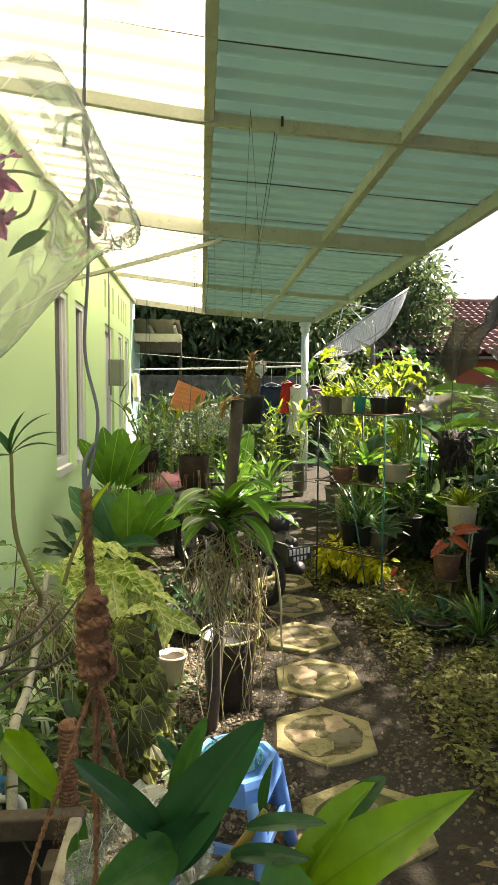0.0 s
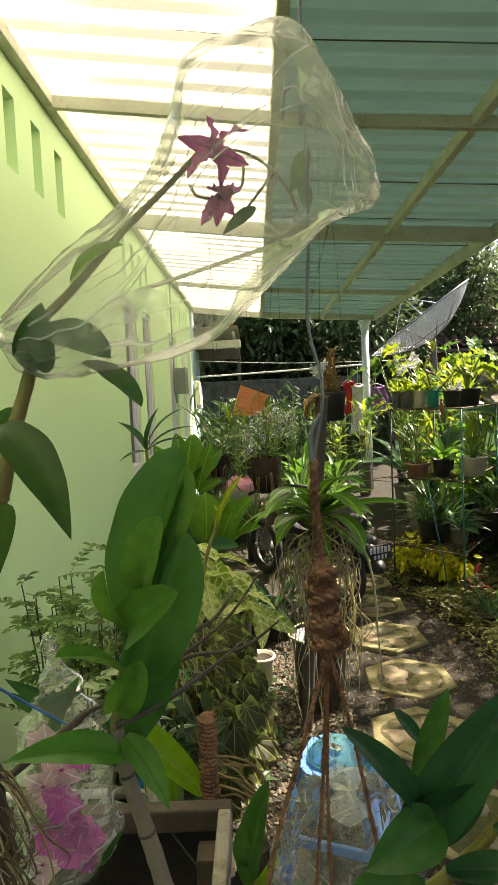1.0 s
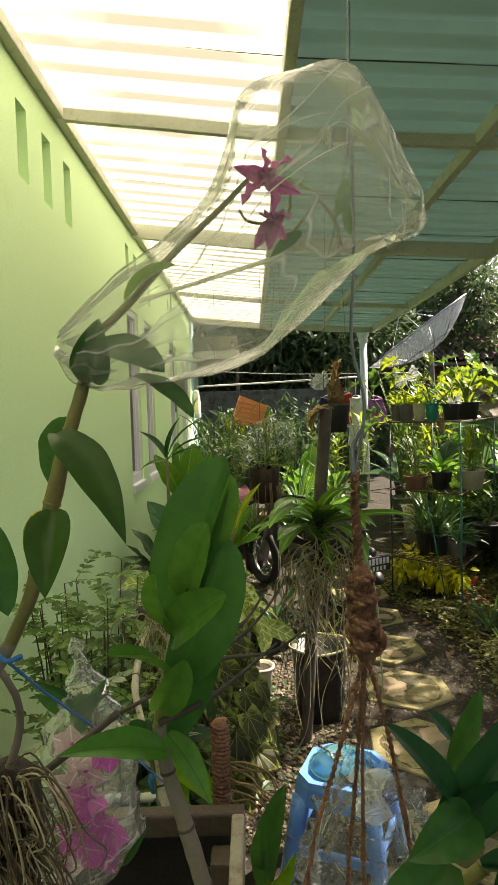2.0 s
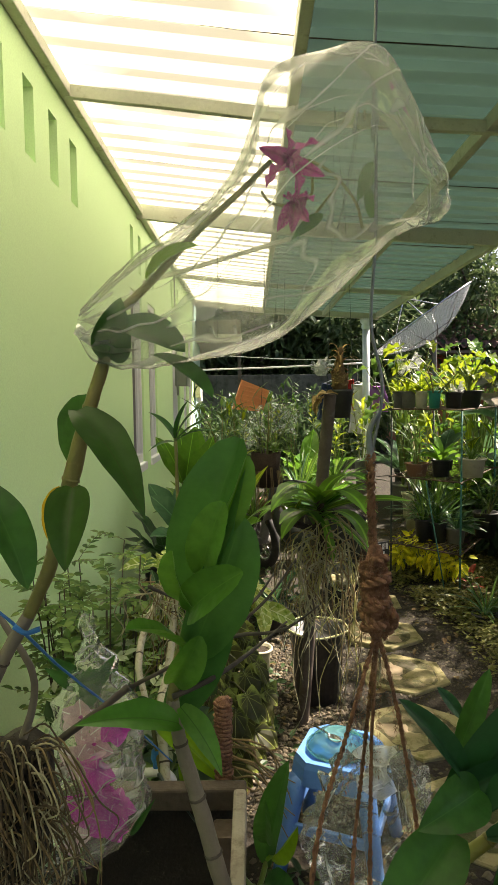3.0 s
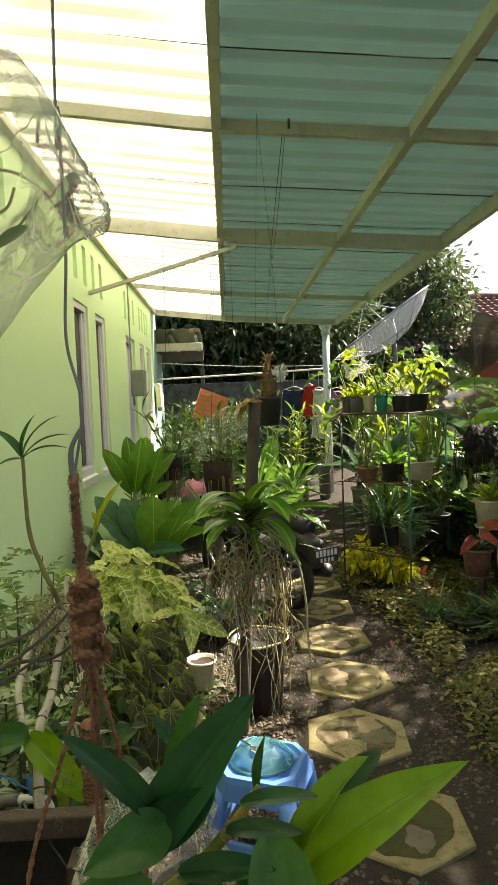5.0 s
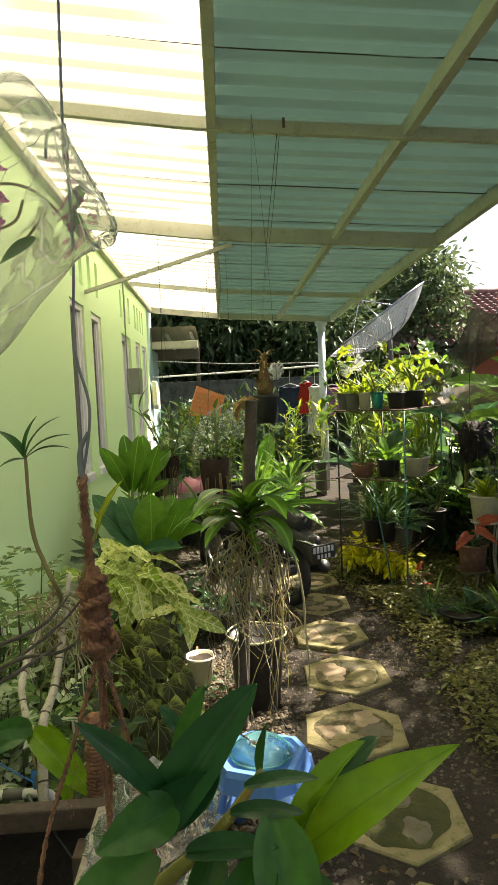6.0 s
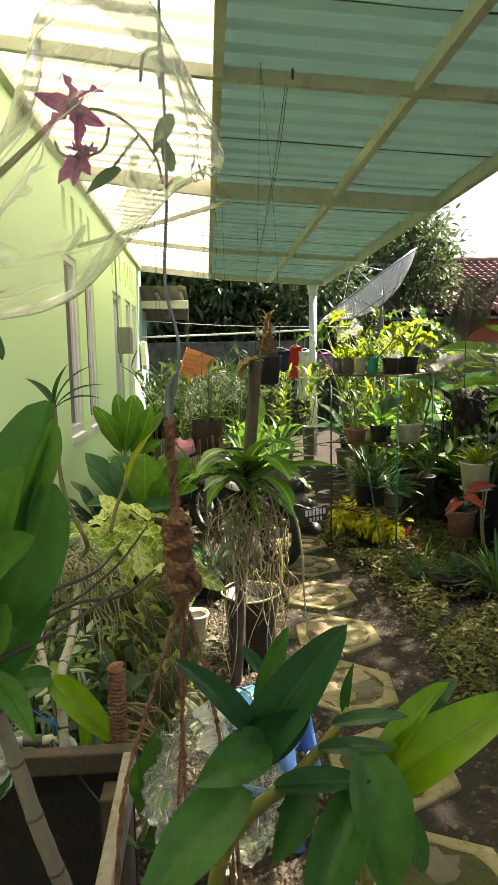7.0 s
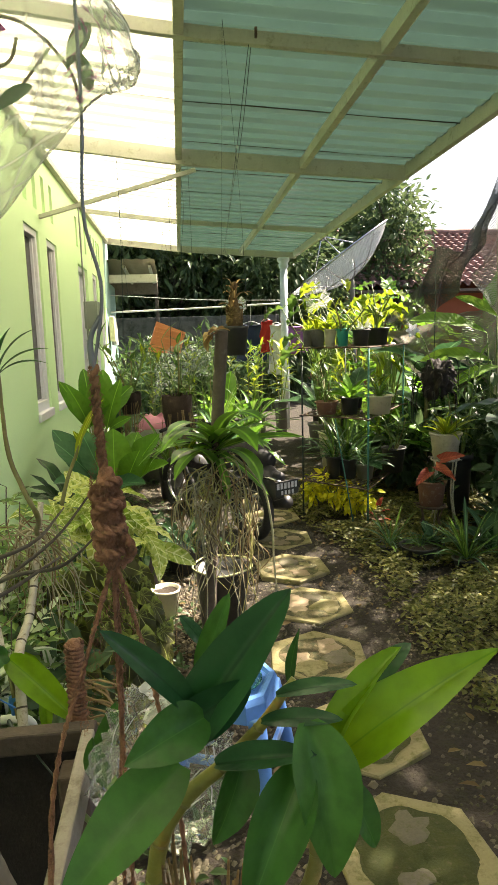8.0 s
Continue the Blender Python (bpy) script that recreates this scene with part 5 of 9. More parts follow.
aimed_leaves("blue_green_plant", (-0.62, 4.28, 0), "broad-leaved bluish green plant beside the house wall", "foliage plant", P2, [
    ((-0.466, 4.200, 0.529), (-0.561, 4.150, 0.868), 0.8, (0.4, -1, 0.3)), ((-0.503, 4.200, 0.512), (-0.679, 4.100, 0.845), 0.7, (0.5, -0.8, 0.5)), ((-0.454, 4.300, 0.504), (-0.518, 4.500, 0.831), 0.8, (0.2, -1, 0.2)),
    ((-0.506, 4.100, 0.519), (-0.662, 3.900, 0.693), 0.6, (0, -0.5, 1)), ((-0.457, 4.050, 0.546), (-0.229, 3.850, 0.641), 0.5, (0, -0.8, 0.8)), ((-0.478, 4.100, 0.517), (-0.564, 3.850, 0.633), 0.7, (0, -0.5, 1)), ((-0.573, 4.300, 0.491), (-0.744, 4.300, 0.889), 0.6, (0.6, -0.8, 0.4))], (0.14, 0.26))
aimed_leaves("peace_lily", (-0.60, 4.75, 0), "upright broad-leaved green plant in a pot", "foliage plant", B1, [
    ((-0.609, 4.700, 0.825), (-0.742, 4.600, 1.161), 1.0, (0.5, -1, 0.4)), ((-0.592, 4.700, 0.845), (-0.605, 4.700, 1.261), 0.9, (0.3, -1, 0.1)), ((-0.584, 4.700, 0.844), (-0.521, 4.600, 1.212), 1.0, (0, -1, 0.3)), ((-0.585, 4.750, 0.817), (-0.483, 4.750, 1.091), 1.0, (-0.3, -1, 0.3)),
    ((-0.502, 4.800, 0.806), (-0.410, 4.700, 1.141), 1.0, (-0.2, -1, 0.3)), ((-0.486, 4.800, 0.797), (-0.365, 4.700, 0.904), 1.2, (-0.3, -1, 0.5)), ((-0.609, 4.700, 0.833), (-0.669, 4.500, 1.120), 1.0, (0.4, -1, 0.5)), ((-0.565, 4.900, 0.794), (-0.348, 5.000, 1.159), 1.0, (-0.3, -1, 0.2)), ((-0.544, 4.900, 0.793), (-0.537, 5.000, 1.231), 1.1, (0, -1, 0.1))], (0.14, 0.42))
leafy_clump((-0.70, 4.3, 0), "dark_fern", "dark green arching foliage against the wall", B2, 16, (0.3, 0.42), (10, 70), 7, 0.9, 0.06, 0.36)
leafy_clump((-0.25, 3.7, 0), "low_fern", "low dark green fern at the path", B2, 18, (0.2, 0.32), (5, 60), 8, 0.6, 0.06, 0.26)
leafy_clump((-0.55, 3.3, 0), "low_fern", "low dark green fern below the wall", B2, 20, (0.22, 0.34), (5, 65), 18, 0.6, 0.06, 0.30)
leafy_clump((0.02, 4.05, 0), "low_fern", "low dark green fern beside the pole", B2, 14, (0.2, 0.3), (5, 65), 19, 0.5, 0.06, 0.16)

def pinnate_shrub(place, stems, low, high, reach, label, seed, pale=0.12):
    """Thin dark stems with feathered fronds of paired leaflets."""
    o = thing("shrub", place, label, "shrub")
    rng = random.Random(seed)
    plain, white = [], []
    twig = bmesh.new()
    for k in range(stems):
        a = rng.uniform(0, 6.28)
        r = reach * math.sqrt(rng.random())
        tip = Vector((math.cos(a) * r, math.sin(a) * r, rng.uniform(low, high)))
        foot = Vector((tip.x * 0.5, tip.y * 0.5, -0.03))
        line = [foot, foot.lerp(tip, 0.5) + Vector((rng.uniform(-0.02, 0.02), rng.uniform(-0.02, 0.02), 0)), tip]
        part("stem", tube(line, [0.0045, 0.0035, 0.002], 5, 4), M_DARKSTEM, o)
        pool = white if rng.random() < pale else plain
        for i in range(9):
            f = 0.42 + 0.58 * i / 8
            base = foot.lerp(tip, f)
            b = i * 2.4 + k
            e = radians(rng.uniform(5, 45))
            d = Vector((math.cos(b) * math.cos(e), math.sin(b) * math.cos(e), math.sin(e)))
            length = rng.uniform(0.09, 0.15) * (1.15 - 0.35 * f)
            side = d.cross(Vector((0, 0, 1))).normalized()
            n = 5
            pts = [base + d * length * j / n + Vector((0, 0, -0.16 * length * (j / n) ** 2)) for j in range(n + 1)]
            tube(pts, 0.0010, 3, 1, twig)
            for j in range(1, n + 1):
                for s2 in ((-1, 1) if j < n else (0,)):
                    w = d * 0.75 + side * s2 + Vector((0, 0, rng.uniform(-0.35, 0.15)))
                    pool.append((pts[j], w, rng.uniform(0.028, 0.045)))
    tagged(part("twig", twig, M_DARKSTEM, o), kind="stuff")
    for pool, mat, wide in ((plain, L_SHRUBI, 0.24), (white, L_PALELEAFLET, 0.22)):
        if pool:
            base = np.array([list(q[0]) for q in pool])
            way = np.array([list(q[1]) for q in pool])
            nr = np.random.RandomState(seed)
            up = nr.normal(0, 0.22, (len(pool), 3)) + np.array([0, -0.35, 1.0])
            tagged(cloud("foliage", mat, base, way, up, np.array([q[2] for q in pool]), wide, o), kind="stuff")


M_DARKSTEM = surface("dark_twig", (0.045, 0.04, 0.02), (0.08, 0.07, 0.03), 0.7, 100, 12, 0.3)
L_PALELEAFLET = leaf_mat("pale_leaflet", (0.34, 0.42, 0.24), (0.52, 0.58, 0.40), rough=0.45, trans=0.3, island=True)
pinnate_shrub((-0.58, 2.10, 0), 26, 0.70, 0.97, 0.23, "fine feathery-leaved green shrub against the wall", 12)
pinnate_shrub((-0.52, 1.72, 0), 18, 0.50, 0.82, 0.15, "fine feathery-leaved green shrub against the wall", 13, 0.3)
shrub = thing("shrub", (-0.45, 1.75, 0), "dark leafy undergrowth behind the bench", "shrub")
bush(shrub, 700, 0.26, 0.5, 0.10, (0.05, 0.09), L_UNDER, 14, 0.3, 14)


L_STRIPED = leaf_mat("white_striped_leaf", (0.50, 0.56, 0.42), (0.62, 0.66, 0.54), vein=(0.10, 0.22, 0.06), rough=0.45, trans=0.35, midrib=0.03, ribs=0)
for k, (x, y, z, size) in enumerate(((-0.43, 1.78, 0.62, 0.16), (-0.50, 1.62, 0.56, 0.15), (-0.36, 1.90, 0.52, 0.14))):
    o = thing("striped_plant", (x, y, 0), "small plant with white-striped narrow leaves beside the wall", "foliage plant", "striped plants")
    part("stem", tube([(0, 0, -0.03), (0.01, 0, z * 0.5), (0, 0, z)], [0.006, 0.005, 0.003], 6, 3), M_STEMG, o)
    rosette(o, [leaf_mesh("lance", L_STRIPED, 1.0, 0.3, 0, 8, 2)], 16, (size * 0.6, size), (-25, 55), 0.01, z - 0.06, random.Random(500 + k), 1.3, 0.06)


# ---- hanging fibre pots ----
def fibre_pot(place, r, h, seed, size, label):
    o = thing("hanging_fibre_pot", place, label, "hanging pot", "hanging fibre pots")
    part("pot", roughen(lathe([(0, 0), (r * 0.8, 0.0), (r * 0.95, h * 0.5), (r, h), (r * 0.85, h), (r * 0.8, h * 0.9), (0, h * 0.88)], 26), 0.020, 42), M_DARKCOIR, o)
    rng = random.Random(seed)
    caned(o, h * 0.88, 7, size, 0.15, leaf_mesh("lance", L_VANDA, 0.5, 0.3, 0, 8, 2), rng, 0.10, 1.1, 0.15)
    for i in range(26):
        a = rng.uniform(0, 6.28)
        part("root", tube([(r * 0.9 * math.cos(a), r * 0.9 * math.sin(a), h * 0.6), (r * 1.1 * math.cos(a), r * 1.1 * math.sin(a), 0), (r * math.cos(a), r * math.sin(a), -rng.uniform(0.1, 0.3))], 0.003, 4, 3), M_BROWNROOT, o)
    top = roof_low(place[0]) + 0.05 - place[2]
    for k in range(3):
        a = k * 2.094
        part("wire", tube([(r * math.cos(a), r * math.sin(a), h), (0.01 * math.cos(a), 0.01 * math.sin(a), top * 0.6), (0, 0, top)], 0.0016, 4, 4), M_DARKWIRE, o)


fibre_pot((-0.356, 5.200, 0.868), 0.085, 0.16, 3, 0.42, "dark fibre pot with upright orchid canes, hung on wires")
fibre_pot((0.010, 5.200, 0.726), 0.12, 0.27, 4, 0.46, "large dark fibre pot with orchids, hung on wires")


# ---- stool ----
def stool():
    s = thing("plastic_stool", (0.165, 2.08, 0), "light blue plastic stool with a perforated seat", "stool", turn=-22)
    w, h = 0.122, 0.35
    top = bmesh.new()
    ring = lambda e, z: [top.verts.new((x, y, z)) for x, y in [(e * (1 if 0 <= k < 1 or k == 7 else 1) * c[0], e * c[1]) for k, c in enumerate(((1, -0.62), (1, 0.62), (0.62, 1), (-0.62, 1), (-1, 0.62), (-1, -0.62), (-0.62, -1), (0.62, -1)))]]
    rings = [ring(w * 1.10, h - 0.07), ring(w * 1.04, h - 0.02), ring(w * 0.98, h - 0.002), ring(w * 0.86, h), ring(w * 0.80, h - 0.010), ring(w * 0.1, h - 0.012)]
    for a, b in zip(rings, rings[1:]):
        for k in range(8):
            top.faces.new((a[k], a[(k + 1) % 8], b[(k + 1) % 8], b[k]))
    top.faces.new(rings[-1])
    seat = part("seat", top, M_BLUE, s, smooth=False)
    inset = bmesh.new()
    inset.faces.new([inset.verts.new((w * 0.78 * cx, w * 0.78 * cy, h - 0.0090)) for cx, cy in ((1, -0.62), (1, 0.62), (0.62, 1), (-0.62, 1), (-1, 0.62), (-1, -0.62), (-0.62, -1), (0.62, -1))])
    part("panel", inset, M_BLUEPANEL, seat, "deep blue perforated panel", smooth=False)
    for i in range(-4, 5):
        for j in range(-4, 5):
            if abs(i) + abs(j) < 7 and (abs(i) > 0 or abs(j) > 0):
                part("slot", boxed(i * 0.020 - 0.003, i * 0.020 + 0.003, j * 0.020 - 0.002, j * 0.020 + 0.002, h - 0.0105, h - 0.0085), M_NAVYP, seat, smooth=False)
    for sx in (-1, 1):
        for sy in (-1, 1):
            leg = bmesh.new()
            tube([(sx * w * 0.85, sy * w * 0.85, h - 0.06), (sx * w * 1.25, sy * w * 1.25, 0.0)], [0.030, 0.022], 8, 4, leg)
            part("leg", leg, M_BLUE, s)
    for sx, sy in ((1, 0), (-1, 0), (0, 1), (0, -1)):
        d = 0.11
        x, y = sx * w * 1.10, sy * w * 1.10
        part("stretcher", boxed(x - (0.008 if sx else d), x + (0.008 if sx else d), y - (0.008 if sy else d), y + (0.008 if sy else d), 0.13, 0.16, 0.004), M_BLUE, s, smooth=False)
    d = thing("plastic_bowl", (0.160, 2.09, h - 0.006), "upturned clear teal plastic bowl on the stool", "bowl")
    part("dome", lathe([(0.096, 0.0), (0.098, 0.006), (0.092, 0.009), (0.086, 0.020), (0.070, 0.034), (0.050, 0.041), (0.046, 0.046), (0.042, 0.046), (0.038, 0.041), (0, 0.042)], 40), F_TEAL, d)
    part("rim", tube([(0.097 * math.cos(k * 0.2618), 0.097 * math.sin(k * 0.2618), 0.004) for k in range(25)], 0.004, 6, 2), F_TEAL, d)


def spoon():
    o = thing("spoon", (0.145, 2.055, 0.389), "bright metal spoon lying on the upturned bowl", "spoon", turn=35)
    part("bowl", lathe([(0, -0.006), (0.012, -0.003), (0.018, 0.002), (0.0165, 0.002), (0.010, -0.001), (0, -0.003)], 16, squash=1.5), M_CHROME, o)
    part("handle", tube([(0, 0.025, 0.002), (0.0, 0.05, 0.004), (0.004, 0.09, -0.003)], [0.0035, 0.0025, 0.004], 6, 4), M_CHROME, o)


M_NAVYP = surface("dark_blue_hole", (0.015, 0.05, 0.20), (0.02, 0.07, 0.26), 0.6, 60, 8, 0.1)
stool()
spoon()


def crumpled(name, place, size, label, material, seed, category="plastic bag", group="", fine=4):
    o = thing(name, place, label, category, group)
    bm = bmesh.new()
    bmesh.ops.create_icosphere(bm, subdivisions=fine, radius=1.0)
    for v in bm.verts:
        p = v.co + Vector((seed * 3.1, 0, 0))
        k = 0.92 + 0.25 * noise.noise(p * 1.6) + 0.42 * abs(noise.noise(p * 3.2)) + 0.26 * abs(noise.noise(p * 7)) + 0.10 * abs(noise.noise(p * 15))
        v.co = Vector((v.co.x * size[0] * k, v.co.y * size[1] * k, max(-size[2] * 0.95, v.co.z * size[2] * k)))
    part("film", bm, material, o)
    return o


bag = crumpled("plastic_bag", (0.012, 0.73, 1.045), (0.054, 0.045, 0.066), "clear crumpled plastic bag held by the rope strands", F_THIN, 1, fine=5)
rng = random.Random(77)
for k in range(26):
    a, z = rng.uniform(0, 6.28), rng.uniform(-0.06, 0.035)
    e = a + rng.uniform(-0.7, 0.7)
    q = lambda b, zz: Vector((0.050 * math.cos(b) * (1 - (zz / 0.11) ** 2), 0.046 * math.sin(b) * (1 - (zz / 0.11) ** 2), zz))
    part("fold", tube([q(a, z), q((a + e) / 2, z + 0.012), q(e, z + rng.uniform(0.015, 0.03))], [0.0001, 0.0009, 0.0001], 4, 4), F_FOLD, bag).visible_shadow = False
part("gathered_neck", roughen(lathe([(0.020, 0.045), (0.012, 0.056), (0.007, 0.064), (0.014, 0.072), (0.018, 0.078)], 20), 0.008, 70), F_FOLD, bag)


# ---- wire rack with pots ----
def rack():
    r = thing("wire_rack", (0, 0, 0), "tall thin wire plant rack with mesh shelves", "plant rack")
    L, N, R = Vector((0.97, 5.02, 0)), Vector((1.37, 4.60, 0)), Vector((1.95, 5.50, 0))
    B = L + R - N
    for p, m in ((L, M_DARKWIRE), (N, M_GREENWIRE), (R, M_GREENWIRE), (B, M_DARKWIRE)):
        part("leg", tube([p, p + Vector((0, 0, 1.335))], 0.007, 6, 2), m, r)
    for z in (1.335, 0.82, 0.30):
        sh = bmesh.new()
        tube([q + Vector((0, 0, z)) for q in (L, L.lerp(N, 0.97), N, N.lerp(R, 0.97), R, R.lerp(B, 0.97), B, B.lerp(L, 0.97), L)], 0.006, 5, 2, sh)
        shelf = part("shelf", sh, M_RUST, r)
        for k in range(1, 24):
            f = k / 24
            part("rod", tube([N.lerp(R, f) + Vector((0, 0, z)), L.lerp(B, f) + Vector((0, 0, z))], 0.0028, 4, 1), M_RUST, shelf)
        for k in range(1, 4):
            f = k / 4
            part("rod", tube([N.lerp(L, f) + Vector((0, 0, z - 0.004)), R.lerp(B, f) + Vector((0, 0, z - 0.004))], 0.004, 4, 1), M_RUST, shelf)
    part("brace", tube([N + Vector((-0.10, 0.04, 0.05)), N + Vector((-0.22, 0.10, 0.82))], 0.005, 5, 1), M_GREENWIRE, r)


rack()
for k, (px, r, h, mat, kind, size, label) in enumerate((
        ((1.026, 5.020, 1.379), 0.046, 0.13, M_GREYPOT, "bright", 0.13, "yellow-green orchid in a grey plastic pot on the rack"),
        ((1.085, 4.960, 1.369), 0.056, 0.13, M_GREYPOT, "bright", 0.17, "yellow-green orchid in a grey plastic pot on the rack"),
        ((1.160, 4.880, 1.367), 0.047, 0.13, M_CREAMPOT, "bright", 0.20, "sunlit orchid in a ribbed cream pot on the rack"),
        ((1.245, 4.840, 1.373), 0.046, 0.13, M_TEALPOT, "sunny", 0.20, "sunlit orchid in a teal pot on the rack"),
        ((1.372, 4.800, 1.351), 0.064, 0.12, M_BLACKPOT, "sunny", 0.18, "sunlit orchid in a black pot on the rack"),
        ((1.545, 4.960, 1.348), 0.090, 0.13, M_BLACKPOT, "sparse", 0.16, "large black pot with a few leaves on the rack"),
        ((1.700, 5.420, 1.371), 0.07, 0.11, M_BLACKPOT, "taro", 0.26, "broad-leaved plant in a black pot on the rack"))):
    potted((px[0], px[1], 1.342), r, h, mat, kind, size, label, 60 + k)
for k, (px, r, h, mat, kind, size, label) in enumerate((
        ((1.147, 4.950, 0.867), 0.085, 0.10, M_CLAY, "caned", 0.36, "tall orchid canes in a low clay basket"),
        ((1.316, 4.900, 0.866), 0.07, 0.13, M_BLACKPOT, "broad", 0.24, "green rosette plant in a dark pot"),
        ((1.532, 4.860, 0.862), 0.10, 0.14, M_CREAMPOT, "strap", 0.22, "small orchid in a stained cream bowl"),
        ((1.457, 5.300, 0.815), 0.08, 0.12, M_BLACKPOT, "deep", 0.3, "dark leafy plant in a black pot"))):
    potted((px[0], px[1], 0.828), r, h, mat, kind, size, label, 80 + k)
for k, (px, r, h, mat, kind, size, label) in enumerate((
        ((1.322, 5.000, 0.347), 0.08, 0.16, M_BLACKPOT, "grass", 0.34, "grassy orchid in a black pot"),
        ((1.211, 5.000, 0.352), 0.06, 0.18, M_BLACKPOT, "grass", 0.30, "grassy orchid in a black pot"),
        ((1.449, 4.950, 0.353), 0.075, 0.12, M_GREYPOT, "deep", 0.26, "dark leafy plant in a grey pot"),
        ((1.749, 5.150, 0.296), 0.095, 0.20, M_BLACKPOT, "caned", 0.30, "leafy orchid in a large black pot"))):
    potted((px[0], px[1], 0.308), r, h, mat, kind, size, label, 90 + k)
for k, (x, y, h) in enumerate(((1.10, 5.08, 0.22), (1.21, 5.00, 0.24), (1.31, 4.92, 0.16), (1.36, 4.88, 0.10))):
    o = thing("croton", (x, y, 0), "low bright yellow-leaved shrub in the sun", "shrub", "yellow shrubs")
    bush(o, 120, 0.13, h, 0.10, (0.05, 0.085), L_CROTONI, 300 + k, 0.26, 7)
    part("main_stem", tube([(0, 0, -0.03), (0.005, 0, 0.2)], 0.006, 6, 2), M_BARK, o)
potted((1.45, 4.62, 0), 0.05, 0.08, M_CLAY, "red", 0.13, "small reddish leafy plant beside the path", 97)


# ---- right side stand ----
def pot_stand(place, h, label, wire=None):
    wire = wire or M_CANE
    s = thing("pot_stand", place, label, "pot stand", "pot stands")
    top = [(0.10 * math.cos(k * 0.2618), 0.10 * math.sin(k * 0.2618), h - 0.006) for k in range(25)]
    part("ring", tube(top, 0.006, 6, 2), wire, s)
    for k in range(4):
        a = k * 1.571 + 0.5
        part("leg", tube([(0.10 * math.cos(a), 0.10 * math.sin(a), h - 0.006), (0.075 * math.cos(a), 0.075 * math.sin(a), h * 0.5), (0.12 * math.cos(a), 0.12 * math.sin(a), 0)], 0.006, 6, 3), wire, s)
    for k in range(5):
        y = -0.08 + k * 0.04
        part("slat", boxed(-0.09, 0.09, y - 0.01, y + 0.01, h - 0.004, h - 0.0005), wire, s, smooth=False)


pot_stand((1.93, 4.55, 0), 0.52, "thin pale wire stand for a flower pot")
potted((1.93, 4.55, 0.52), 0.11, 0.19, M_CREAMPOT, "bright", 0.30, "young yellow-green orchid in a pale cream pot", 110)
pot_stand((1.77, 4.40, 0), 0.22, "low rusty wire stand for a flower pot", M_RUST)
red_pot = potted((1.77, 4.40, 0.22), 0.10, 0.18, M_CLAY, "deep", 0.14, "red-leaved plant in a terracotta pot with dangling roots", 111)
red_leaf = leaf_mesh("heart", L_REDLEAF, 0.8, 0.25, 0.06, 12, 6)
for a, b, w in (((-0.06, -0.10, 0.26), (-0.20, -0.22, 0.22), 0.55), ((0.02, -0.10, 0.34), (0.18, -0.20, 0.42), 0.6), ((-0.02, -0.12, 0.30), (0.06, -0.26, 0.26), 0.5)):
    part("leaf_stalk", tube([(0, 0, 0.16), (a[0] * 0.5, a[1] * 0.5, a[2] * 0.9), a], [0.004, 0.003, 0.002], 5, 3), M_STEM, red_pot)
    put_leaf(red_pot, red_leaf, a, Vector(b) - Vector(a), 0.17, w, face=(-0.2, -0.7, 0.7))
dish_pot = potted((1.50, 3.92, 0), 0.12, 0.10, M_BLACKPOT, "grass", 0.12, "low black bowl planter on a pale saucer", 113)
part("saucer", lathe([(0, 0.0), (0.13, 0.002), (0.15, 0.02), (0.14, 0.02), (0.12, 0.01)], 24), M_CREAMPOT, dish_pot)
for k, (x, y, kind, size, label) in enumerate(((1.72, 3.72, "grass", 0.36, "dark arching grassy plant"), (1.95, 3.85, "deep", 0.34, "dark leafy plant"), (1.35, 4.05, "grass", 0.26, "dark arching grassy plant"), (2.1, 3.4, "deep", 0.3, "dark leafy plant"), (1.62, 4.02, "deep", 0.2, "dark leafy plant"), (2.2, 4.1, "deep", 0.42, "dark leafy plant"))):
    potted((x, y, 0), 0.08, 0.07, M_BLACKPOT, kind, size, label + " in a low black pot on the ground", 120 + k)


for k, (x, y, r, h, n) in enumerate(((2.35, 4.10, 0.34, 0.55, 420), (2.62, 4.75, 0.38, 0.95, 560), (2.25, 5.05, 0.32, 0.75, 480), (2.85, 5.70, 0.42, 1.05, 640), (2.30, 3.45, 0.30, 0.40, 380), (3.10, 6.60, 0.45, 1.20, 640), (2.45, 6.30, 0.36, 0.95, 520), (1.95, 5.55, 0.26, 0.60, 380))):
    o = thing("shrub", (x, y, 0), "dark broad-leaved undergrowth along the open side", "shrub", "shrubs along the open side")
    bush(o, n, r, h, 0.08, (0.07, 0.15), L_UNDER, 700 + k, 0.24, 14)


L_BANANA = leaf_mat("banana_leaf", (0.13, 0.28, 0.03), (0.20, 0.36, 0.045), rough=0.5, trans=0.4, midrib=0.012, ribs=14, ribmix=0.12)
L_PALEPETAL = leaf_mat("pale_lilac_petal", (0.70, 0.68, 0.74), (0.78, 0.76, 0.80), rough=0.5, trans=0.35, glow=1.05)


def big_leaves(place, s, seed, label, material, lean=0.0):
    o = thing("large_leaved_plant", place, label, "foliage plant", "large-leaved plants")
    rng = random.Random(seed)
    me = leaf_mesh("broad", material, 0.8, 0.25, 0.12, 14, 6)
    part("stalk", tube([(0, 0, -0.03), (0.02, 0, s * 0.5), (0.03, 0, s * 0.9)], [0.03, 0.022, 0.015], 8, 4), M_STEM, o)
    for k in range(9):
        a = k * 2.4 + lean
        e = radians(rng.uniform(5, 65))
        put_leaf(o, me, (0.03, 0, s * rng.uniform(0.55, 0.95)), (math.cos(a) * math.cos(e), math.sin(a) * math.cos(e), math.sin(e)), s * rng.uniform(0.45, 0.65), 1.0)


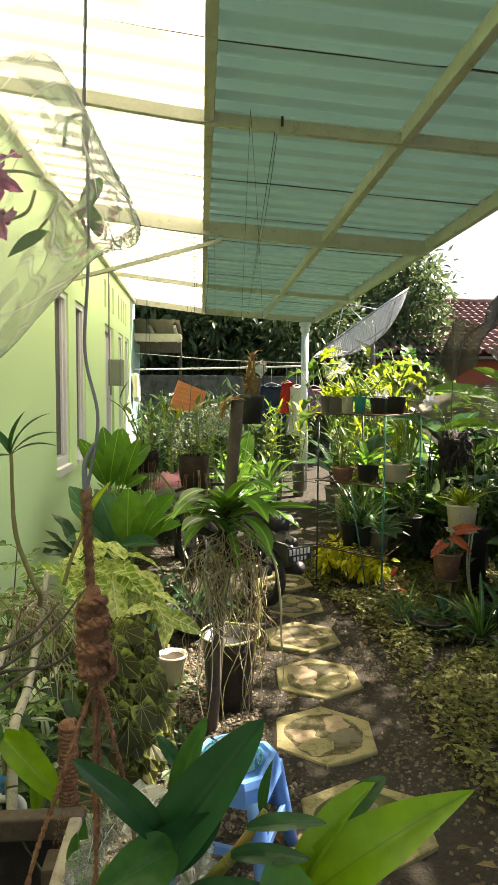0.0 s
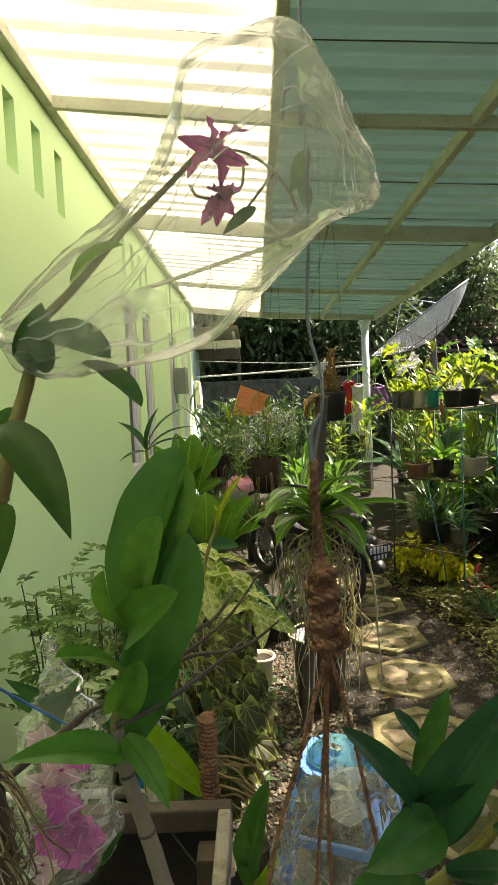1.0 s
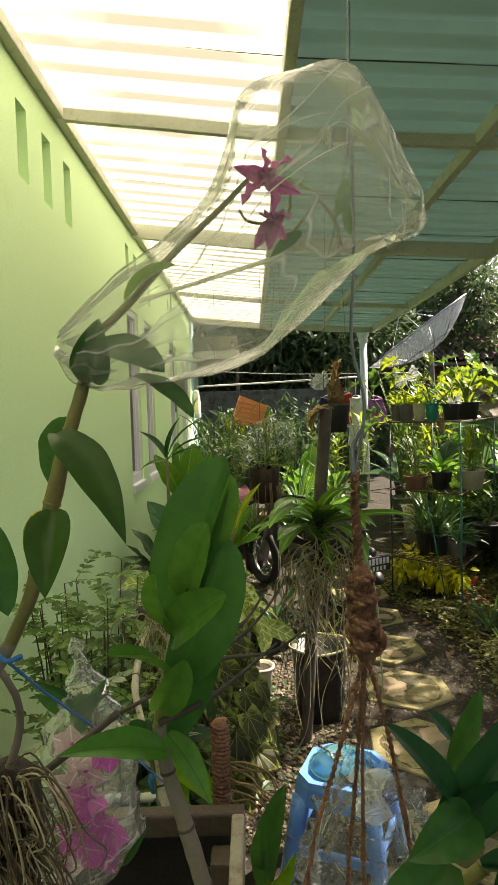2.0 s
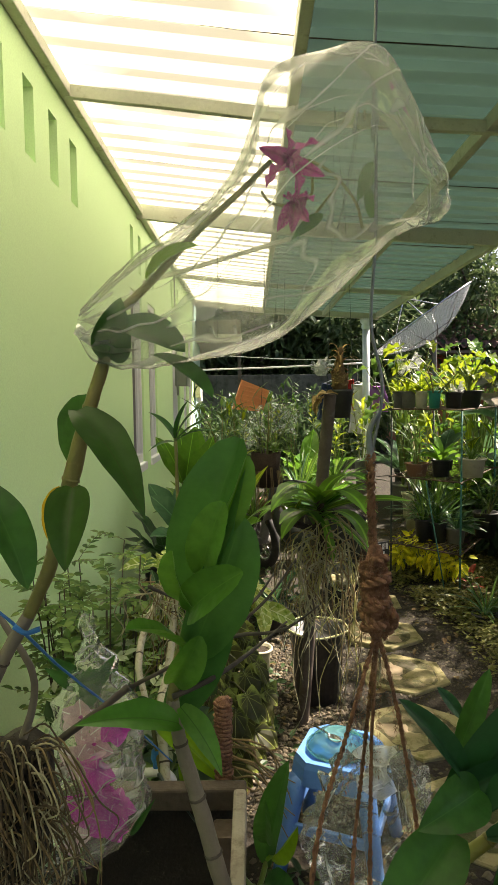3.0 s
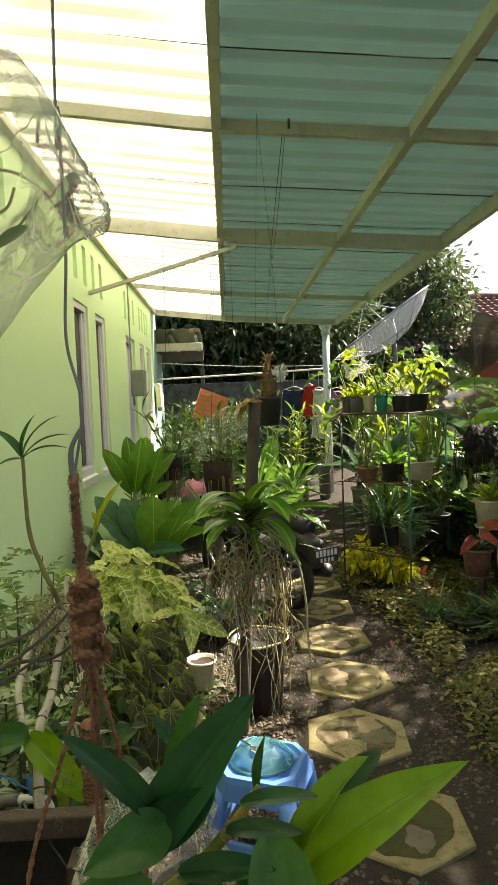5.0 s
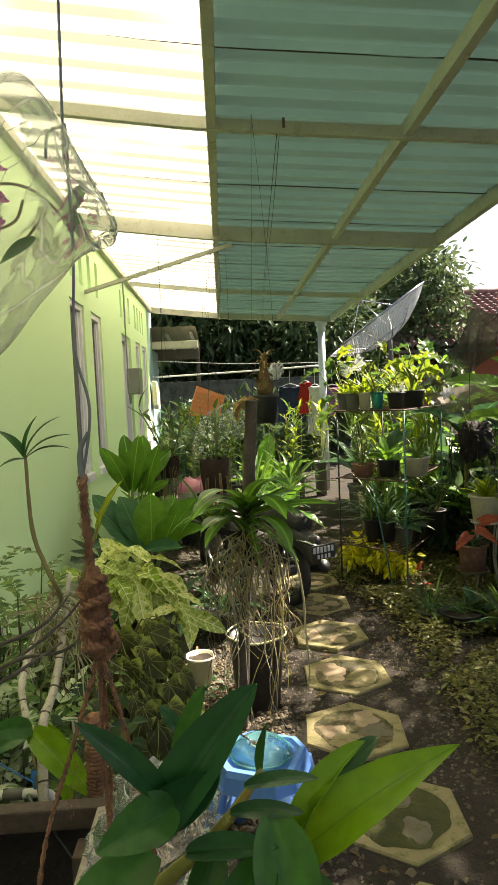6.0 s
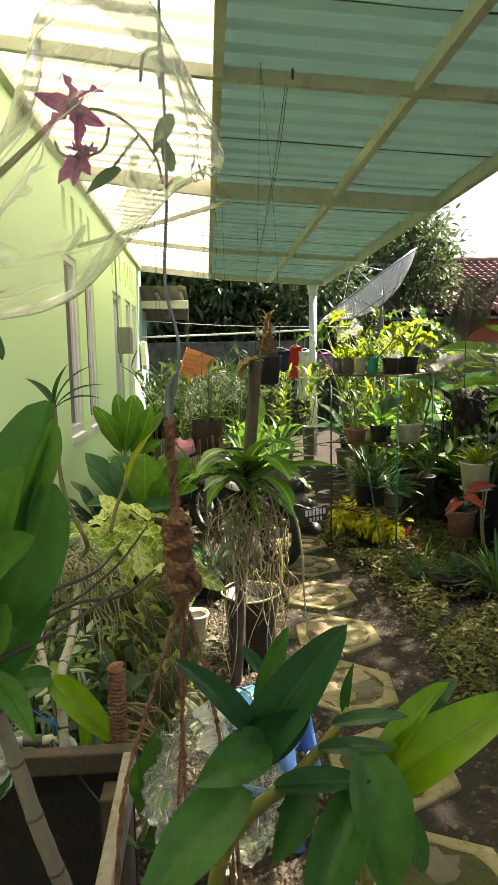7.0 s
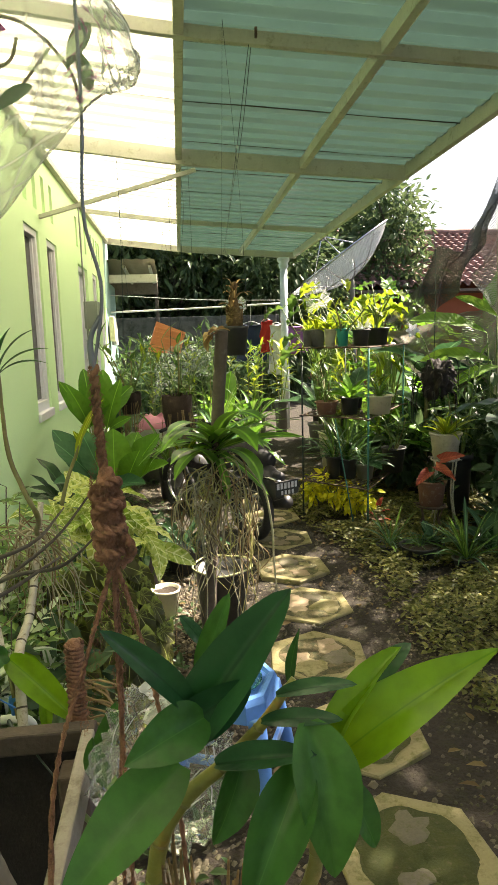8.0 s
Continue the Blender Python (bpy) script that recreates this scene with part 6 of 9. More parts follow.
big_leaves((2.45, 4.4, 0), 1.0, 2, "large-leaved dark green plant", L_DEEP, 0.4)
big_leaves((2.3, 5.9, 0), 1.25, 3, "large-leaved dark green plant", L_DEEP, 1.5)
big_leaves((3.1, 6.4, 0), 1.7, 4, "banana-like plant with huge green leaves", L_BROAD, 1.0)
for k, (x, y, z, s) in enumerate(((2.05, 7.3, 0.35, 1.4), (2.55, 7.6, 0.35, 1.5), (1.75, 7.9, 0.35, 1.4), (3.0, 8.2, 0.35, 1.6), (2.3, 6.9, 0.35, 1.3), (2.75, 8.9, 0.35, 1.6), (2.0, 8.3, 0.35, 1.55))):
    o = potted((x, y, 0), 0.15, z, M_GREYPOT, "taro", s, "sunlit elephant-ear plant in a grey planter", 140 + k)

hang = thing("hanging_fern_block", (1.769, 4.400, 1.117), "black fern fibre block with roots, hung on wire", "orchid")
blk = bmesh.new()
bmesh.ops.create_icosphere(blk, subdivisions=4, radius=1.0)
for v in blk.verts:
    k = 1 + 0.45 * noise.noise(v.co * 1.7 + Vector((3, 1, 2))) + 0.30 * noise.noise(v.co * 4.5) + 0.15 * noise.noise(v.co * 12)
    v.co = Vector((v.co.x * 0.10 * k + 0.03, v.co.y * 0.09 * k, v.co.z * 0.14 * k))
part("block", blk, M_BLACKFIBRE, hang)
rng = random.Random(31)
for k in range(22):
    a, z = rng.uniform(0, 6.28), rng.uniform(-0.12, 0.12)
    d = Vector((math.cos(a), math.sin(a), 0))
    part("root", tube([d * 0.08 + Vector((0, 0, z)), d * 0.16 + Vector((0, 0, z - 0.01)), d * 0.17 + Vector((0, 0, z - rng.uniform(0.08, 0.3)))], [0.004, 0.003, 0.0015], 4, 3), M_BLACKFIBRE, hang)
part("wire", tube([(0, 0, 0.1), (0.02, 0.05, 0.8), (0.0, 0.1, 1.05)], 0.0025, 4, 3), M_DARKWIRE, hang)
wo = thing("white_orchid", (1.750, 4.350, 1.166), "pale lilac-white orchid flower on an arching stem", "orchid")
at = Vector(wo.location)
f = Vector((1.576, 4.300, 1.443)) - at
part("stem", tube([(0, 0, 0), Vector((1.694, 4.300, 1.276)) - at, Vector((1.643, 4.300, 1.396)) - at, f], [0.005, 0.004, 0.003, 0.002], 5, 4), M_STEMG, wo)
for k in range(6):
    a = k * 1.047
    put_leaf(wo, leaf_mesh("petal", L_PALEPETAL, 0.5, 0.2, 0.05, 8, 4), f, (math.cos(a), -0.35, math.sin(a)), 0.052, 1.9, face=(0.3 * math.cos(a), -1, 0.3), name="petal")
put_leaf(wo, leaf_mesh("broad", L_BRIGHT, 0.5, 0.2, 0.05, 8, 4), f + Vector((0.01, 0, -0.01)), (0.4, -0.2, -0.4), 0.06, 1.7, face=(0, -1, 0))
for b, w in (((1.874, 4.300, 1.224), 0.5), ((1.945, 4.250, 1.083), 0.4), ((1.833, 4.300, 0.971), 0.4)):
    d = Vector(b) - at
    put_leaf(wo, leaf_mesh("lance", L_VANDA, 0.7, 0.3, 0, 8, 2), (0, 0, 0), d, d.length, w)
aimed_leaves("banana_plant", (2.75, 5.35, 0), "banana-like plant with huge bright leaves", "banana plant", [leaf_mesh("broad", L_BANANA, b, 0.3, 0.06, 16, 6) for b in (0.5, 0.8)], [
    ((2.542, 5.200, 1.409), (1.927, 5.100, 1.617), 0.8, (-0.1, -0.6, 0.9)), ((2.640, 5.300, 1.174), (2.056, 5.200, 1.323), 0.7, (0, -0.7, 0.8)), ((2.727, 5.400, 1.548), (2.376, 5.300, 1.734), 0.7, (-0.2, -0.8, 0.5)), ((2.664, 5.200, 1.130), (2.208, 5.100, 1.081), 0.7, (0, -0.6, 0.9))])


# ---- rows of plants further back ----
near_rows = [
    (0.62, 6.5, "broad", 0.45, M_CREAMPOT), (1.62, 6.85, "caned", 0.85, M_CREAMPOT), (1.6, 6.4, "sunny", 0.8, M_BLACKPOT), (0.75, 7.0, "strap", 0.5, M_BLACKPOT),
    (0.86, 7.5, "strap", 0.6, M_CREAMPOT), (1.74, 7.5, "caned", 1.0, M_CREAMPOT), (0.55, 7.9, "broad", 0.7, M_CREAMPOT), (0.9, 8.4, "sunny", 1.0, M_BLACKPOT), (1.12, 9.0, "caned", 1.05, M_GREYPOT),
    (0.35, 6.2, "grass", 0.6, M_BLACKPOT), (0.30, 7.2, "caned", 0.8, M_BLACKPOT), (0.05, 6.6, "caned", 0.85, M_CLAY), (-0.2, 7.4, "sunny", 0.95, M_BLACKPOT), (-0.5, 6.6, "caned", 0.9, M_BLACKPOT),
]
far_rows = [
    (-0.7, 7.9, "deep", 0.6, M_BLACKPOT), (-0.35, 8.6, "caned", 1.15, M_GREYPOT), (0.15, 8.9, "sunny", 1.15, M_BLACKPOT), (0.5, 9.3, "caned", 1.2, M_BLACKPOT), (-0.1, 5.9, "strap", 0.5, M_BLACKPOT),
    (-0.65, 5.6, "broad", 0.5, M_BLACKPOT), (1.75, 6.0, "deep", 0.6, M_BLACKPOT), (1.48, 5.78, "grass", 0.5, M_CLAY), (1.5, 9.4, "sunny", 1.1, M_GREYPOT), (-0.75, 9.2, "caned", 1.0, M_BLACKPOT),
    (1.9, 8.6, "deep", 0.9, M_BLACKPOT), (2.0, 6.3, "broad", 0.7, M_BLACKPOT), (2.3, 5.3, "broad", 0.6, M_BLACKPOT), (2.15, 4.8, "caned", 0.8, M_BLACKPOT), (2.6, 6.0, "caned", 0.9, M_BLACKPOT), (2.8, 7.0, "broad", 0.9, M_GREYPOT), (3.2, 7.4, "sunny", 1.0, M_BLACKPOT), (1.85, 5.9, "sunny", 0.8, M_BLACKPOT), (2.1, 7.9, "sunny", 1.0, M_BLACKPOT), (3.3, 8.8, "deep", 1.0, M_BLACKPOT), (2.7, 8.7, "sunny", 1.1, M_BLACKPOT), (1.65, 5.75, "strap", 0.5, M_CREAMPOT), (3.6, 9.8, "broad", 1.1, M_GREYPOT), (4.2, 11.0, "deep", 1.2, M_BLACKPOT), (2.3, 9.3, "sunny", 1.1, M_BLACKPOT), (0.45, 5.7, "deep", 0.35, M_BLACKPOT),
]
for k, (x, y, kind, s, mat) in enumerate(near_rows + far_rows):
    lift = 0.30 + 0.25 * ((k * 37) % 5) / 5
    names = {"sunny": "sunlit yellow-green orchid canes", "caned": "green orchid canes with narrow leaves", "strap": "arching strap-leaved orchid", "grass": "grassy-leaved orchid", "deep": "dark leafy plant", "broad": "broad-leaved green plant"}
    tone = {M_BLACKPOT.name: "tall black pot", M_CREAMPOT.name: "tall cream pot", M_GREYPOT.name: "tall grey pot", M_CLAY.name: "tall clay pot"}[mat.name]
    potted((x, y, 0), 0.10, lift, mat, kind, s, names[kind] + " in a " + tone, 200 + k)


for k, (x, y, h2) in enumerate(((-0.75, 11.6, 1.5), (-0.1, 12.0, 1.4), (0.5, 11.5, 1.5), (1.1, 12.0, 1.6), (1.65, 11.4, 1.5), (-0.45, 10.9, 1.2), (0.85, 10.9, 1.2))):
    o = thing("shrub", (x, y, 0), "dark leafy shrub before the garden wall", "shrub", "shrubs at the garden wall")
    bush(o, 520, 0.42, h2 - 0.2, 0.1, (0.10, 0.20), L_UNDER, 400 + k, 0.2, 12)

# ---- laundry and the drying line ----
line = thing("drying_rail", (0, 0, 0), "long white drying rail across the garden end", "drying rail")
part("rail", tube([(WALL, 10.2, 1.86), (0.3, 10.2, 1.89), (1.62, 10.05, 1.93)], 0.014, 8, 6), M_PVC, line)
part("cord", tube([(WALL, 10.3, 2.12), (0.4, 10.2, 2.02), (1.64, 10.05, 1.98), (2.6, 10.6, 2.0)], 0.005, 5, 6), M_PVC, line)


def garment(x, w, h, mat, label, seed, z=1.88):
    g = thing("garment", (0, 0, 0), label, "laundry", "laundry on the rail")
    bm = bmesh.new()
    y = 10.2 - 0.09 * max(0, x)
    rowsv = []
    for i in range(9):
        f = i / 8
        half = w / 2 * (0.75 + 0.25 * f)
        rowsv.append([[bm.verts.new((x + half * (2 * j / 10 - 1), y + s * (0.03 + 0.03 * f) + 0.02 * math.sin(j * 1.9 + seed) * f, z - h * f)) for j in range(11)] for s in (-1, 1)])
    for a, b in zip(rowsv, rowsv[1:]):
        for s in (0, 1):
            for j in range(10):
                bm.faces.new((a[s][j], a[s][j + 1], b[s][j + 1], b[s][j]))
        for j in (0, 10):
            bm.faces.new((a[0][j], a[1][j], b[1][j], b[0][j]))
    for j in range(10):
        bm.faces.new((rowsv[0][0][j], rowsv[0][0][j + 1], rowsv[0][1][j + 1], rowsv[0][1][j]))
    part("cloth", roughen(bm, 0.035, 7), mat, g)
    part("hanger", tube([(x - w * 0.35, y, z), (x, y, z + 0.05), (x + w * 0.35, y, z)], 0.006, 5, 3), M_PVC, g)
    part("hook", tube([(x, y, z + 0.05), (x, y - 0.01, (z + 1.98) / 2), (x, y, 1.90)], 0.004, 4, 3), M_PVC, g)


garment(1.16, 0.44, 0.55, M_NAVY, "dark navy shirt hung to dry", 1, 1.62)
garment(1.40, 0.24, 0.46, M_RED, "bright red cloth hung to dry", 2, 1.66)
garment(1.55, 0.26, 0.75, M_WHITECLOTH, "white cloth hung to dry", 3, 1.60)
garment(1.82, 0.40, 0.40, M_PURPLE, "purple and white clothes hung to dry", 4, 1.58)


def orange_basket():
    o = thing("orange_tray", (-0.104, 8.600, 1.426), "orange plastic mesh tray hung on a wire", "tray")
    bm = bmesh.new()
    box(bm, -0.20, 0.20, -0.02, 0.06, -0.18, 0.17)
    for v in bm.verts:
        v.co.z *= 1 - 0.8 * v.co.x
        v.co.x += 0.08 * v.co.z
    t = part("tray", bm, M_ORANGE, o, smooth=False)
    for k in range(5):
        z = -0.12 + k * 0.06
        part("slat", boxed(-0.20, 0.20, -0.032, -0.0215, z - 0.012, z + 0.012, 0.002), M_ORANGE, t, smooth=False)
    o.rotation_euler = (0, radians(14), radians(10))
    w = thing("tray_wire", (0, 0, 0), "thin wire that the tray hangs on", "wire")
    c = Vector((-0.104, 8.600, 1.426))
    part("strand", tube([c + Vector((-0.15, 0, 0.2)), (c.x - 0.05, 8.6, 2.2), (c.x, 8.6, 2.78)], 0.003, 4, 3), M_DARKWIRE, w)
    part("strand", tube([c + Vector((0.17, 0, 0.12)), (c.x + 0.1, 8.6, 2.2), (c.x, 8.6, 2.78)], 0.003, 4, 3), M_DARKWIRE, w)


orange_basket()
def film_bow(place, size, label, seed, turn=0.0):
    """A scrap of film gathered in a knot, its two ends fanned out in folds."""
    o = thing("plastic_wrap", place, label, "plastic film", turn=turn)
    for side in (-1, 1):
        bm = bmesh.new()
        grid = []
        for i in range(15):
            a = radians(-48 + 96 * i / 14) + (0.5 if side > 0 else -0.5) * 0.5
            ring = []
            for j in range(9):
                r = size * j / 8 * (1 + 0.25 * noise.noise(Vector((i * 0.6, seed, side))))
                fold = 0.22 * r * math.sin(i * 2.3 + seed) + 0.15 * r * noise.noise(Vector((i * 0.9, j * 0.8, seed * 2.1)))
                ring.append(bm.verts.new((side * r * math.cos(a), fold, r * math.sin(a) + 0.3 * r)))
            grid.append(ring)
        for p, q in zip(grid, grid[1:]):
            for j in range(8):
                bm.faces.new((p[j], q[j], q[j + 1], p[j + 1]))
        bmesh.ops.remove_doubles(bm, verts=bm.verts, dist=0.0005)
        part("lobe", bm, F_MILKY, o, smooth=False)
    part("knot", roughen(lathe([(0, -size * 0.35), (size * 0.16, -size * 0.3), (size * 0.09, 0), (size * 0.14, size * 0.1), (0, size * 0.14)], 12), 0.004, 60), F_FOLD, o)


def draped_sheet(place, wide, deep, slope, label, seed):
    """Thin sheeting lying in sharp crumples."""
    o = thing("plastic_sheet", place, label, "plastic sheet")
    bm = bmesh.new()
    grid = []
    for i in range(41):
        row = []
        for j in range(29):
            u, v = i / 40 - 0.5, j / 28 - 0.5
            q = Vector((u * 5.0 + seed, v * 3.4, seed * 1.7))
            k = 0.10 * abs(noise.noise(q * 0.8)) + 0.09 * abs(noise.noise(q * 2.0)) + 0.04 * abs(noise.noise(q * 4.5))
            edge = 1 + 0.22 * noise.noise(Vector((u * 3, v * 3, seed)))
            row.append(bm.verts.new((u * wide * edge, v * deep * 0.7 - k * 0.6, slope * u * wide + v * deep * edge - 0.35 * deep * (2 * u) ** 2 + k * 0.8)))
        grid.append(row)
    for p, q in zip(grid, grid[1:]):
        for j in range(28):
            bm.faces.new((p[j], q[j], q[j + 1], p[j + 1]))
    part("film", bm, F_SHEET, o, smooth=False)


draped_sheet((0.056, 5.750, 1.178), 0.48, 0.26, 0.35, "crumpled clear plastic sheeting over plants", 2.0)
film_bow((1.080, 4.960, 1.650), 0.105, "crumpled white plastic film knotted on the orchids", 3)
film_bow((1.390, 4.780, 1.475), 0.06, "scrap of white plastic film in a black pot", 5, 20)
film_bow((0.712, 7.600, 1.757), 0.12, "crumpled white plastic film tied on a plant", 6)
tub = thing("washtub", (-0.257, 6.687, 0.000), "stack of pale plastic tubs with pink cloth on top", "tub")
part("tub", lathe([(0, 0), (0.14, 0), (0.17, 0.32), (0.18, 0.325), (0.16, 0.325), (0.13, 0.02), (0, 0.02)], 24), M_GREYPOT, tub)
part("upper_tub", lathe([(0, 0.30), (0.13, 0.30), (0.165, 0.54), (0.175, 0.545), (0.155, 0.545), (0.12, 0.32), (0, 0.32)], 24), M_PVC, tub)
part("cloth", roughen(lathe([(0, 0.66), (0.07, 0.655), (0.13, 0.62), (0.18, 0.56), (0.15, 0.53)], 22), 0.07, 13), M_PINK, tub, "pink cloth in the tub")
crumpled("plastic_wrap", (0.712, 7.600, 1.757), (0.07, 0.05, 0.09), "crumpled white plastic film tied on a plant", F_MILKY, 6)


# ---- wall fittings ----
meter = thing("meter_box", (WALL, 7.5, 1.57), "grey metal electricity meter box on the wall", "meter box")
part("case", boxed(0.001, 0.13, -0.14, 0.14, 0.0, 0.29, 0.008), M_BOX, meter, smooth=False)
part("lid", boxed(0.131, 0.142, -0.145, 0.145, -0.005, 0.295, 0.004), M_BOX, meter, smooth=False)
part("conduit", tube([(0.03, -0.10, 0.0), (0.03, -0.10, -0.08), (0.03, -0.13, -0.10), (0.03, -0.17, -0.05), (0.02, -0.16, 0.3), (0.02, -0.18, 1.25)], 0.009, 6, 5), M_BOX, meter)
for k, (y, z) in enumerate(((9.75, 1.42), (9.95, 1.36))):
    o = thing("hung_towel", (WALL, y, z), "pale towel hung on a wall hook", "towel", "towels on the wall")
    part("cloth", roughen(boxed(0.02, 0.10, -0.09, 0.09, 0, 0.36, 0.02), 0.015, 12), M_CREAMPOT if k == 0 else M_WHITECLOTH, o)
    part("hook", tube([(0.0, 0, 0.37), (0.06, 0, 0.37), (0.07, 0, 0.34)], 0.008, 5, 3), M_CHROME, o)


# ---- satellite dish ----
def satellite_dish():
    d = thing("satellite_dish", (0, 0, 0), "large wire mesh satellite dish seen from below", "satellite dish")
    lo, hi = Vector((2.124, 12.000, 2.194)), Vector((3.897, 12.000, 3.444))
    c = (lo + hi) / 2
    R = (hi - lo).length / 2
    across = (hi - lo).normalized()
    axis = Vector((-across.z, 0.07, across.x)).normalized()
    third = axis.cross(across).normalized()
    put = lambda r, a: c + (across * math.cos(a) + third * math.sin(a)) * r - axis * (0.42 * (R * R - r * r) / R)
    bm = bmesh.new()
    uv = bm.loops.layers.uv.new("weave")
    rings = [[bm.verts.new(put(R * i / 10 + 0.001, 2 * math.pi * j / 40)) for j in range(40)] for i in range(11)]
    for i in range(10):
        for j in range(40):
            f = bm.faces.new((rings[i][j], rings[i][(j + 1) % 40], rings[i + 1][(j + 1) % 40], rings[i + 1][j]))
            for l in f.loops:
                q = l.vert.co - c
                l[uv].uv = (q.dot(across), q.dot(third))
    part("mesh", bm, N_DISH, d, "pale wire mesh")
    part("rim", tube([put(R, 2 * math.pi * j / 40) for j in range(41)], 0.016, 5, 1), M_CHROME, d)
    for k in range(12):
        a = 2 * math.pi * k / 12
        part("rib", tube([put(R * f, a) for f in (0.03, 0.3, 0.6, 1.0)], 0.010, 4, 3), M_CHROME, d)
    part("inner_ring", tube([put(R * 0.5, 2 * math.pi * j / 30) for j in range(31)], 0.009, 4, 1), M_CHROME, d)
    hub = put(0.001, 0)
    head = c + axis * R * 0.45
    for k in range(3):
        part("feed_arm", tube([put(R * 0.75, 2.1 * k + 0.4), head], 0.012, 5, 2), M_CHROME, d)
    part("feed_horn", tube([head - axis * 0.08, head + axis * 0.12], 0.05, 10, 2), M_GREYPOT, d)
    part("mast", tube([hub, hub + Vector((0.05, 0.1, -0.6)), (hub.x + 0.1, hub.y + 0.1, -0.05)], 0.045, 10, 4), M_GREYPOT, d)


satellite_dish()


# ---- shade net ----
def net_band(name, label, upper, lower, material):
    """A hanging strip of net between two sagging edges."""
    bm = bmesh.new()
    uv = bm.loops.layers.uv.new("weave")
    u, l = smooth_line(upper, 8), smooth_line(lower, 8)
    n, m = len(u), 10
    grid = [[bm.verts.new(a.lerp(b, j / m) + noise.noise_vector(a.lerp(b, j / m) * 3.0) * 0.06 + Vector((0, 0.10 * math.sin(j * 0.9 + i * 0.35), 0))) for j in range(m + 1)] for i, (a, b) in enumerate(zip(u, l))]
    for i in range(n - 1):
        for j in range(m):
            f = bm.faces.new((grid[i][j], grid[i + 1][j], grid[i + 1][j + 1], grid[i][j + 1]))
            for loop, (p, q) in zip(f.loops, ((i, j), (i + 1, j), (i + 1, j + 1), (i, j + 1))):
                loop[uv].uv = (p * 0.06, q * 0.05)
    return tagged(part(name, bm, material), label, "shade net", "shade nets")


net_band("shade_net", "black woven shade net sagging between poles", [(2.016, 6.200, 1.540), (2.201, 6.100, 1.716), (2.322, 6.000, 1.947), (2.432, 5.850, 2.166), (2.508, 5.700, 2.097), (2.590, 5.600, 2.247), (2.620, 5.500, 2.436), (2.694, 5.400, 2.645), (2.898, 5.300, 3.081)], [(2.016, 6.100, 1.495), (2.311, 6.050, 1.549), (2.449, 5.950, 1.651), (2.526, 5.800, 1.766), (2.541, 5.650, 1.948), (2.605, 5.550, 2.123), (2.643, 5.450, 2.336), (2.720, 5.350, 2.560), (2.920, 5.250, 3.003)], N_SHADE)
net_band("thin_net", "thin brown netting hung behind the plants", [(1.994, 6.000, 1.457), (2.374, 6.000, 1.515), (2.757, 6.000, 1.620), (3.142, 6.000, 1.742), (3.473, 6.000, 1.865)], [(2.050, 6.000, 1.247), (2.386, 6.000, 0.891), (2.782, 6.000, 0.796), (3.182, 6.000, 0.781), (3.529, 6.000, 0.768)], N_THIN)
net_band("thin_net", "thin pale netting hung beside the black net", [(2.633, 5.600, 2.177), (2.727, 5.600, 2.385), (2.889, 5.600, 2.637), (3.134, 5.600, 2.819)], [(2.623, 5.600, 1.846), (2.777, 5.600, 1.578), (2.962, 5.600, 1.525), (3.199, 5.600, 1.519)], N_PALE)
for k, (x, y, z) in enumerate(((2.75, 5.45, 2.4), (3.4, 6.5, 2.0))):
    p = thing("net_pole", (x, y, 0), "thin bamboo pole holding up the net", "pole", "net poles")
    part("shaft", tube([(0, 0, -0.05), (0.02, 0, z * 0.5), (0, 0, z)], 0.018, 7, 4, rough=0.1), M_CANE, p)

# ---- wires under the roof ----
w = thing("hanging_strings", (0, 0, 0), "thin strings drooping under the roof", "string")
for pts in ([(0.417, 3.200, 2.716), (0.416, 3.700, 2.482), (0.470, 5.000, 2.447), (0.578, 7.000, 2.474), (0.739, 9.900, 2.611)], [(0.403, 3.200, 2.696), (0.380, 3.600, 2.395), (0.450, 5.000, 2.364), (0.562, 7.000, 2.385), (0.785, 9.800, 2.640)], [(0.104, 5.200, 2.673), (0.120, 5.200, 2.412), (0.097, 5.250, 2.157), (0.070, 5.200, 1.799)], [(0.164, 5.300, 2.960), (0.171, 5.300, 2.341), (0.172, 5.300, 1.757)], [(0.059, 6.000, 2.844), (0.019, 6.000, 2.618), (0.025, 6.000, 2.365)]):
    part("strand", tube(pts, 0.0022, 4, 5), M_DARKWIRE, w)
nail = thing("bracket", (0.432, 3.170, 2.728), "small rusty bracket on the cross beam", "bracket")
part("plate", boxed(-0.006, 0.006, -0.006, 0.006, -0.022, 0.022, 0.002), M_RUST, nail, smooth=False)



M_UNDERBENCH = surface("underbench_shade_board", (0.03, 0.024, 0.018), (0.05, 0.04, 0.03), 0.9, 80, 9, 0.6)


# ---- close plants, rope and bench ----
def span_leaf(parent, mesh, base, tip, half, face, name="leaf"):
    """A leaf from base to tip, half as wide as given at its widest, its upper side turned towards face."""
    base, tip = Vector(base), Vector(tip)
    n = len(mesh.vertices)
    end = mesh.vertices[n - 3].co
    chord = Vector((0, end.y, end.z))
    wide = max(abs(v.co.x) for v in mesh.vertices)
    s = (tip - base).length / chord.length
    y = (tip - base).normalized()
    x = y.cross(Vector(face))
    x = x.normalized() if x.length > 1e-4 else y.orthogonal().normalized()
    z = x.cross(y)
    q = Matrix((x, y, z)).transposed().to_4x4()
    tilt = Matrix.Rotation(-math.atan2(chord.z, chord.y), 4, "X")
    ob = new(name, mesh)
    ob.parent = parent
    ob.matrix_basis = Matrix.Translation(base) @ q @ tilt @ Matrix.Diagonal((half / wide, s, s, 1))
    return ob


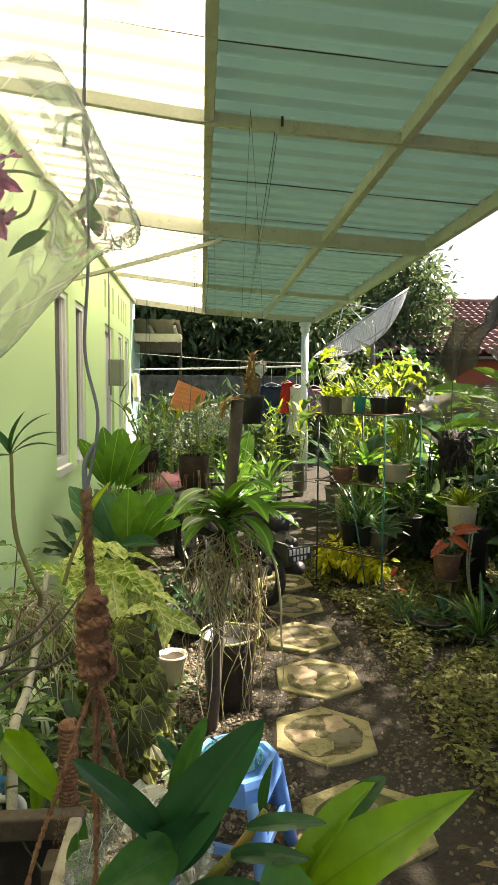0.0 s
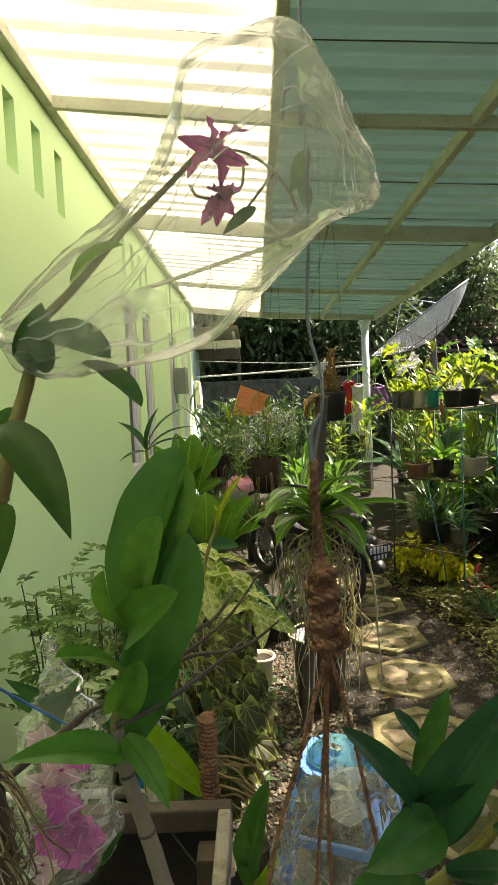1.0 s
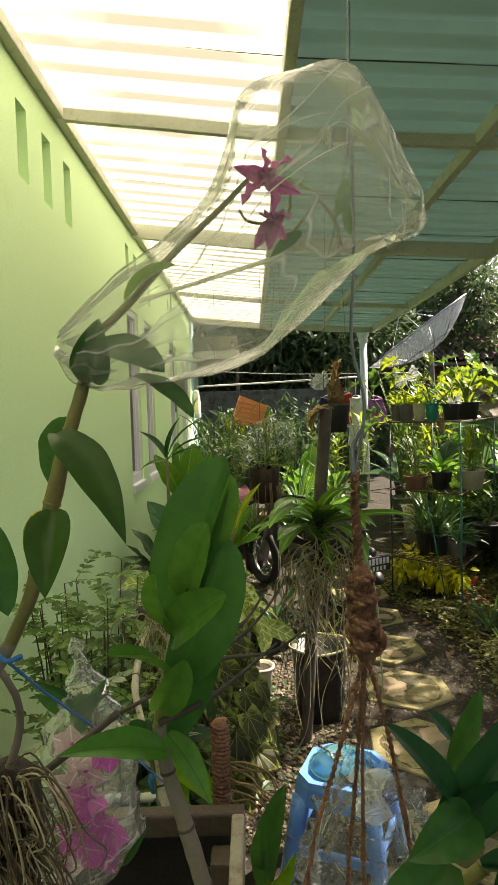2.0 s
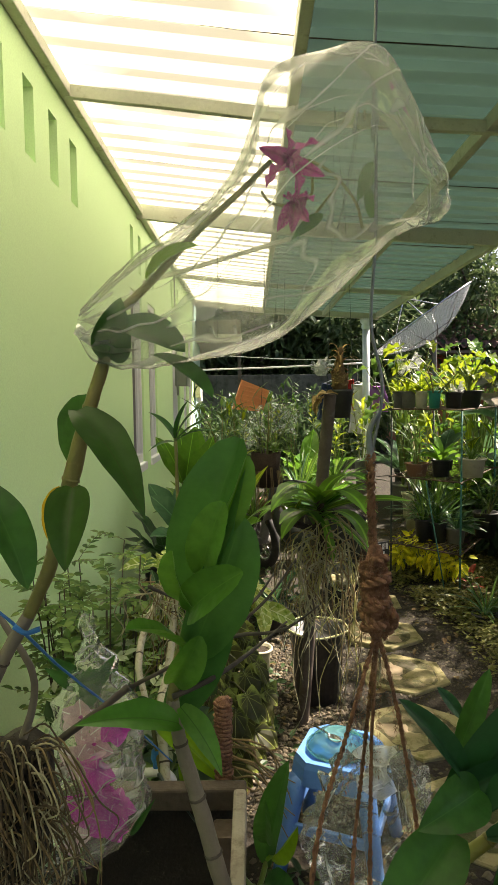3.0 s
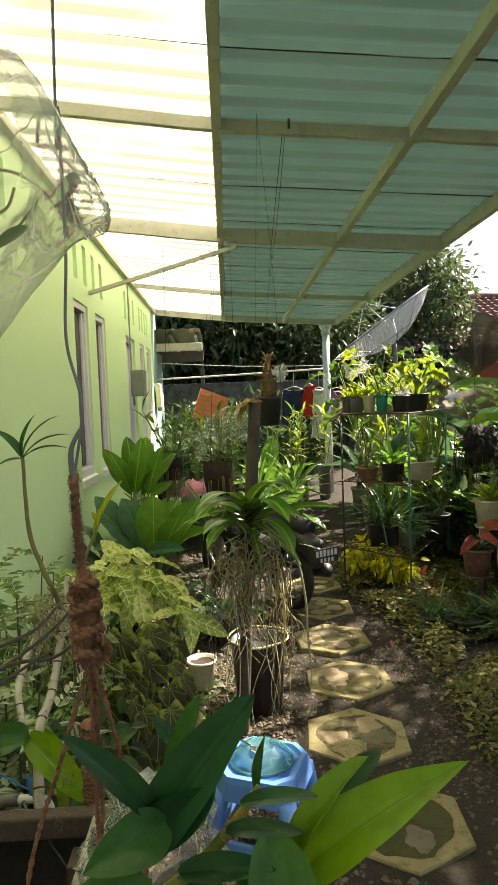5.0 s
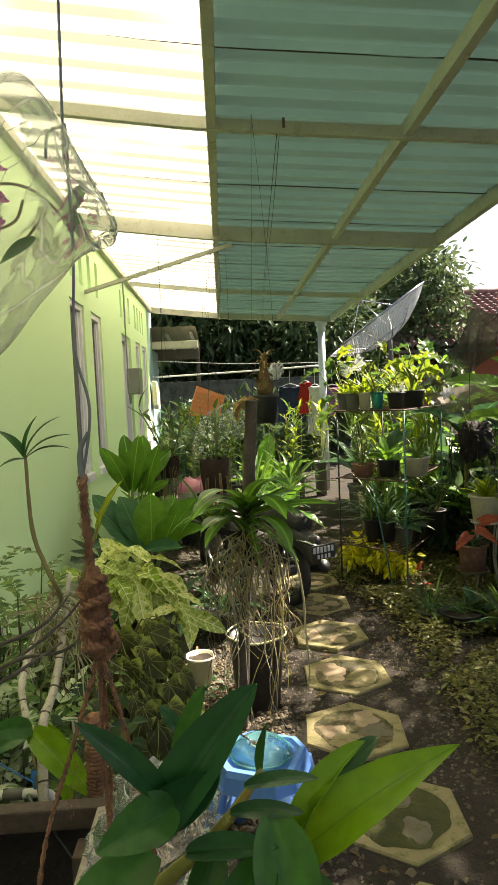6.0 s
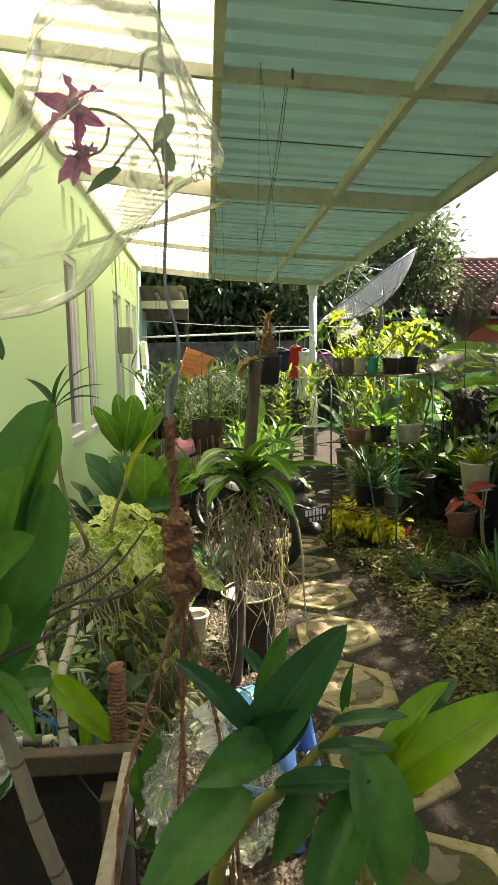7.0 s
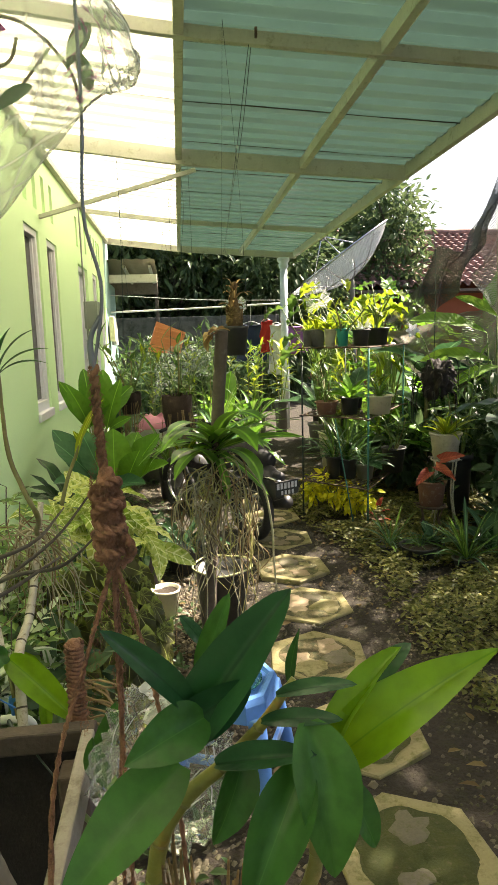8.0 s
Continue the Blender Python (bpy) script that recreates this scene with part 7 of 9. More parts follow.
D_FLAT = leaf_mesh("oblong", L_DENDRO, 0.45, 0.55, 0.03, 14, 8)
D_ARCH = leaf_mesh("taper", L_DARKORCHID, 0.7, 0.35, 0.04, 14, 6)
D_CUP = leaf_mesh("ovate", L_DENDRO, 0.7, 0.6, 0.04, 14, 6)
D_OLD = leaf_mesh("ovate", L_DARKORCHID, 0.6, 0.55, 0.0, 12, 6)
D_BLUE = leaf_mesh("oblong", L_BLUEISH, 0.5, 0.35, 0.0, 16, 6)
D_SUN = leaf_mesh("oblong", L_BRIGHTORCHID, 0.75, 0.7, 0.04, 16, 8)
D_SUNTAPER = leaf_mesh("taper", L_BRIGHTORCHID, 0.75, 0.55, 0.05, 18, 8)
D_DARK = leaf_mesh("oblong", L_BLUEISH, 0.35, 0.75, 0.03, 16, 8)
D_BROADLOW = leaf_mesh("taper", L_DENDRO, 0.6, 0.4, 0.04, 16, 8)
M_YSTEM = surface("yellowish_stem", (0.24, 0.21, 0.05), (0.17, 0.19, 0.04), 0.5, 120, 20, 0.3, stain=(0.30, 0.17, 0.03), stain_at=(0.55, 0.75))
# Shaded and lit copies of the upright leaf, the light put into the colour.
L_SHADEUP = leaf_mat("shaded_upright_leaf", (0.032, 0.14, 0.028), (0.055, 0.185, 0.038), vein=(0.05, 0.17, 0.035), rough=0.36, trans=0.3, midrib=0.006)
L_LITUP = leaf_mat("lit_upright_leaf", (0.055, 0.185, 0.026), (0.085, 0.235, 0.036), vein=(0.075, 0.21, 0.03), rough=0.4, trans=0.4, midrib=0.006)
L_YELLOWING = leaf_mat("yellowing_orchid_leaf", (0.55, 0.38, 0.02), (0.62, 0.46, 0.04), rough=0.4, trans=0.4, midrib=0.006)
D_YELLOW = leaf_mesh("ovate", L_YELLOWING, 0.5, 0.5, 0.03, 12, 6)
D_LANCE = leaf_mesh("lance", L_DENDRO, 0.6, 0.3, 0.0, 12, 4)


U_FLAT = leaf_mesh("round", L_LITUP, 0.45, 0.6, 0.03, 14, 8)
U_ROUND = leaf_mesh("round", L_SHADEUP, 0.35, 0.7, 0.04, 16, 8)
U_CUP = leaf_mesh("round", L_LITUP, 0.8, 0.8, 0.05, 14, 6)
U_ARCH = leaf_mesh("taper", L_UPRIGHT, 0.7, 0.35, 0.04, 14, 6)


def knuckled(pts, radii, gap, parent, name="stem", material=None, bands=None, seg=10):
    """A cane with swollen joints and dark bands at them."""
    line = smooth_line(pts, 10)
    part(name, tube(pts, radii, seg, 10, rough=0.12), material or M_STEM, parent)
    run, last = 0.0, line[0]
    n = len(line)
    for i, q in enumerate(line[1:-1], 1):
        run += (q - last).length
        last = q
        if run > gap:
            run = 0.0
            d = (line[i + 1] - line[i - 1]).normalized()
            f = i / (n - 1) * (len(radii) - 1)
            k = min(int(f), len(radii) - 2)
            r = radii[k] + (radii[k + 1] - radii[k]) * (f - k)
            part("joint", tube([q - d * r * 0.18, q + d * r * 0.18], r * 1.1, seg, 2), bands or M_BARK, parent)


def bagged_orchid():
    o = thing("bagged_orchid", (0, 0, 0), "orchid with purple flowers tied into a clear plastic bag", "orchid")
    face = Vector((0.1, -1, 0.25))
    knuckled([(-0.276, 0.650, 1.285), (-0.259, 0.650, 1.321), (-0.249, 0.650, 1.357), (-0.237, 0.650, 1.400), (-0.227, 0.650, 1.435), (-0.213, 0.650, 1.476), (-0.202, 0.650, 1.516)], [0.0052, 0.0055, 0.0062, 0.0064, 0.0056, 0.0048, 0.004], 0.055, o, bands=M_STEM)
    knuckled([(-0.36, 0.72, 0.90), (-0.345, 0.71, 1.05), (-0.325, 0.68, 1.19), (-0.300, 0.650, 1.244), (-0.276, 0.650, 1.285)], [0.006, 0.0058, 0.0056, 0.0054, 0.0052], 0.06, o, "old_stem", M_GREYCANE)
    span_leaf(o, D_ARCH, (-0.230, 0.640, 1.445), (-0.174, 0.600, 1.369), 0.0175, face + Vector((0.7, 0, 0.5)))
    span_leaf(o, D_CUP, (-0.223, 0.660, 1.454), (-0.247, 0.680, 1.397), 0.016, (-0.6, -0.7, 0.2))
    span_leaf(o, D_OLD, (-0.235, 0.640, 1.387), (-0.231, 0.600, 1.333), 0.016, face)
    span_leaf(o, D_YELLOW, (-0.248, 0.655, 1.385), (-0.259, 0.650, 1.345), 0.009, (-0.8, -0.7, 0.2))
    span_leaf(o, D_FLAT, (-0.204, 0.650, 1.510), (-0.146, 0.620, 1.486), 0.017, (0.2, -0.7, 0.8))
    span_leaf(o, D_FLAT, (-0.174, 0.650, 1.486), (-0.127, 0.620, 1.453), 0.012, (0.5, -0.5, 0.8))
    span_leaf(o, D_CUP, (-0.205, 0.650, 1.483), (-0.193, 0.630, 1.527), 0.015, face)
    span_leaf(o, D_SUN, (-0.177, 0.650, 1.542), (-0.137, 0.640, 1.565), 0.009, (0.4, -0.6, 0.8))
    span_leaf(o, D_FLAT, (-0.303, 0.640, 1.390), (-0.265, 0.620, 1.315), 0.017, (0.8, -0.6, 0.3))
    part("flower_stem", tube([(-0.202, 0.650, 1.516), (-0.175, 0.650, 1.540), (-0.141, 0.650, 1.575), (-0.106, 0.650, 1.606), (-0.083, 0.650, 1.628)], [0.0034, 0.003, 0.0024, 0.0018], 6), M_STEM, o)
    part("flower_stem", tube([(-0.083, 0.650, 1.628), (-0.056, 0.650, 1.628), (-0.036, 0.650, 1.617), (-0.020, 0.650, 1.597), (-0.015, 0.650, 1.578)], 0.0012, 5), M_STEM, o)
    part("flower_stem", tube([(-0.090, 0.650, 1.606), (-0.084, 0.640, 1.595), (-0.070, 0.640, 1.593), (-0.055, 0.640, 1.599), (-0.052, 0.650, 1.616)], 0.0012, 5), M_STEM, o)
    part("flower_stem", tube([(-0.032, 0.650, 1.611), (-0.043, 0.650, 1.598), (-0.058, 0.650, 1.580)], 0.0011, 5), M_STEM, o)
    span_leaf(o, D_LANCE, (-0.045, 0.650, 1.589), (-0.069, 0.640, 1.568), 0.0048, face, "bract")
    span_leaf(o, D_LANCE, (-0.007, 0.650, 1.626), (-0.021, 0.640, 1.594), 0.006, face, "bract")
    span_leaf(o, D_LANCE, (-0.008, 0.650, 1.586), (-0.015, 0.640, 1.609), 0.005, face, "bract")
    petal = leaf_mesh("petal", L_FLOWER, 1.1, 0.35, 0.35, 14, 6, 0.5)
    petal2 = leaf_mesh("petal", L_FLOWER, 0.5, 0.35, 0.35, 14, 6, -0.6)
    lip = leaf_mesh("ovate", L_FLOWER, 1.6, 0.9, 0.3, 10, 6)
    for name, c, tips in (("flower", (-0.072, 0.630, 1.620), ((-0.074, 0.610, 1.632), (-0.052, 0.610, 1.622), (-0.052, 0.610, 1.605), (-0.068, 0.610, 1.594), (-0.085, 0.610, 1.599), (-0.089, 0.610, 1.621))),
                          ("flower", (-0.067, 0.630, 1.591), ((-0.078, 0.610, 1.570), (-0.070, 0.610, 1.569), (-0.060, 0.610, 1.575), (-0.058, 0.610, 1.586), (-0.073, 0.610, 1.589)))):
        f = part(name, lathe([(0, -0.004), (0.0035, -0.003), (0.004, 0.001), (0, 0.004)], 8, at=c), L_FLOWER, o, "deep purple orchid flower")
        for k, tp in enumerate(tips):
                        span_leaf(f, petal if k % 2 else petal2, c, Vector(c) + (Vector(tp) - Vector(c)) * 1.22, 0.0062, face + Vector((0.3 * math.cos(k * 2.1), 0, 0.4 * math.sin(k * 2.1))), "petal")
        span_leaf(f, lip, c, Vector(c) + Vector((0.004, -0.018, -0.010)), 0.007, (0, -0.4, 1), "lip")
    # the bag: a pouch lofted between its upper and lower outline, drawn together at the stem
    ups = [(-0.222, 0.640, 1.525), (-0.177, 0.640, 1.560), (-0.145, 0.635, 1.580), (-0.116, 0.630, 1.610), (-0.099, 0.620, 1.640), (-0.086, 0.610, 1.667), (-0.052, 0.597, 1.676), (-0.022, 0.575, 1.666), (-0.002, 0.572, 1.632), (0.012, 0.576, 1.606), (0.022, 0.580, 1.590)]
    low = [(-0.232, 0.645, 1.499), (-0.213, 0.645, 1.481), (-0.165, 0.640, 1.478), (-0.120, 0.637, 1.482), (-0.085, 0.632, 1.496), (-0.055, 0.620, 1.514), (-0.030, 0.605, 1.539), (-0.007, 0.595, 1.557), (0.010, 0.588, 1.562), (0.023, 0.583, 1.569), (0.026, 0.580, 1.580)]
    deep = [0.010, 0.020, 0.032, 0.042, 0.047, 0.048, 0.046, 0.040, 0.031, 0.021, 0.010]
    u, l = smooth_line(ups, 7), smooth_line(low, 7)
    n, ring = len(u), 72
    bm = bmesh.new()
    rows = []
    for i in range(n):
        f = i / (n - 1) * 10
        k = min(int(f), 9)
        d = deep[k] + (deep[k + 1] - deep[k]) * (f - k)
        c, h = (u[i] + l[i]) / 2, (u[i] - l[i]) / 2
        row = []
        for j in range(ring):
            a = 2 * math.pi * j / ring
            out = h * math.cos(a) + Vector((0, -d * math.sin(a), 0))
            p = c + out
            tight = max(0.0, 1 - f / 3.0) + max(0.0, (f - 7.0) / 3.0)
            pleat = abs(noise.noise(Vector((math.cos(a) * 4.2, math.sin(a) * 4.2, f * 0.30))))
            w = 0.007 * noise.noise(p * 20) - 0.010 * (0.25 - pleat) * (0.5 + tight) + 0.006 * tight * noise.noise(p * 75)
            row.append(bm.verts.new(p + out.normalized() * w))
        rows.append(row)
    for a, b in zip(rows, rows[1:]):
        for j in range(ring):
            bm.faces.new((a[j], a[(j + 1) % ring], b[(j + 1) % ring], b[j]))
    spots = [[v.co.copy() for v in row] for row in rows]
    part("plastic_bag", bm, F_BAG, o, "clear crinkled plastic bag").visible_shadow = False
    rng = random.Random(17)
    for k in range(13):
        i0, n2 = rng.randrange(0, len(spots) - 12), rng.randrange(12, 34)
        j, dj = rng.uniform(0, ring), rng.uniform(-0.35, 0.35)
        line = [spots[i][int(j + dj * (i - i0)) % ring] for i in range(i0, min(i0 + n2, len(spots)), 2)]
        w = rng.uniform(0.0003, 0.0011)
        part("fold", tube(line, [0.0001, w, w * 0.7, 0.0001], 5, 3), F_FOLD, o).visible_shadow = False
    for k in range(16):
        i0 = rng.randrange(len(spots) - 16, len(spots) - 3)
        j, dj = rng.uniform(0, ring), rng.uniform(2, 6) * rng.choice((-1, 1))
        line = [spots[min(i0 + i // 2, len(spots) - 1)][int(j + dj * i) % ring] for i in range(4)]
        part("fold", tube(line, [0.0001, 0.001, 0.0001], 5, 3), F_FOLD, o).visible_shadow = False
    knot = bmesh.new()
    lathe([(0.004, -0.012), (0.014, -0.008), (0.010, 0.0), (0.017, 0.006), (0.008, 0.014)], 18, knot, (-0.207, 0.650, 1.504))
    roughen(knot, 0.008, 90)
    part("bag_neck", knot, F_BAG, o)


bagged_orchid()




def upright_orchid():
    o = thing("potted_orchid", (0, 0, 0), "upright orchid with broad glossy green leaves on the bench", "orchid")
    knuckled([(-0.165, 0.650, 1.215), (-0.157, 0.650, 1.257), (-0.145, 0.650, 1.302), (-0.139, 0.650, 1.342)], [0.0050, 0.0042, 0.0038, 0.003], 0.04, o, bands=M_STEM)
    knuckled([(-0.095, 0.67, 0.93), (-0.127, 0.650, 1.060), (-0.148, 0.650, 1.141), (-0.159, 0.650, 1.180), (-0.165, 0.650, 1.217)], [0.0072, 0.0070, 0.0064, 0.0056, 0.0050], 0.045, o, "sheath", M_GREYCANE)
    f = Vector((0, -1, 0.2))
    span_leaf(o, U_ROUND, (-0.150, 0.668, 1.290), (-0.109, 0.672, 1.421), 0.0270, (-0.40, -0.90, 0.2))
    span_leaf(o, U_FLAT, (-0.134, 0.652, 1.340), (-0.103, 0.650, 1.409), 0.0120, (0.75, -0.65, 0.1))
    span_leaf(o, U_CUP, (-0.138, 0.635, 1.322), (-0.121, 0.628, 1.377), 0.0140, (-0.25, -0.9, 0.3))
    span_leaf(o, U_ROUND, (-0.150, 0.658, 1.250), (-0.108, 0.655, 1.360), 0.0250, (0.40, -0.90, 0.15))
    span_leaf(o, U_CUP, (-0.146, 0.635, 1.300), (-0.158, 0.615, 1.344), 0.0110, (-0.6, -0.75, 0.3))
    span_leaf(o, U_CUP, (-0.148, 0.632, 1.292), (-0.107, 0.598, 1.333), 0.0150, (0.2, -0.8, 0.6))
    span_leaf(o, U_FLAT, (-0.155, 0.640, 1.262), (-0.189, 0.600, 1.292), 0.0110, (-0.3, -0.5, 0.85))
    span_leaf(o, U_ROUND, (-0.168, 0.662, 1.196), (-0.124, 0.682, 1.284), 0.0190, (0.25, -0.95, 0.1))
    span_leaf(o, U_CUP, (-0.163, 0.645, 1.232), (-0.140, 0.630, 1.275), 0.0130, (0.3, -0.9, 0.3))
    span_leaf(o, U_ARCH, (-0.158, 0.635, 1.204), (-0.226, 0.590, 1.227), 0.0140, (-0.1, -0.55, 0.85))
    span_leaf(o, U_ARCH, (-0.158, 0.645, 1.212), (-0.125, 0.630, 1.164), 0.0110, (0.6, -0.6, 0.5))
    part("side_twig", tube([(-0.163, 0.640, 1.223), (-0.132, 0.660, 1.229), (-0.103, 0.700, 1.233), (-0.069, 0.740, 1.245)], [0.0025, 0.0022, 0.0018, 0.001], 5), M_BARK, o)
    blk = lathe([(0, 0.83), (0.03, 0.832), (0.034, 0.88), (0.026, 0.92), (0, 0.935)], 16, at=(-0.11, 0.68, 0))
    part("mount", roughen(blk, 0.012, 45), M_BLACKFIBRE, o, "small black fibre mount")
    rng = random.Random(41)
    for k in range(16):
        a = rng.uniform(0, 6.28)
        d = Vector((math.cos(a), math.sin(a), 0))
        c = Vector((-0.11, 0.68, 0.0))
        part("root", tube([c + d * 0.02 + Vector((0, 0, 0.91)), c + d * 0.045 + Vector((0, 0, 0.90 + rng.uniform(-0.02, 0.02))), c + d * rng.uniform(0.05, 0.08) + Vector((0, 0, 0.845))], [0.0018, 0.0016, 0.001], 4, 4), M_BROWNROOT, o)


upright_orchid()


def twisted(name, pts, radius, pitch, parent, material=None):
    """A rope of two yarns laid round each other."""
    line = smooth_line(pts, 16)
    run, yarns, side = 0.0, ([], []), None
    for i, q in enumerate(line):
        d = (line[min(i + 1, len(line) - 1)] - line[max(i - 1, 0)]).normalized()
        side = d.orthogonal().normalized() if side is None else (side - d * side.dot(d)).normalized()
        run += (q - line[i - 1]).length if i else 0.0
        turn = (side * math.cos(run * 6.283 / pitch) + d.cross(side) * math.sin(run * 6.283 / pitch)) * radius * 0.5
        yarns[0].append(q + turn)
        yarns[1].append(q - turn)
    bm = bmesh.new()
    for y in yarns:
        tube(y, radius * 0.62, 7, 1, bm, 0.55)
    return part(name, bm, material or M_COIR, parent)


def hanging_rope():
    r = thing("rope_hanger", (0, 0, 0), "furry brown coir rope hanger on a grey wire", "plant hanger")
    part("wire", tube([(0.02, 0.62, 2.72), (-0.011, 0.620, 1.723), (-0.011, 0.620, 1.655), (-0.011, 0.620, 1.567), (-0.014, 0.620, 1.504), (-0.006, 0.620, 1.459), (-0.014, 0.620, 1.409)], 0.0012, 6, 8), M_WIRE, r)
    part("hook", tube([(-0.026, 0.620, 1.635), (-0.023, 0.620, 1.652), (-0.012, 0.620, 1.655), (-0.010, 0.620, 1.641)], 0.0013, 6, 8), M_WIRE, r)
    part("wire_wrap", tube([(-0.008, 0.620, 1.443), (-0.015, 0.620, 1.428), (-0.014, 0.620, 1.405)], [0.0016, 0.0020, 0.0026], 6, 6), M_WIRE, r)
    twisted("cord", [(-0.014, 0.620, 1.412), (-0.014, 0.620, 1.390), (-0.013, 0.620, 1.366), (-0.012, 0.620, 1.331)], 0.0030, 0.014, r)
    k = (-0.011, 0.620, 1.313)
    knot = lathe([(0, 0.034), (0.004, 0.032), (0.006, 0.024), (0.0075, 0.017), (0.0065, 0.010), (0.008, 0.003), (0.007, -0.006), (0.008, -0.014), (0.006, -0.022), (0.007, -0.030), (0.004, -0.038), (0, -0.041)], 24, at=k)
    for v in knot.verts:
        v.co += noise.noise_vector(v.co * 160) * 0.0022 + noise.noise_vector(v.co * 50) * 0.002
    part("knot", knot, M_COIR, r)
    rng = random.Random(19)
    for z, rad, tilt in ((0.020, 0.0075, 0.5), (0.013, 0.0088, -0.35), (0.004, 0.0092, 0.55), (-0.004, 0.0090, -0.5), (-0.012, 0.0098, 0.25), (-0.020, 0.0086, -0.6), (-0.027, 0.0080, 0.4)):
        a0 = rng.uniform(0, 6.28)
        twisted("wrap", [(k[0] + rad * math.cos(a0 + q * 0.7), k[1] + rad * math.sin(a0 + q * 0.7), k[2] + z + tilt * rad * math.cos(a0 + q * 0.7 + 1)) for q in range(9)], 0.0030, 0.012, r)
    b = Vector(k) + Vector((0.002, 0, -0.030))
    twisted("loop", [Vector(k) + Vector(q) for q in ((0.006, -0.006, -0.010), (0.013, -0.004, -0.018), (0.014, 0.0, -0.028), (0.006, 0.0, -0.036))], 0.0030, 0.012, r)
    for e, m in (((-0.057, 0.600, 1.126), (-0.030, 0.610, 1.218)), ((-0.012, 0.630, 1.101), (-0.012, 0.625, 1.196)), ((0.025, 0.620, 1.099), (0.008, 0.620, 1.211)), ((-0.020, 0.660, 1.077), (-0.013, 0.650, 1.173))):
        e = Vector(e)
        end = e + (e - Vector(m)) * 0.45
        end.z = 0.965
        twisted("strand", [b, m, e, end], 0.0020, 0.011, r)
    fuzz = bmesh.new()
    rng = random.Random(5)
    spine = smooth_line([(-0.014, 0.620, 1.412), (-0.014, 0.620, 1.390), (-0.013, 0.620, 1.366), (-0.012, 0.620, 1.331), k, b], 10)
    for i in range(5200):
        if i % 4:
            q = rng.choice(spine[-22:] if i % 4 > 1 else spine)
            w = 0.0085 if (q - Vector(k)).length < 0.035 else 0.0026
        else:
            q, w = b.lerp(b + Vector(rng.choice(((-0.027, -0.012, -0.12), (0.0, 0.006, -0.12), (0.026, 0, -0.12), (-0.006, 0.02, -0.12)))), rng.random()), 0.0024
        d = Vector((rng.gauss(0, 0.6), rng.gauss(0, 0.6), rng.gauss(0, 1.2))).normalized()
        q = q + Vector((d.x, d.y, 0)).normalized() * w + Vector((0, 0, rng.uniform(-0.004, 0.004)))
        tube([q, q + d * rng.uniform(0.0008, 0.002), q + d * rng.uniform(0.0012, 0.0036) + Vector((0, 0, -0.0015))], [0.00016, 0.00013, 0.00006], 3, 1, fuzz)
    tagged(part("fibre", fuzz, M_COIR, r), kind="stuff")


hanging_rope()


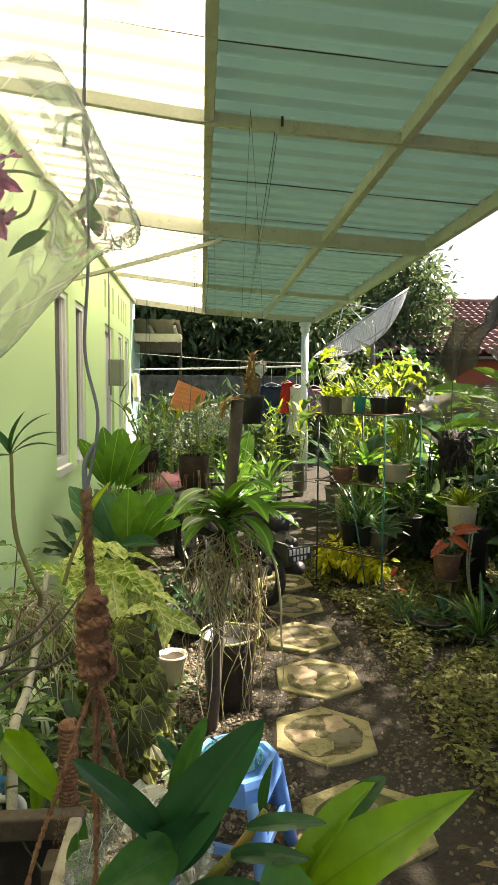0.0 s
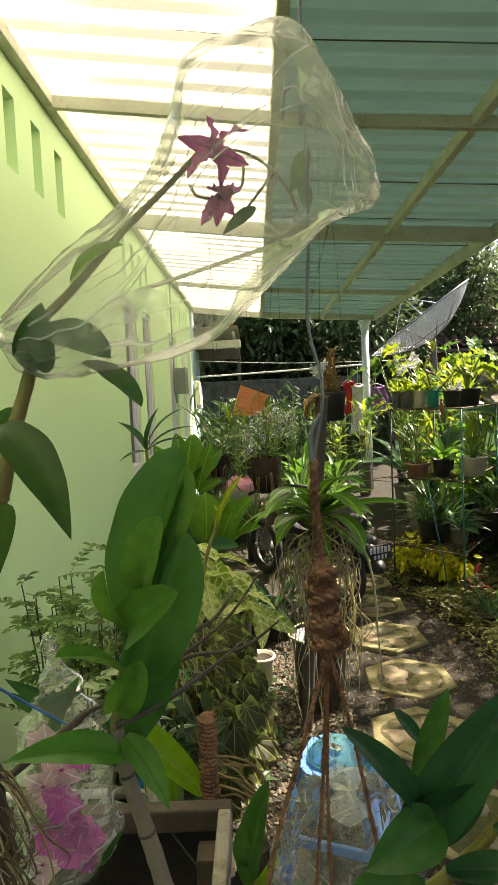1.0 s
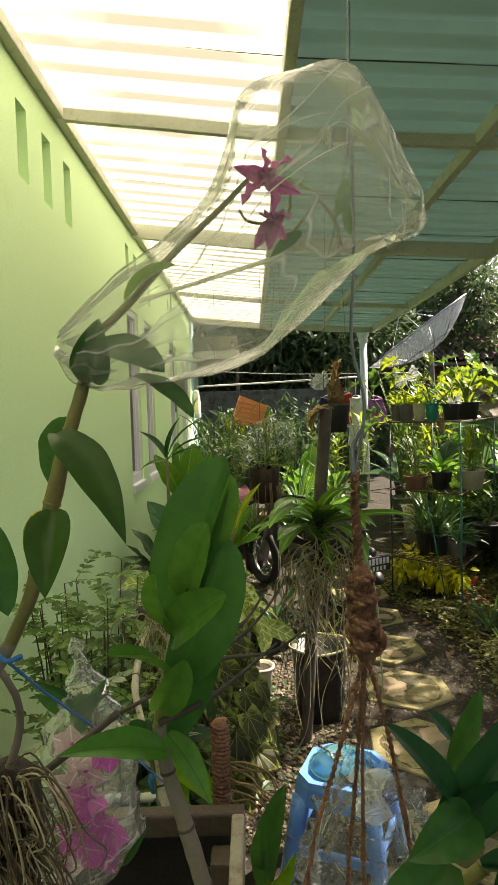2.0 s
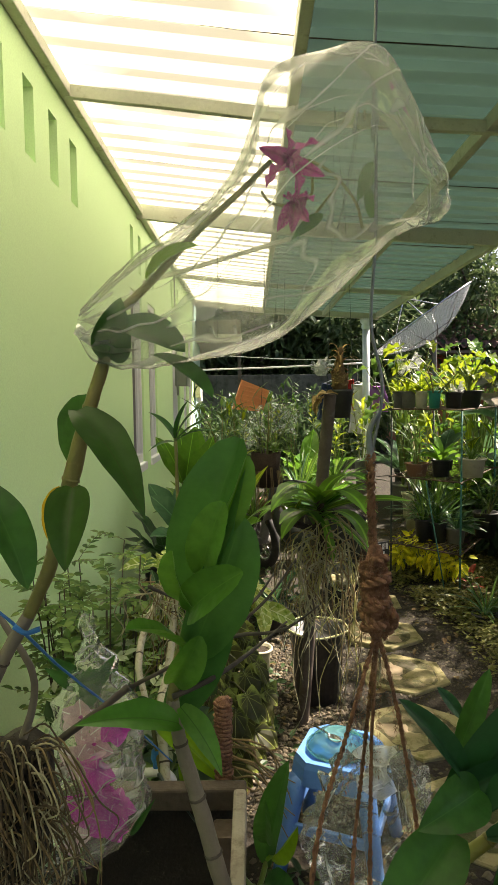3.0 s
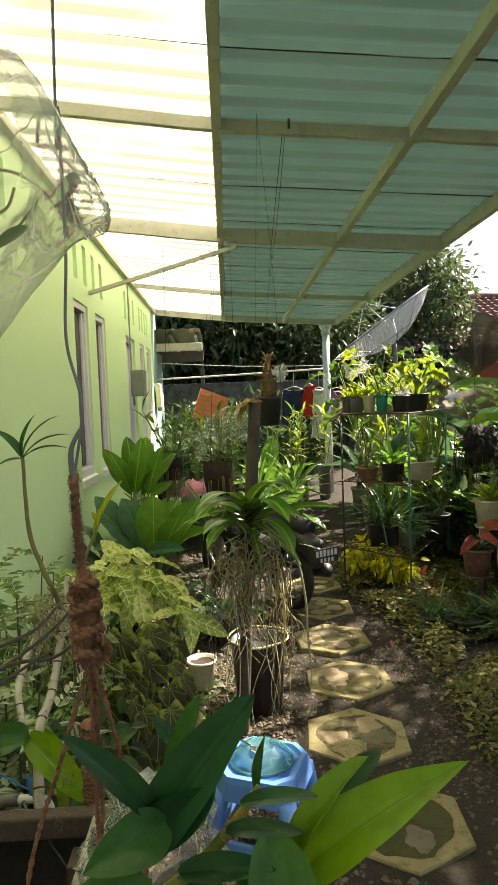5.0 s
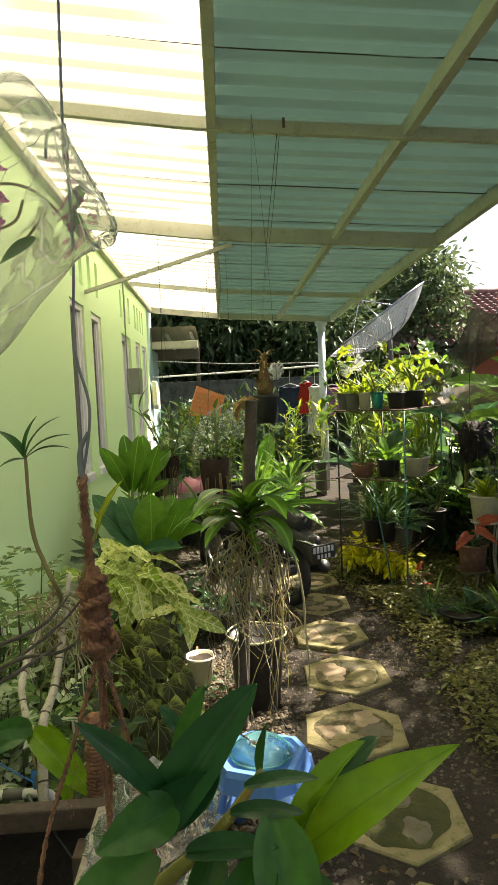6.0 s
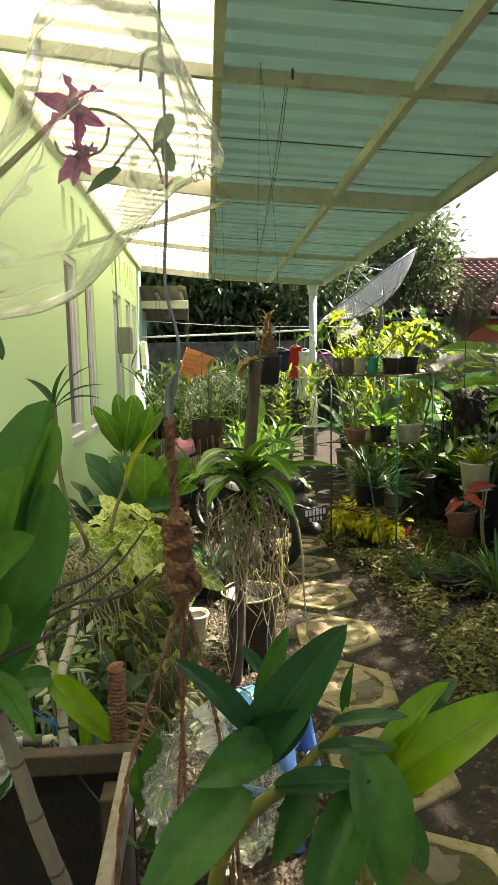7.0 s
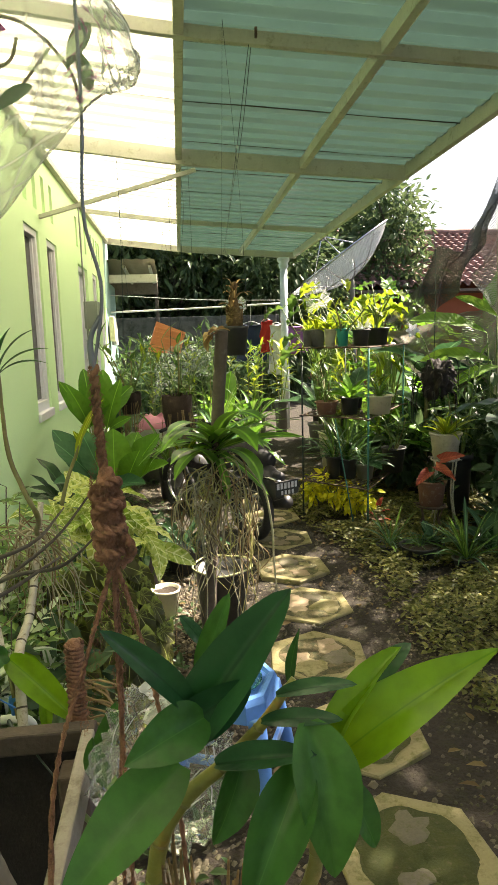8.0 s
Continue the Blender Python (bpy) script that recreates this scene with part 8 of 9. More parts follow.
def front_orchid():
    o = thing("hanging_orchid", (0, 0, 0), "orchid with large dark glossy leaves in a hanging pot", "orchid")
    pot = lathe([(0, 0.84), (0.06, 0.84), (0.075, 0.965), (0.079, 0.972), (0.07, 0.972), (0.064, 0.94), (0, 0.94)], 22, at=(0.0, 0.60, 0))
    part("pot", pot, M_CLAY, o)
    knuckled([(0.0, 0.60, 0.94), (0.010, 0.580, 1.08), (0.028, 0.572, 1.130), (0.059, 0.570, 1.159), (0.085, 0.570, 1.186), (0.104, 0.572, 1.212)], [0.0062, 0.0060, 0.0055, 0.0046, 0.0036, 0.0022], 0.032, o, material=M_YSTEM, bands=M_STEM)
    knuckled([(0.06, 0.60, 0.94), (0.110, 0.558, 1.076), (0.111, 0.555, 1.125), (0.114, 0.555, 1.156), (0.127, 0.558, 1.173)], [0.0055, 0.005, 0.0045, 0.004, 0.003], 0.035, o, bands=M_STEM)
    span_leaf(o, D_DARK, (0.028, 0.572, 1.168), (0.104, 0.576, 1.271), 0.0180, (-0.45, -0.85, 0.25))
    span_leaf(o, D_DARK, (0.026, 0.572, 1.182), (0.076, 0.560, 1.220), 0.0145, (0.30, -0.85, 0.45))
    span_leaf(o, D_BLUE, (0.040, 0.568, 1.198), (-0.011, 0.545, 1.267), 0.0090, (0.45, -0.75, 0.50))
    span_leaf(o, D_FLAT, (0.045, 0.600, 1.200), (0.067, 0.602, 1.260), 0.0080, (-0.3, -0.9, 0.3))
    span_leaf(o, D_BLUE, (0.049, 0.606, 1.222), (0.033, 0.612, 1.242), 0.0050, (0.2, -0.8, 0.6))
    span_leaf(o, D_FLAT, (0.060, 0.585, 1.176), (0.072, 0.590, 1.232), 0.0062, (0.8, -0.6, 0.2))
    span_leaf(o, D_LANCE, (0.103, 0.580, 1.202), (0.110, 0.580, 1.242), 0.0042, (-0.7, -0.7, 0.2))
    span_leaf(o, D_CUP, (0.046, 0.560, 1.198), (-0.001, 0.535, 1.188), 0.0155, (-0.1, -0.82, 0.55))
    span_leaf(o, D_BROADLOW, (0.030, 0.560, 1.168), (-0.042, 0.505, 1.118), 0.0200, (-0.35, -0.75, 0.55))
    span_leaf(o, D_BLUE, (0.092, 0.568, 1.204), (0.140, 0.552, 1.216), 0.0055, (0, -0.55, 0.85))
    span_leaf(o, D_BLUE, (0.082, 0.566, 1.188), (0.130, 0.548, 1.196), 0.0060, (0, -0.6, 0.8))
    span_leaf(o, D_DARK, (0.052, 0.562, 1.164), (0.112, 0.540, 1.180), 0.0085, (0, -0.6, 0.8))
    span_leaf(o, D_CUP, (0.070, 0.566, 1.166), (0.048, 0.550, 1.118), 0.0130, (0.2, -0.95, 0.2))
    span_leaf(o, D_SUNTAPER, (0.124, 0.560, 1.158), (0.237, 0.562, 1.227), 0.0185, (-0.30, -0.62, 0.72))
    span_leaf(o, D_SUN, (0.121, 0.556, 1.160), (0.176, 0.575, 1.226), 0.0105, (-0.85, -0.45, 0.25))
    span_leaf(o, D_BLUE, (0.150, 0.590, 1.182), (0.188, 0.590, 1.220), 0.0095, (-0.5, -0.6, 0.7))
    span_leaf(o, D_CUP, (0.108, 0.552, 1.194), (0.118, 0.522, 1.112), 0.0205, (0.20, -0.92, 0.35))
    span_leaf(o, D_CUP, (0.104, 0.545, 1.170), (0.064, 0.508, 1.106), 0.0170, (-0.3, -0.9, 0.3))
    span_leaf(o, D_FLAT, (0.132, 0.556, 1.150), (0.150, 0.545, 1.108), 0.0100, (0.4, -0.8, 0.3))
    rng = random.Random(8)
    for i in range(24):
        p = Vector((rng.uniform(0.02, 0.07), 0.57 + rng.uniform(-0.02, 0.02), 0.94))
        part("dry_sheath", tube([p, p + Vector((rng.uniform(-0.02, 0.02), rng.uniform(-0.02, 0.01), rng.uniform(0.12, 0.18)))], [0.004, 0.0025, 0.0008], 5, 4), M_HUSK, o, "dry straw-coloured bulb sheath")


front_orchid()


M_DARKWOOD = surface("damp_dark_timber", (0.055, 0.038, 0.028), (0.09, 0.065, 0.048), 0.8, 90, 9, 0.5, stain=(0.04, 0.03, 0.022), stain_at=(0.5, 0.75), vary=0.2)


M_PALEWOOD = surface("pale_worn_timber", (0.34, 0.30, 0.25), (0.24, 0.21, 0.17), 0.8, 90, 9, 0.5, stain=(0.13, 0.10, 0.075), stain_at=(0.52, 0.7))


def bench():
    b = thing("plant_bench", (0, 0, 0), "weathered dark timber frame bench for potted orchids", "bench")
    x, y, z = -0.115, 1.12, 0.835
    part("back_rail", boxed(-0.93, x, y, y + 0.028, z - 0.036, z, 0.004), M_DARKWOOD, b, smooth=False)
    part("side_rail", boxed(x - 0.020, x, 0.30, y - 0.002, z - 0.050, z + 0.004, 0.004), M_PALEWOOD, b, "pale worn timber rail", smooth=False)
    part("front_rail", boxed(-0.93, x, 0.26, 0.298, z - 0.07, z, 0.004), M_WOOD, b, smooth=False)
    part("side_rail", boxed(-0.93, -0.885, 0.30, y - 0.002, z - 0.045, z + 0.004, 0.004), M_WOOD, b, smooth=False)
    for px, py in ((x - 0.052, y - 0.05), (-0.92, y - 0.05), (x - 0.052, 0.30), (-0.92, 0.30)):
        part("leg", boxed(px, px + 0.045, py, py + 0.045, -0.05, z - 0.043 if py > 1 else z - 0.05, 0.004), M_DARKWOOD, b, smooth=False)
    for k, yy in enumerate((0.56, 0.66, 0.76)):
        part("slat", boxed(-0.93, x - 0.047, yy, yy + 0.05, z - 0.03, z - 0.006, 0.003), M_WOOD, b, smooth=False)
    part("hanger_slat", boxed(x - 0.046, 0.12, 0.57, 0.63, z - 0.034, z - 0.008, 0.003), M_WOOD, b, smooth=False)
    # Black boards and a panel, added in place of the deep shade under the bench.
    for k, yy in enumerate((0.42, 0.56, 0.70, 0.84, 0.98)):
        part("lower_board", boxed(-0.90, x - 0.06, yy, yy + 0.13, 0.40, 0.425, 0.003), M_UNDERBENCH, b, "added black board that darkens the space under the bench", smooth=False)
    part("backing", boxed(-0.90, x - 0.01, y + 0.030, y + 0.036, 0.04, z - 0.038, 0.001), M_BLACKFIBRE, b, "added black panel that darkens the space under the bench", smooth=False)
    part("wire_tie", tube([(x + 0.004, 0.66, z - 0.03), (x + 0.006, 0.66, z + 0.008), (x - 0.03, 0.66, z + 0.010), (x - 0.05, 0.66, z - 0.02)], 0.0012, 5, 4), M_WIRE, b)


bench()


def coir_stake():
    s = thing("coir_stake", (0, 0, 0), "short stake wrapped in brown coir string", "plant stake")
    x, y = -0.155, 1.21
    part("core", tube([(x + 0.015, y, -0.05), (x + 0.01, y, 0.45), (x, y, 0.935)], 0.012, 10, 6), M_WOOD, s)
    w = bmesh.new()
    pts = [(x + 0.0145 * math.cos(k * 1.1), y + 0.0145 * math.sin(k * 1.1), 0.936 - k * 0.00125) for k in range(190)]
    tube(pts, 0.0036, 5, 1, w, 0.5)
    lathe([(0, 0.942), (0.010, 0.940), (0.0145, 0.93)], 12, w, (x, y, 0))
    part("coir_wrap", w, M_COIR, s)
    rng = random.Random(3)
    for i in range(9):
        a = rng.uniform(-0.6, 0.5)
        z = rng.uniform(0.80, 0.88)
        part("root", tube([(x + 0.015, y - 0.01, z), (x + 0.05, y - 0.03, z + rng.uniform(-0.02, 0.02)), (x + 0.06 + 0.03 * rng.random(), y - 0.03 + a * 0.03, z - 0.02), (x + 0.08 + 0.04 * rng.random(), y - 0.05, z - rng.uniform(0.01, 0.09))], [0.002, 0.002, 0.0016, 0.0008], 5, 4), M_BROWNROOT, s)


coir_stake()


def old_canes():
    o = thing("leaning_orchid", (0, 0, 0), "orchid with long pale jointed canes and dangling roots", "orchid")
    knuckled([(-0.266, 1.550, 1.093), (-0.272, 1.500, 0.989), (-0.276, 1.420, 0.898), (-0.281, 1.340, 0.855), (-0.263, 1.260, 0.754), (-0.262, 1.200, 0.678), (-0.276, 1.160, 0.605), (-0.34, 1.18, 0.45), (-0.36, 1.2, 0.02)], [0.006, 0.007, 0.0085, 0.0092, 0.009, 0.0088, 0.0085, 0.0085, 0.0085], 0.055, o, "cane", M_CANE)
    knuckled([(-0.300, 1.600, 1.022), (-0.330, 1.500, 0.972), (-0.333, 1.400, 0.922), (-0.310, 1.340, 0.873)], [0.005, 0.007, 0.0075, 0.006], 0.06, o, "cane", M_CANE)
    part("cane_tip", tube([(-0.310, 1.340, 0.876), (-0.300, 1.330, 0.855), (-0.285, 1.300, 0.798), (-0.276, 1.280, 0.765)], [0.005, 0.005, 0.004, 0.003], 7), M_STEM, o)
    f = Vector((0.2, -0.8, 0.6))
    span_leaf(o, D_SUN, (-0.293, 1.320, 0.860), (-0.160, 1.220, 0.787), 0.026, f)
    span_leaf(o, D_FLAT, (-0.295, 1.320, 0.866), (-0.343, 1.220, 0.910), 0.020, f)
    span_leaf(o, D_FLAT, (-0.301, 1.320, 0.861), (-0.351, 1.260, 0.852), 0.018, (0, -0.7, 0.7))
    span_leaf(o, D_SUN, (-0.294, 1.360, 0.851), (-0.250, 1.380, 0.779), 0.014, (0.5, -0.6, 0.6))
    span_leaf(o, D_SUN, (-0.240, 1.340, 0.783), (-0.237, 1.320, 0.708), 0.012, f)
    rng = random.Random(11)
    top = Vector((-0.267, 1.500, 1.026))
    for i in range(54):
        a = top + Vector((rng.uniform(-0.06, 0.02), rng.uniform(-0.03, 0.05), rng.uniform(-0.02, 0.05)))
        d = Vector((rng.uniform(-0.08, 0.11), rng.uniform(-0.06, 0.05), -rng.uniform(0.04, 0.19)))
        part("aerial_root", tube([a, a + d * 0.4 + Vector((rng.uniform(-0.03, 0.03), 0, 0.02)), a + d * 0.65 + Vector((rng.uniform(-0.03, 0.03), 0, 0)), a + d * 0.85 + Vector((rng.uniform(-0.02, 0.02), 0, -0.02)), a + d + Vector((rng.uniform(-0.02, 0.02), 0, -0.04))], [0.0016, 0.0014, 0.0012, 0.0007], 4, 4), M_ROOT if i % 3 else M_BROWNROOT, o)


old_canes()


def twigs():
    t = thing("bare_twigs", (0, 0, 0), "thin dark bare twigs reaching over the bench", "twig")
    for pts in ([(-0.228, 0.800, 1.155), (-0.152, 0.800, 1.196), (-0.091, 0.820, 1.235), (-0.054, 0.840, 1.277)], [(-0.181, 0.800, 1.180), (-0.124, 0.780, 1.215), (-0.074, 0.760, 1.229), (-0.039, 0.740, 1.260)], [(-0.215, 0.850, 1.246), (-0.194, 0.900, 1.216)], [(-0.145, 0.780, 1.229), (-0.103, 0.800, 1.242), (-0.078, 0.820, 1.268)]):
        part("twig", tube(pts, [0.0024, 0.0021, 0.0017, 0.0009], 6, 6, rough=0.3), M_BARK, t)
    part("main_twig", tube([(-0.42, 0.86, 0.80), (-0.40, 0.82, 1.0), (-0.231, 0.800, 1.155)], [0.006, 0.005, 0.0038], 7, 6), M_BARK, t)


twigs()


def small_palm():
    o = thing("slender_orchid", (0, 0, 0), "slender orchid cane with a tuft of narrow leaves", "orchid")
    part("stem", tube([(-0.262, 1.48, 1.045), (-0.225, 1.32, 1.10), (-0.184, 1.165, 1.165), (-0.199, 1.150, 1.215), (-0.216, 1.150, 1.276), (-0.219, 1.150, 1.390)], [0.005, 0.0045, 0.004, 0.0035, 0.0025], 7, rough=0.2), M_STEM, o)
    c = (-0.219, 1.150, 1.384)
    for tp, h in (((-0.155, 1.130, 1.448), 0.007), ((-0.140, 1.130, 1.419), 0.005), ((-0.143, 1.130, 1.398), 0.004), ((-0.259, 1.140, 1.431), 0.012), ((-0.260, 1.140, 1.370), 0.005), ((-0.196, 1.150, 1.451), 0.005)):
        span_leaf(o, leaf_mesh("lance", L_DENDRO, 1.0, 0.3, 0.0, 12, 4), c, tp, h, (0.1, -0.3, 1))
    part("side_shoot", tube([(-0.145, 1.150, 1.186), (-0.134, 1.160, 1.227), (-0.114, 1.170, 1.277), (-0.110, 1.180, 1.302)], [0.0035, 0.003, 0.0025, 0.002], 6), M_STEM, o)
    for b, tp, h in (((-0.114, 1.180, 1.279), (-0.074, 1.170, 1.343), 0.008), ((-0.113, 1.180, 1.275), (-0.122, 1.160, 1.297), 0.004), ((-0.122, 1.170, 1.250), (-0.096, 1.170, 1.320), 0.006)):
        span_leaf(o, leaf_mesh("lance", L_BRIGHT, 0.5, 0.3, 0.0, 12, 4), b, tp, h, (-0.3, -0.6, 0.7))
    span_leaf(o, D_FLAT, (-0.086, 1.000, 0.806), (-0.055, 0.980, 0.967), 0.020, (-0.5, -0.8, 0.3))
    span_leaf(o, D_FLAT, (-0.086, 0.980, 0.851), (-0.088, 0.940, 0.941), 0.013, (-0.3, -0.9, 0.3))
    span_leaf(o, D_SUN, (-0.083, 0.980, 0.834), (-0.048, 0.920, 0.917), 0.011, (0.3, -0.6, 0.7))
    span_leaf(o, D_CUP, (-0.090, 0.980, 0.792), (-0.044, 0.920, 0.814), 0.018, (0, -0.4, 0.9))
    part("stem", tube([(-0.13, 1.0, 0.80), (-0.101, 1.000, 0.768), (-0.086, 1.000, 0.810)], 0.004, 6), M_STEMG, o)


small_palm()


def flower_bag():
    o = thing("wrapped_flowers", (0, 0, 0), "magenta and pink orchid flowers wrapped in clear film", "flowers")
    ax = [(-0.301, 0.900, 1.199), (-0.295, 0.900, 1.159), (-0.287, 0.900, 1.118), (-0.289, 0.900, 1.072), (-0.292, 0.900, 1.011), (-0.296, 0.900, 0.937), (-0.36, 0.9, 0.88)]
    rad = [0.008, 0.018, 0.034, 0.052, 0.058, 0.056, 0.045]
    line = smooth_line(ax, 6)
    bm = bmesh.new()
    rows, n = [], len(line)
    for i, c in enumerate(line):
        f = i / (n - 1) * 6
        k = min(int(f), 5)
        r = rad[k] + (rad[k + 1] - rad[k]) * (f - k)
        row = []
        for j in range(26):
            a = 2 * math.pi * j / 26
            p = c + Vector((math.cos(a) * r, math.sin(a) * r * 0.8, 0))
            p += Vector((math.cos(a), math.sin(a), 0)) * (noise.noise(p * 45) * 0.016 + noise.noise(p * 110) * 0.006)
            row.append(bm.verts.new(p))
        rows.append(row)
    for a, b in zip(rows, rows[1:]):
        for j in range(26):
            bm.faces.new((a[j], a[(j + 1) % 26], b[(j + 1) % 26], b[j]))
    part("film", bm, F_BAG, o, "clear crinkled plastic film").visible_shadow = False
    rng = random.Random(21)
    mag = leaf_mesh("ovate", L_MAGENTA, 0.6, 0.3, 0.2, 8, 4)
    pale = leaf_mesh("ovate", L_PALEPINK, 0.6, 0.3, 0.2, 8, 4)
    heads = [((-0.285, 0.890, 0.984), mag), ((-0.274, 0.880, 0.954), mag), ((-0.306, 0.890, 0.968), mag), ((-0.267, 0.890, 0.970), mag), ((-0.309, 0.900, 1.072), pale), ((-0.273, 0.890, 1.073), pale), ((-0.294, 0.900, 1.038), pale), ((-0.312, 0.890, 1.025), pale), ((-0.287, 0.880, 1.017), mag), ((-0.261, 0.880, 1.075), mag), ((-0.323, 0.900, 0.924), pale)]
    for c, me in heads:
        c = Vector(c)
        fl = part("flower", lathe([(0, -0.004), (0.004, 0), (0, 0.004)], 8, at=c), L_MAGENTA, o)
        for k in range(5):
            a = k * 1.257 + rng.uniform(-0.3, 0.3)
            span_leaf(fl, me, c, c + Vector((math.cos(a) * 0.026, -0.008, math.sin(a) * 0.026)), 0.012, (rng.uniform(-0.3, 0.3), -1, 0.2), "petal")
    for k in range(6):
        b = Vector((-0.37 + 0.015 * k, 0.9, 0.86))
        part("flower_stalk", tube([b, b + Vector((rng.uniform(-0.02, 0.02), 0, 0.12)), Vector(heads[k][0])], 0.0018, 5, 5), M_STEMG, o)
    for k in range(7):
        b = Vector((-0.301, 0.900, 1.099))
        span_leaf(o, D_LANCE, b + Vector((rng.uniform(-0.03, 0.02), 0, rng.uniform(-0.03, 0.02))), b + Vector((rng.uniform(-0.05, 0.05), -0.01, rng.uniform(0.03, 0.07))), 0.008, (0, -1, 0.4))
    span_leaf(o, D_LANCE, (-0.249, 0.880, 0.936), (-0.215, 0.860, 0.995), 0.004, (0, -1, 0.4))


flower_bag()


M_DARKROOT = surface("dark_dead_root", (0.07, 0.05, 0.03), (0.12, 0.085, 0.045), 0.9, 80, 12, 0.4)


def root_ball():
    o = thing("hanging_root_ball", (0, 0, 0), "tangle of thin brown orchid roots on a fibre block", "orchid")
    c = Vector((-0.317, 0.720, 1.101))
    blk = lathe([(0, -0.09), (0.022, -0.08), (0.030, -0.02), (0.026, 0.04), (0, 0.05)], 16, at=c)
    part("block", roughen(blk, 0.012, 40), M_BLACKFIBRE, o)
    part("stem", tube([c + Vector((0, 0, 0.03)), (-0.301, 0.720, 1.176), (-0.296, 0.710, 1.209), (-0.301, 0.700, 1.235), (-0.34, 0.70, 1.30)], [0.004, 0.0035, 0.003, 0.0025], 8, rough=0.2), M_GREYCANE, o)
    rng = random.Random(31)
    for i in range(110):
        a = c + Vector((rng.uniform(-0.03, 0.03), rng.uniform(-0.04, 0.0), rng.uniform(-0.03, 0.055)))
        w = rng.uniform(0.0, 0.058)
        d = rng.uniform(0.04, 0.15)
        part("root", tube([a, a + Vector((w * 0.5, -0.01, rng.uniform(0, 0.015))), a + Vector((w, -0.012 + rng.uniform(-0.01, 0.01), -d * 0.4)), a + Vector((w * rng.uniform(0.3, 1.3), -0.01, -d * 0.7)), a + Vector((w * rng.uniform(0.5, 1.1), -0.01, -d))], [0.0009, 0.0008, 0.0007, 0.0004], 4, 5), rng.choice((M_BROWNROOT, M_DARKROOT, M_DARKROOT, M_ROOT)), o)


root_ball()
tape = thing("blue_string", (0, 0, 0), "frayed blue plastic string tied between plants", "string")
part("cord", tube([(-0.324, 0.650, 1.309), (-0.283, 0.648, 1.275), (-0.283, 0.750, 1.198), (-0.277, 0.900, 1.086), (-0.260, 1.020, 0.984), (-0.231, 1.120, 0.882)], [0.0010, 0.0015, 0.0014, 0.0014, 0.0011], 5, 8, rough=0.4), M_BLUESTRING, tape)
part("loop", tube([(-0.285, 0.642, 1.279), (-0.276, 0.642, 1.274), (-0.265, 0.642, 1.277)], 0.0022, 6, 5, rough=0.4), M_BLUESTRING, tape)
part("tail", tube([(-0.264, 1.190, 0.819), (-0.250, 1.170, 0.812), (-0.234, 1.160, 0.806), (-0.190, 1.120, 0.773), (-0.133, 1.080, 0.732)], [0.0035, 0.003, 0.0016, 0.0014], 5, 8, rough=0.4), M_DARKWIRE, tape)

tap = thing("garden_tap", (0, 0, 0), "white plastic garden tap with a blue handle", "tap")
tx, ty, tz = (-0.286, 1.300, 0.753)
part("pipe", tube([(-0.93, ty, tz), (tx - 0.06, ty, tz)], 0.0085, 12, 2), M_PVC, tap)
part("collar", tube([(tx - 0.06, ty, tz), (tx - 0.025, ty, tz)], 0.0105, 12, 2), M_GREYPOT, tap)
part("spout", tube([(tx - 0.025, ty, tz), (tx + 0.012, ty, tz), (tx + 0.028, ty, tz - 0.012), (tx + 0.03, ty, tz - 0.034)], 0.0085, 12, 5), M_PVC, tap)
part("handle", lathe([(0, 0.034), (0.008, 0.034), (0.01, 0.02), (0.006, 0.008), (0.006, 0)], 12, at=(tx, ty, tz + 0.01)), M_BLUESTRING, tap)



# ---- gravel, ground cover and litter ----
def on_stone(x, y, extra=0.0):
    return any((x - sx) ** 2 + (y - sy) ** 2 < (0.225 + extra) ** 2 for sx, sy, _ in STONES)


def gravel(n, seed):
    nr = np.random.RandomState(seed)
    pts = []
    while len(pts) < n:
        x, y = nr.uniform(-0.9, 2.3), 1.0 + 6.0 * nr.uniform(0, 1) ** 1.5
        d = noise.noise(Vector((x * 2.1, y * 2.1, 5)))
        if not on_stone(x, y) and d + nr.uniform(-0.5, 0.5) > -0.15:
            pts.append((x, y, ground_height(x, y)))
    base = np.array(pts)
    size = nr.uniform(0.004, 0.012, n) * (1 + 0.5 * (nr.uniform(0, 1, n) > 0.93))
    unit = np.array([[1, 0, 0], [-1, 0, 0], [0, 1, 0], [0, -1, 0], [0, 0, 0.7], [0, 0, -0.4], [0.7, 0.7, 0.25], [-0.7, -0.6, 0.3]])
    v = base[:, None, :] + unit[None] * size[:, None, None] * nr.uniform(0.6, 1.3, (n, 8, 3))
    tri = np.array([[0, 6, 4], [6, 2, 4], [2, 1, 4], [1, 7, 4], [7, 3, 4], [3, 0, 4], [0, 2, 6], [1, 3, 7], [0, 5, 2], [2, 5, 1], [1, 5, 3], [3, 5, 0]])
    f = (np.arange(n)[:, None, None] * 8 + tri[None]).reshape(-1, 3)
    me = bpy.data.meshes.new("gravel")
    me.from_pydata(v.reshape(-1, 3).tolist(), [], f.tolist())
    m, t, p = base_mat("mixed_gravel")
    rnd = t.nodes.new("ShaderNodeNewGeometry").outputs["Random Per Island"]
    col = mixer(t, rnd, (0.045, 0.035, 0.022), (0.18, 0.147, 0.10))
    col = mixer(t, ramp(t, noise_of(t, world_place(t), 4), 0.45, 0.65), col, (0.06, 0.057, 0.02))
    t.links.new(col, p.inputs["Base Color"])
    p.inputs["Roughness"].default_value = 0.9
    me.materials.append(m)
    tagged(new("gravel", me), "loose mixed gravel on the path", "gravel", kind="stuff")


gravel(26000, 3)


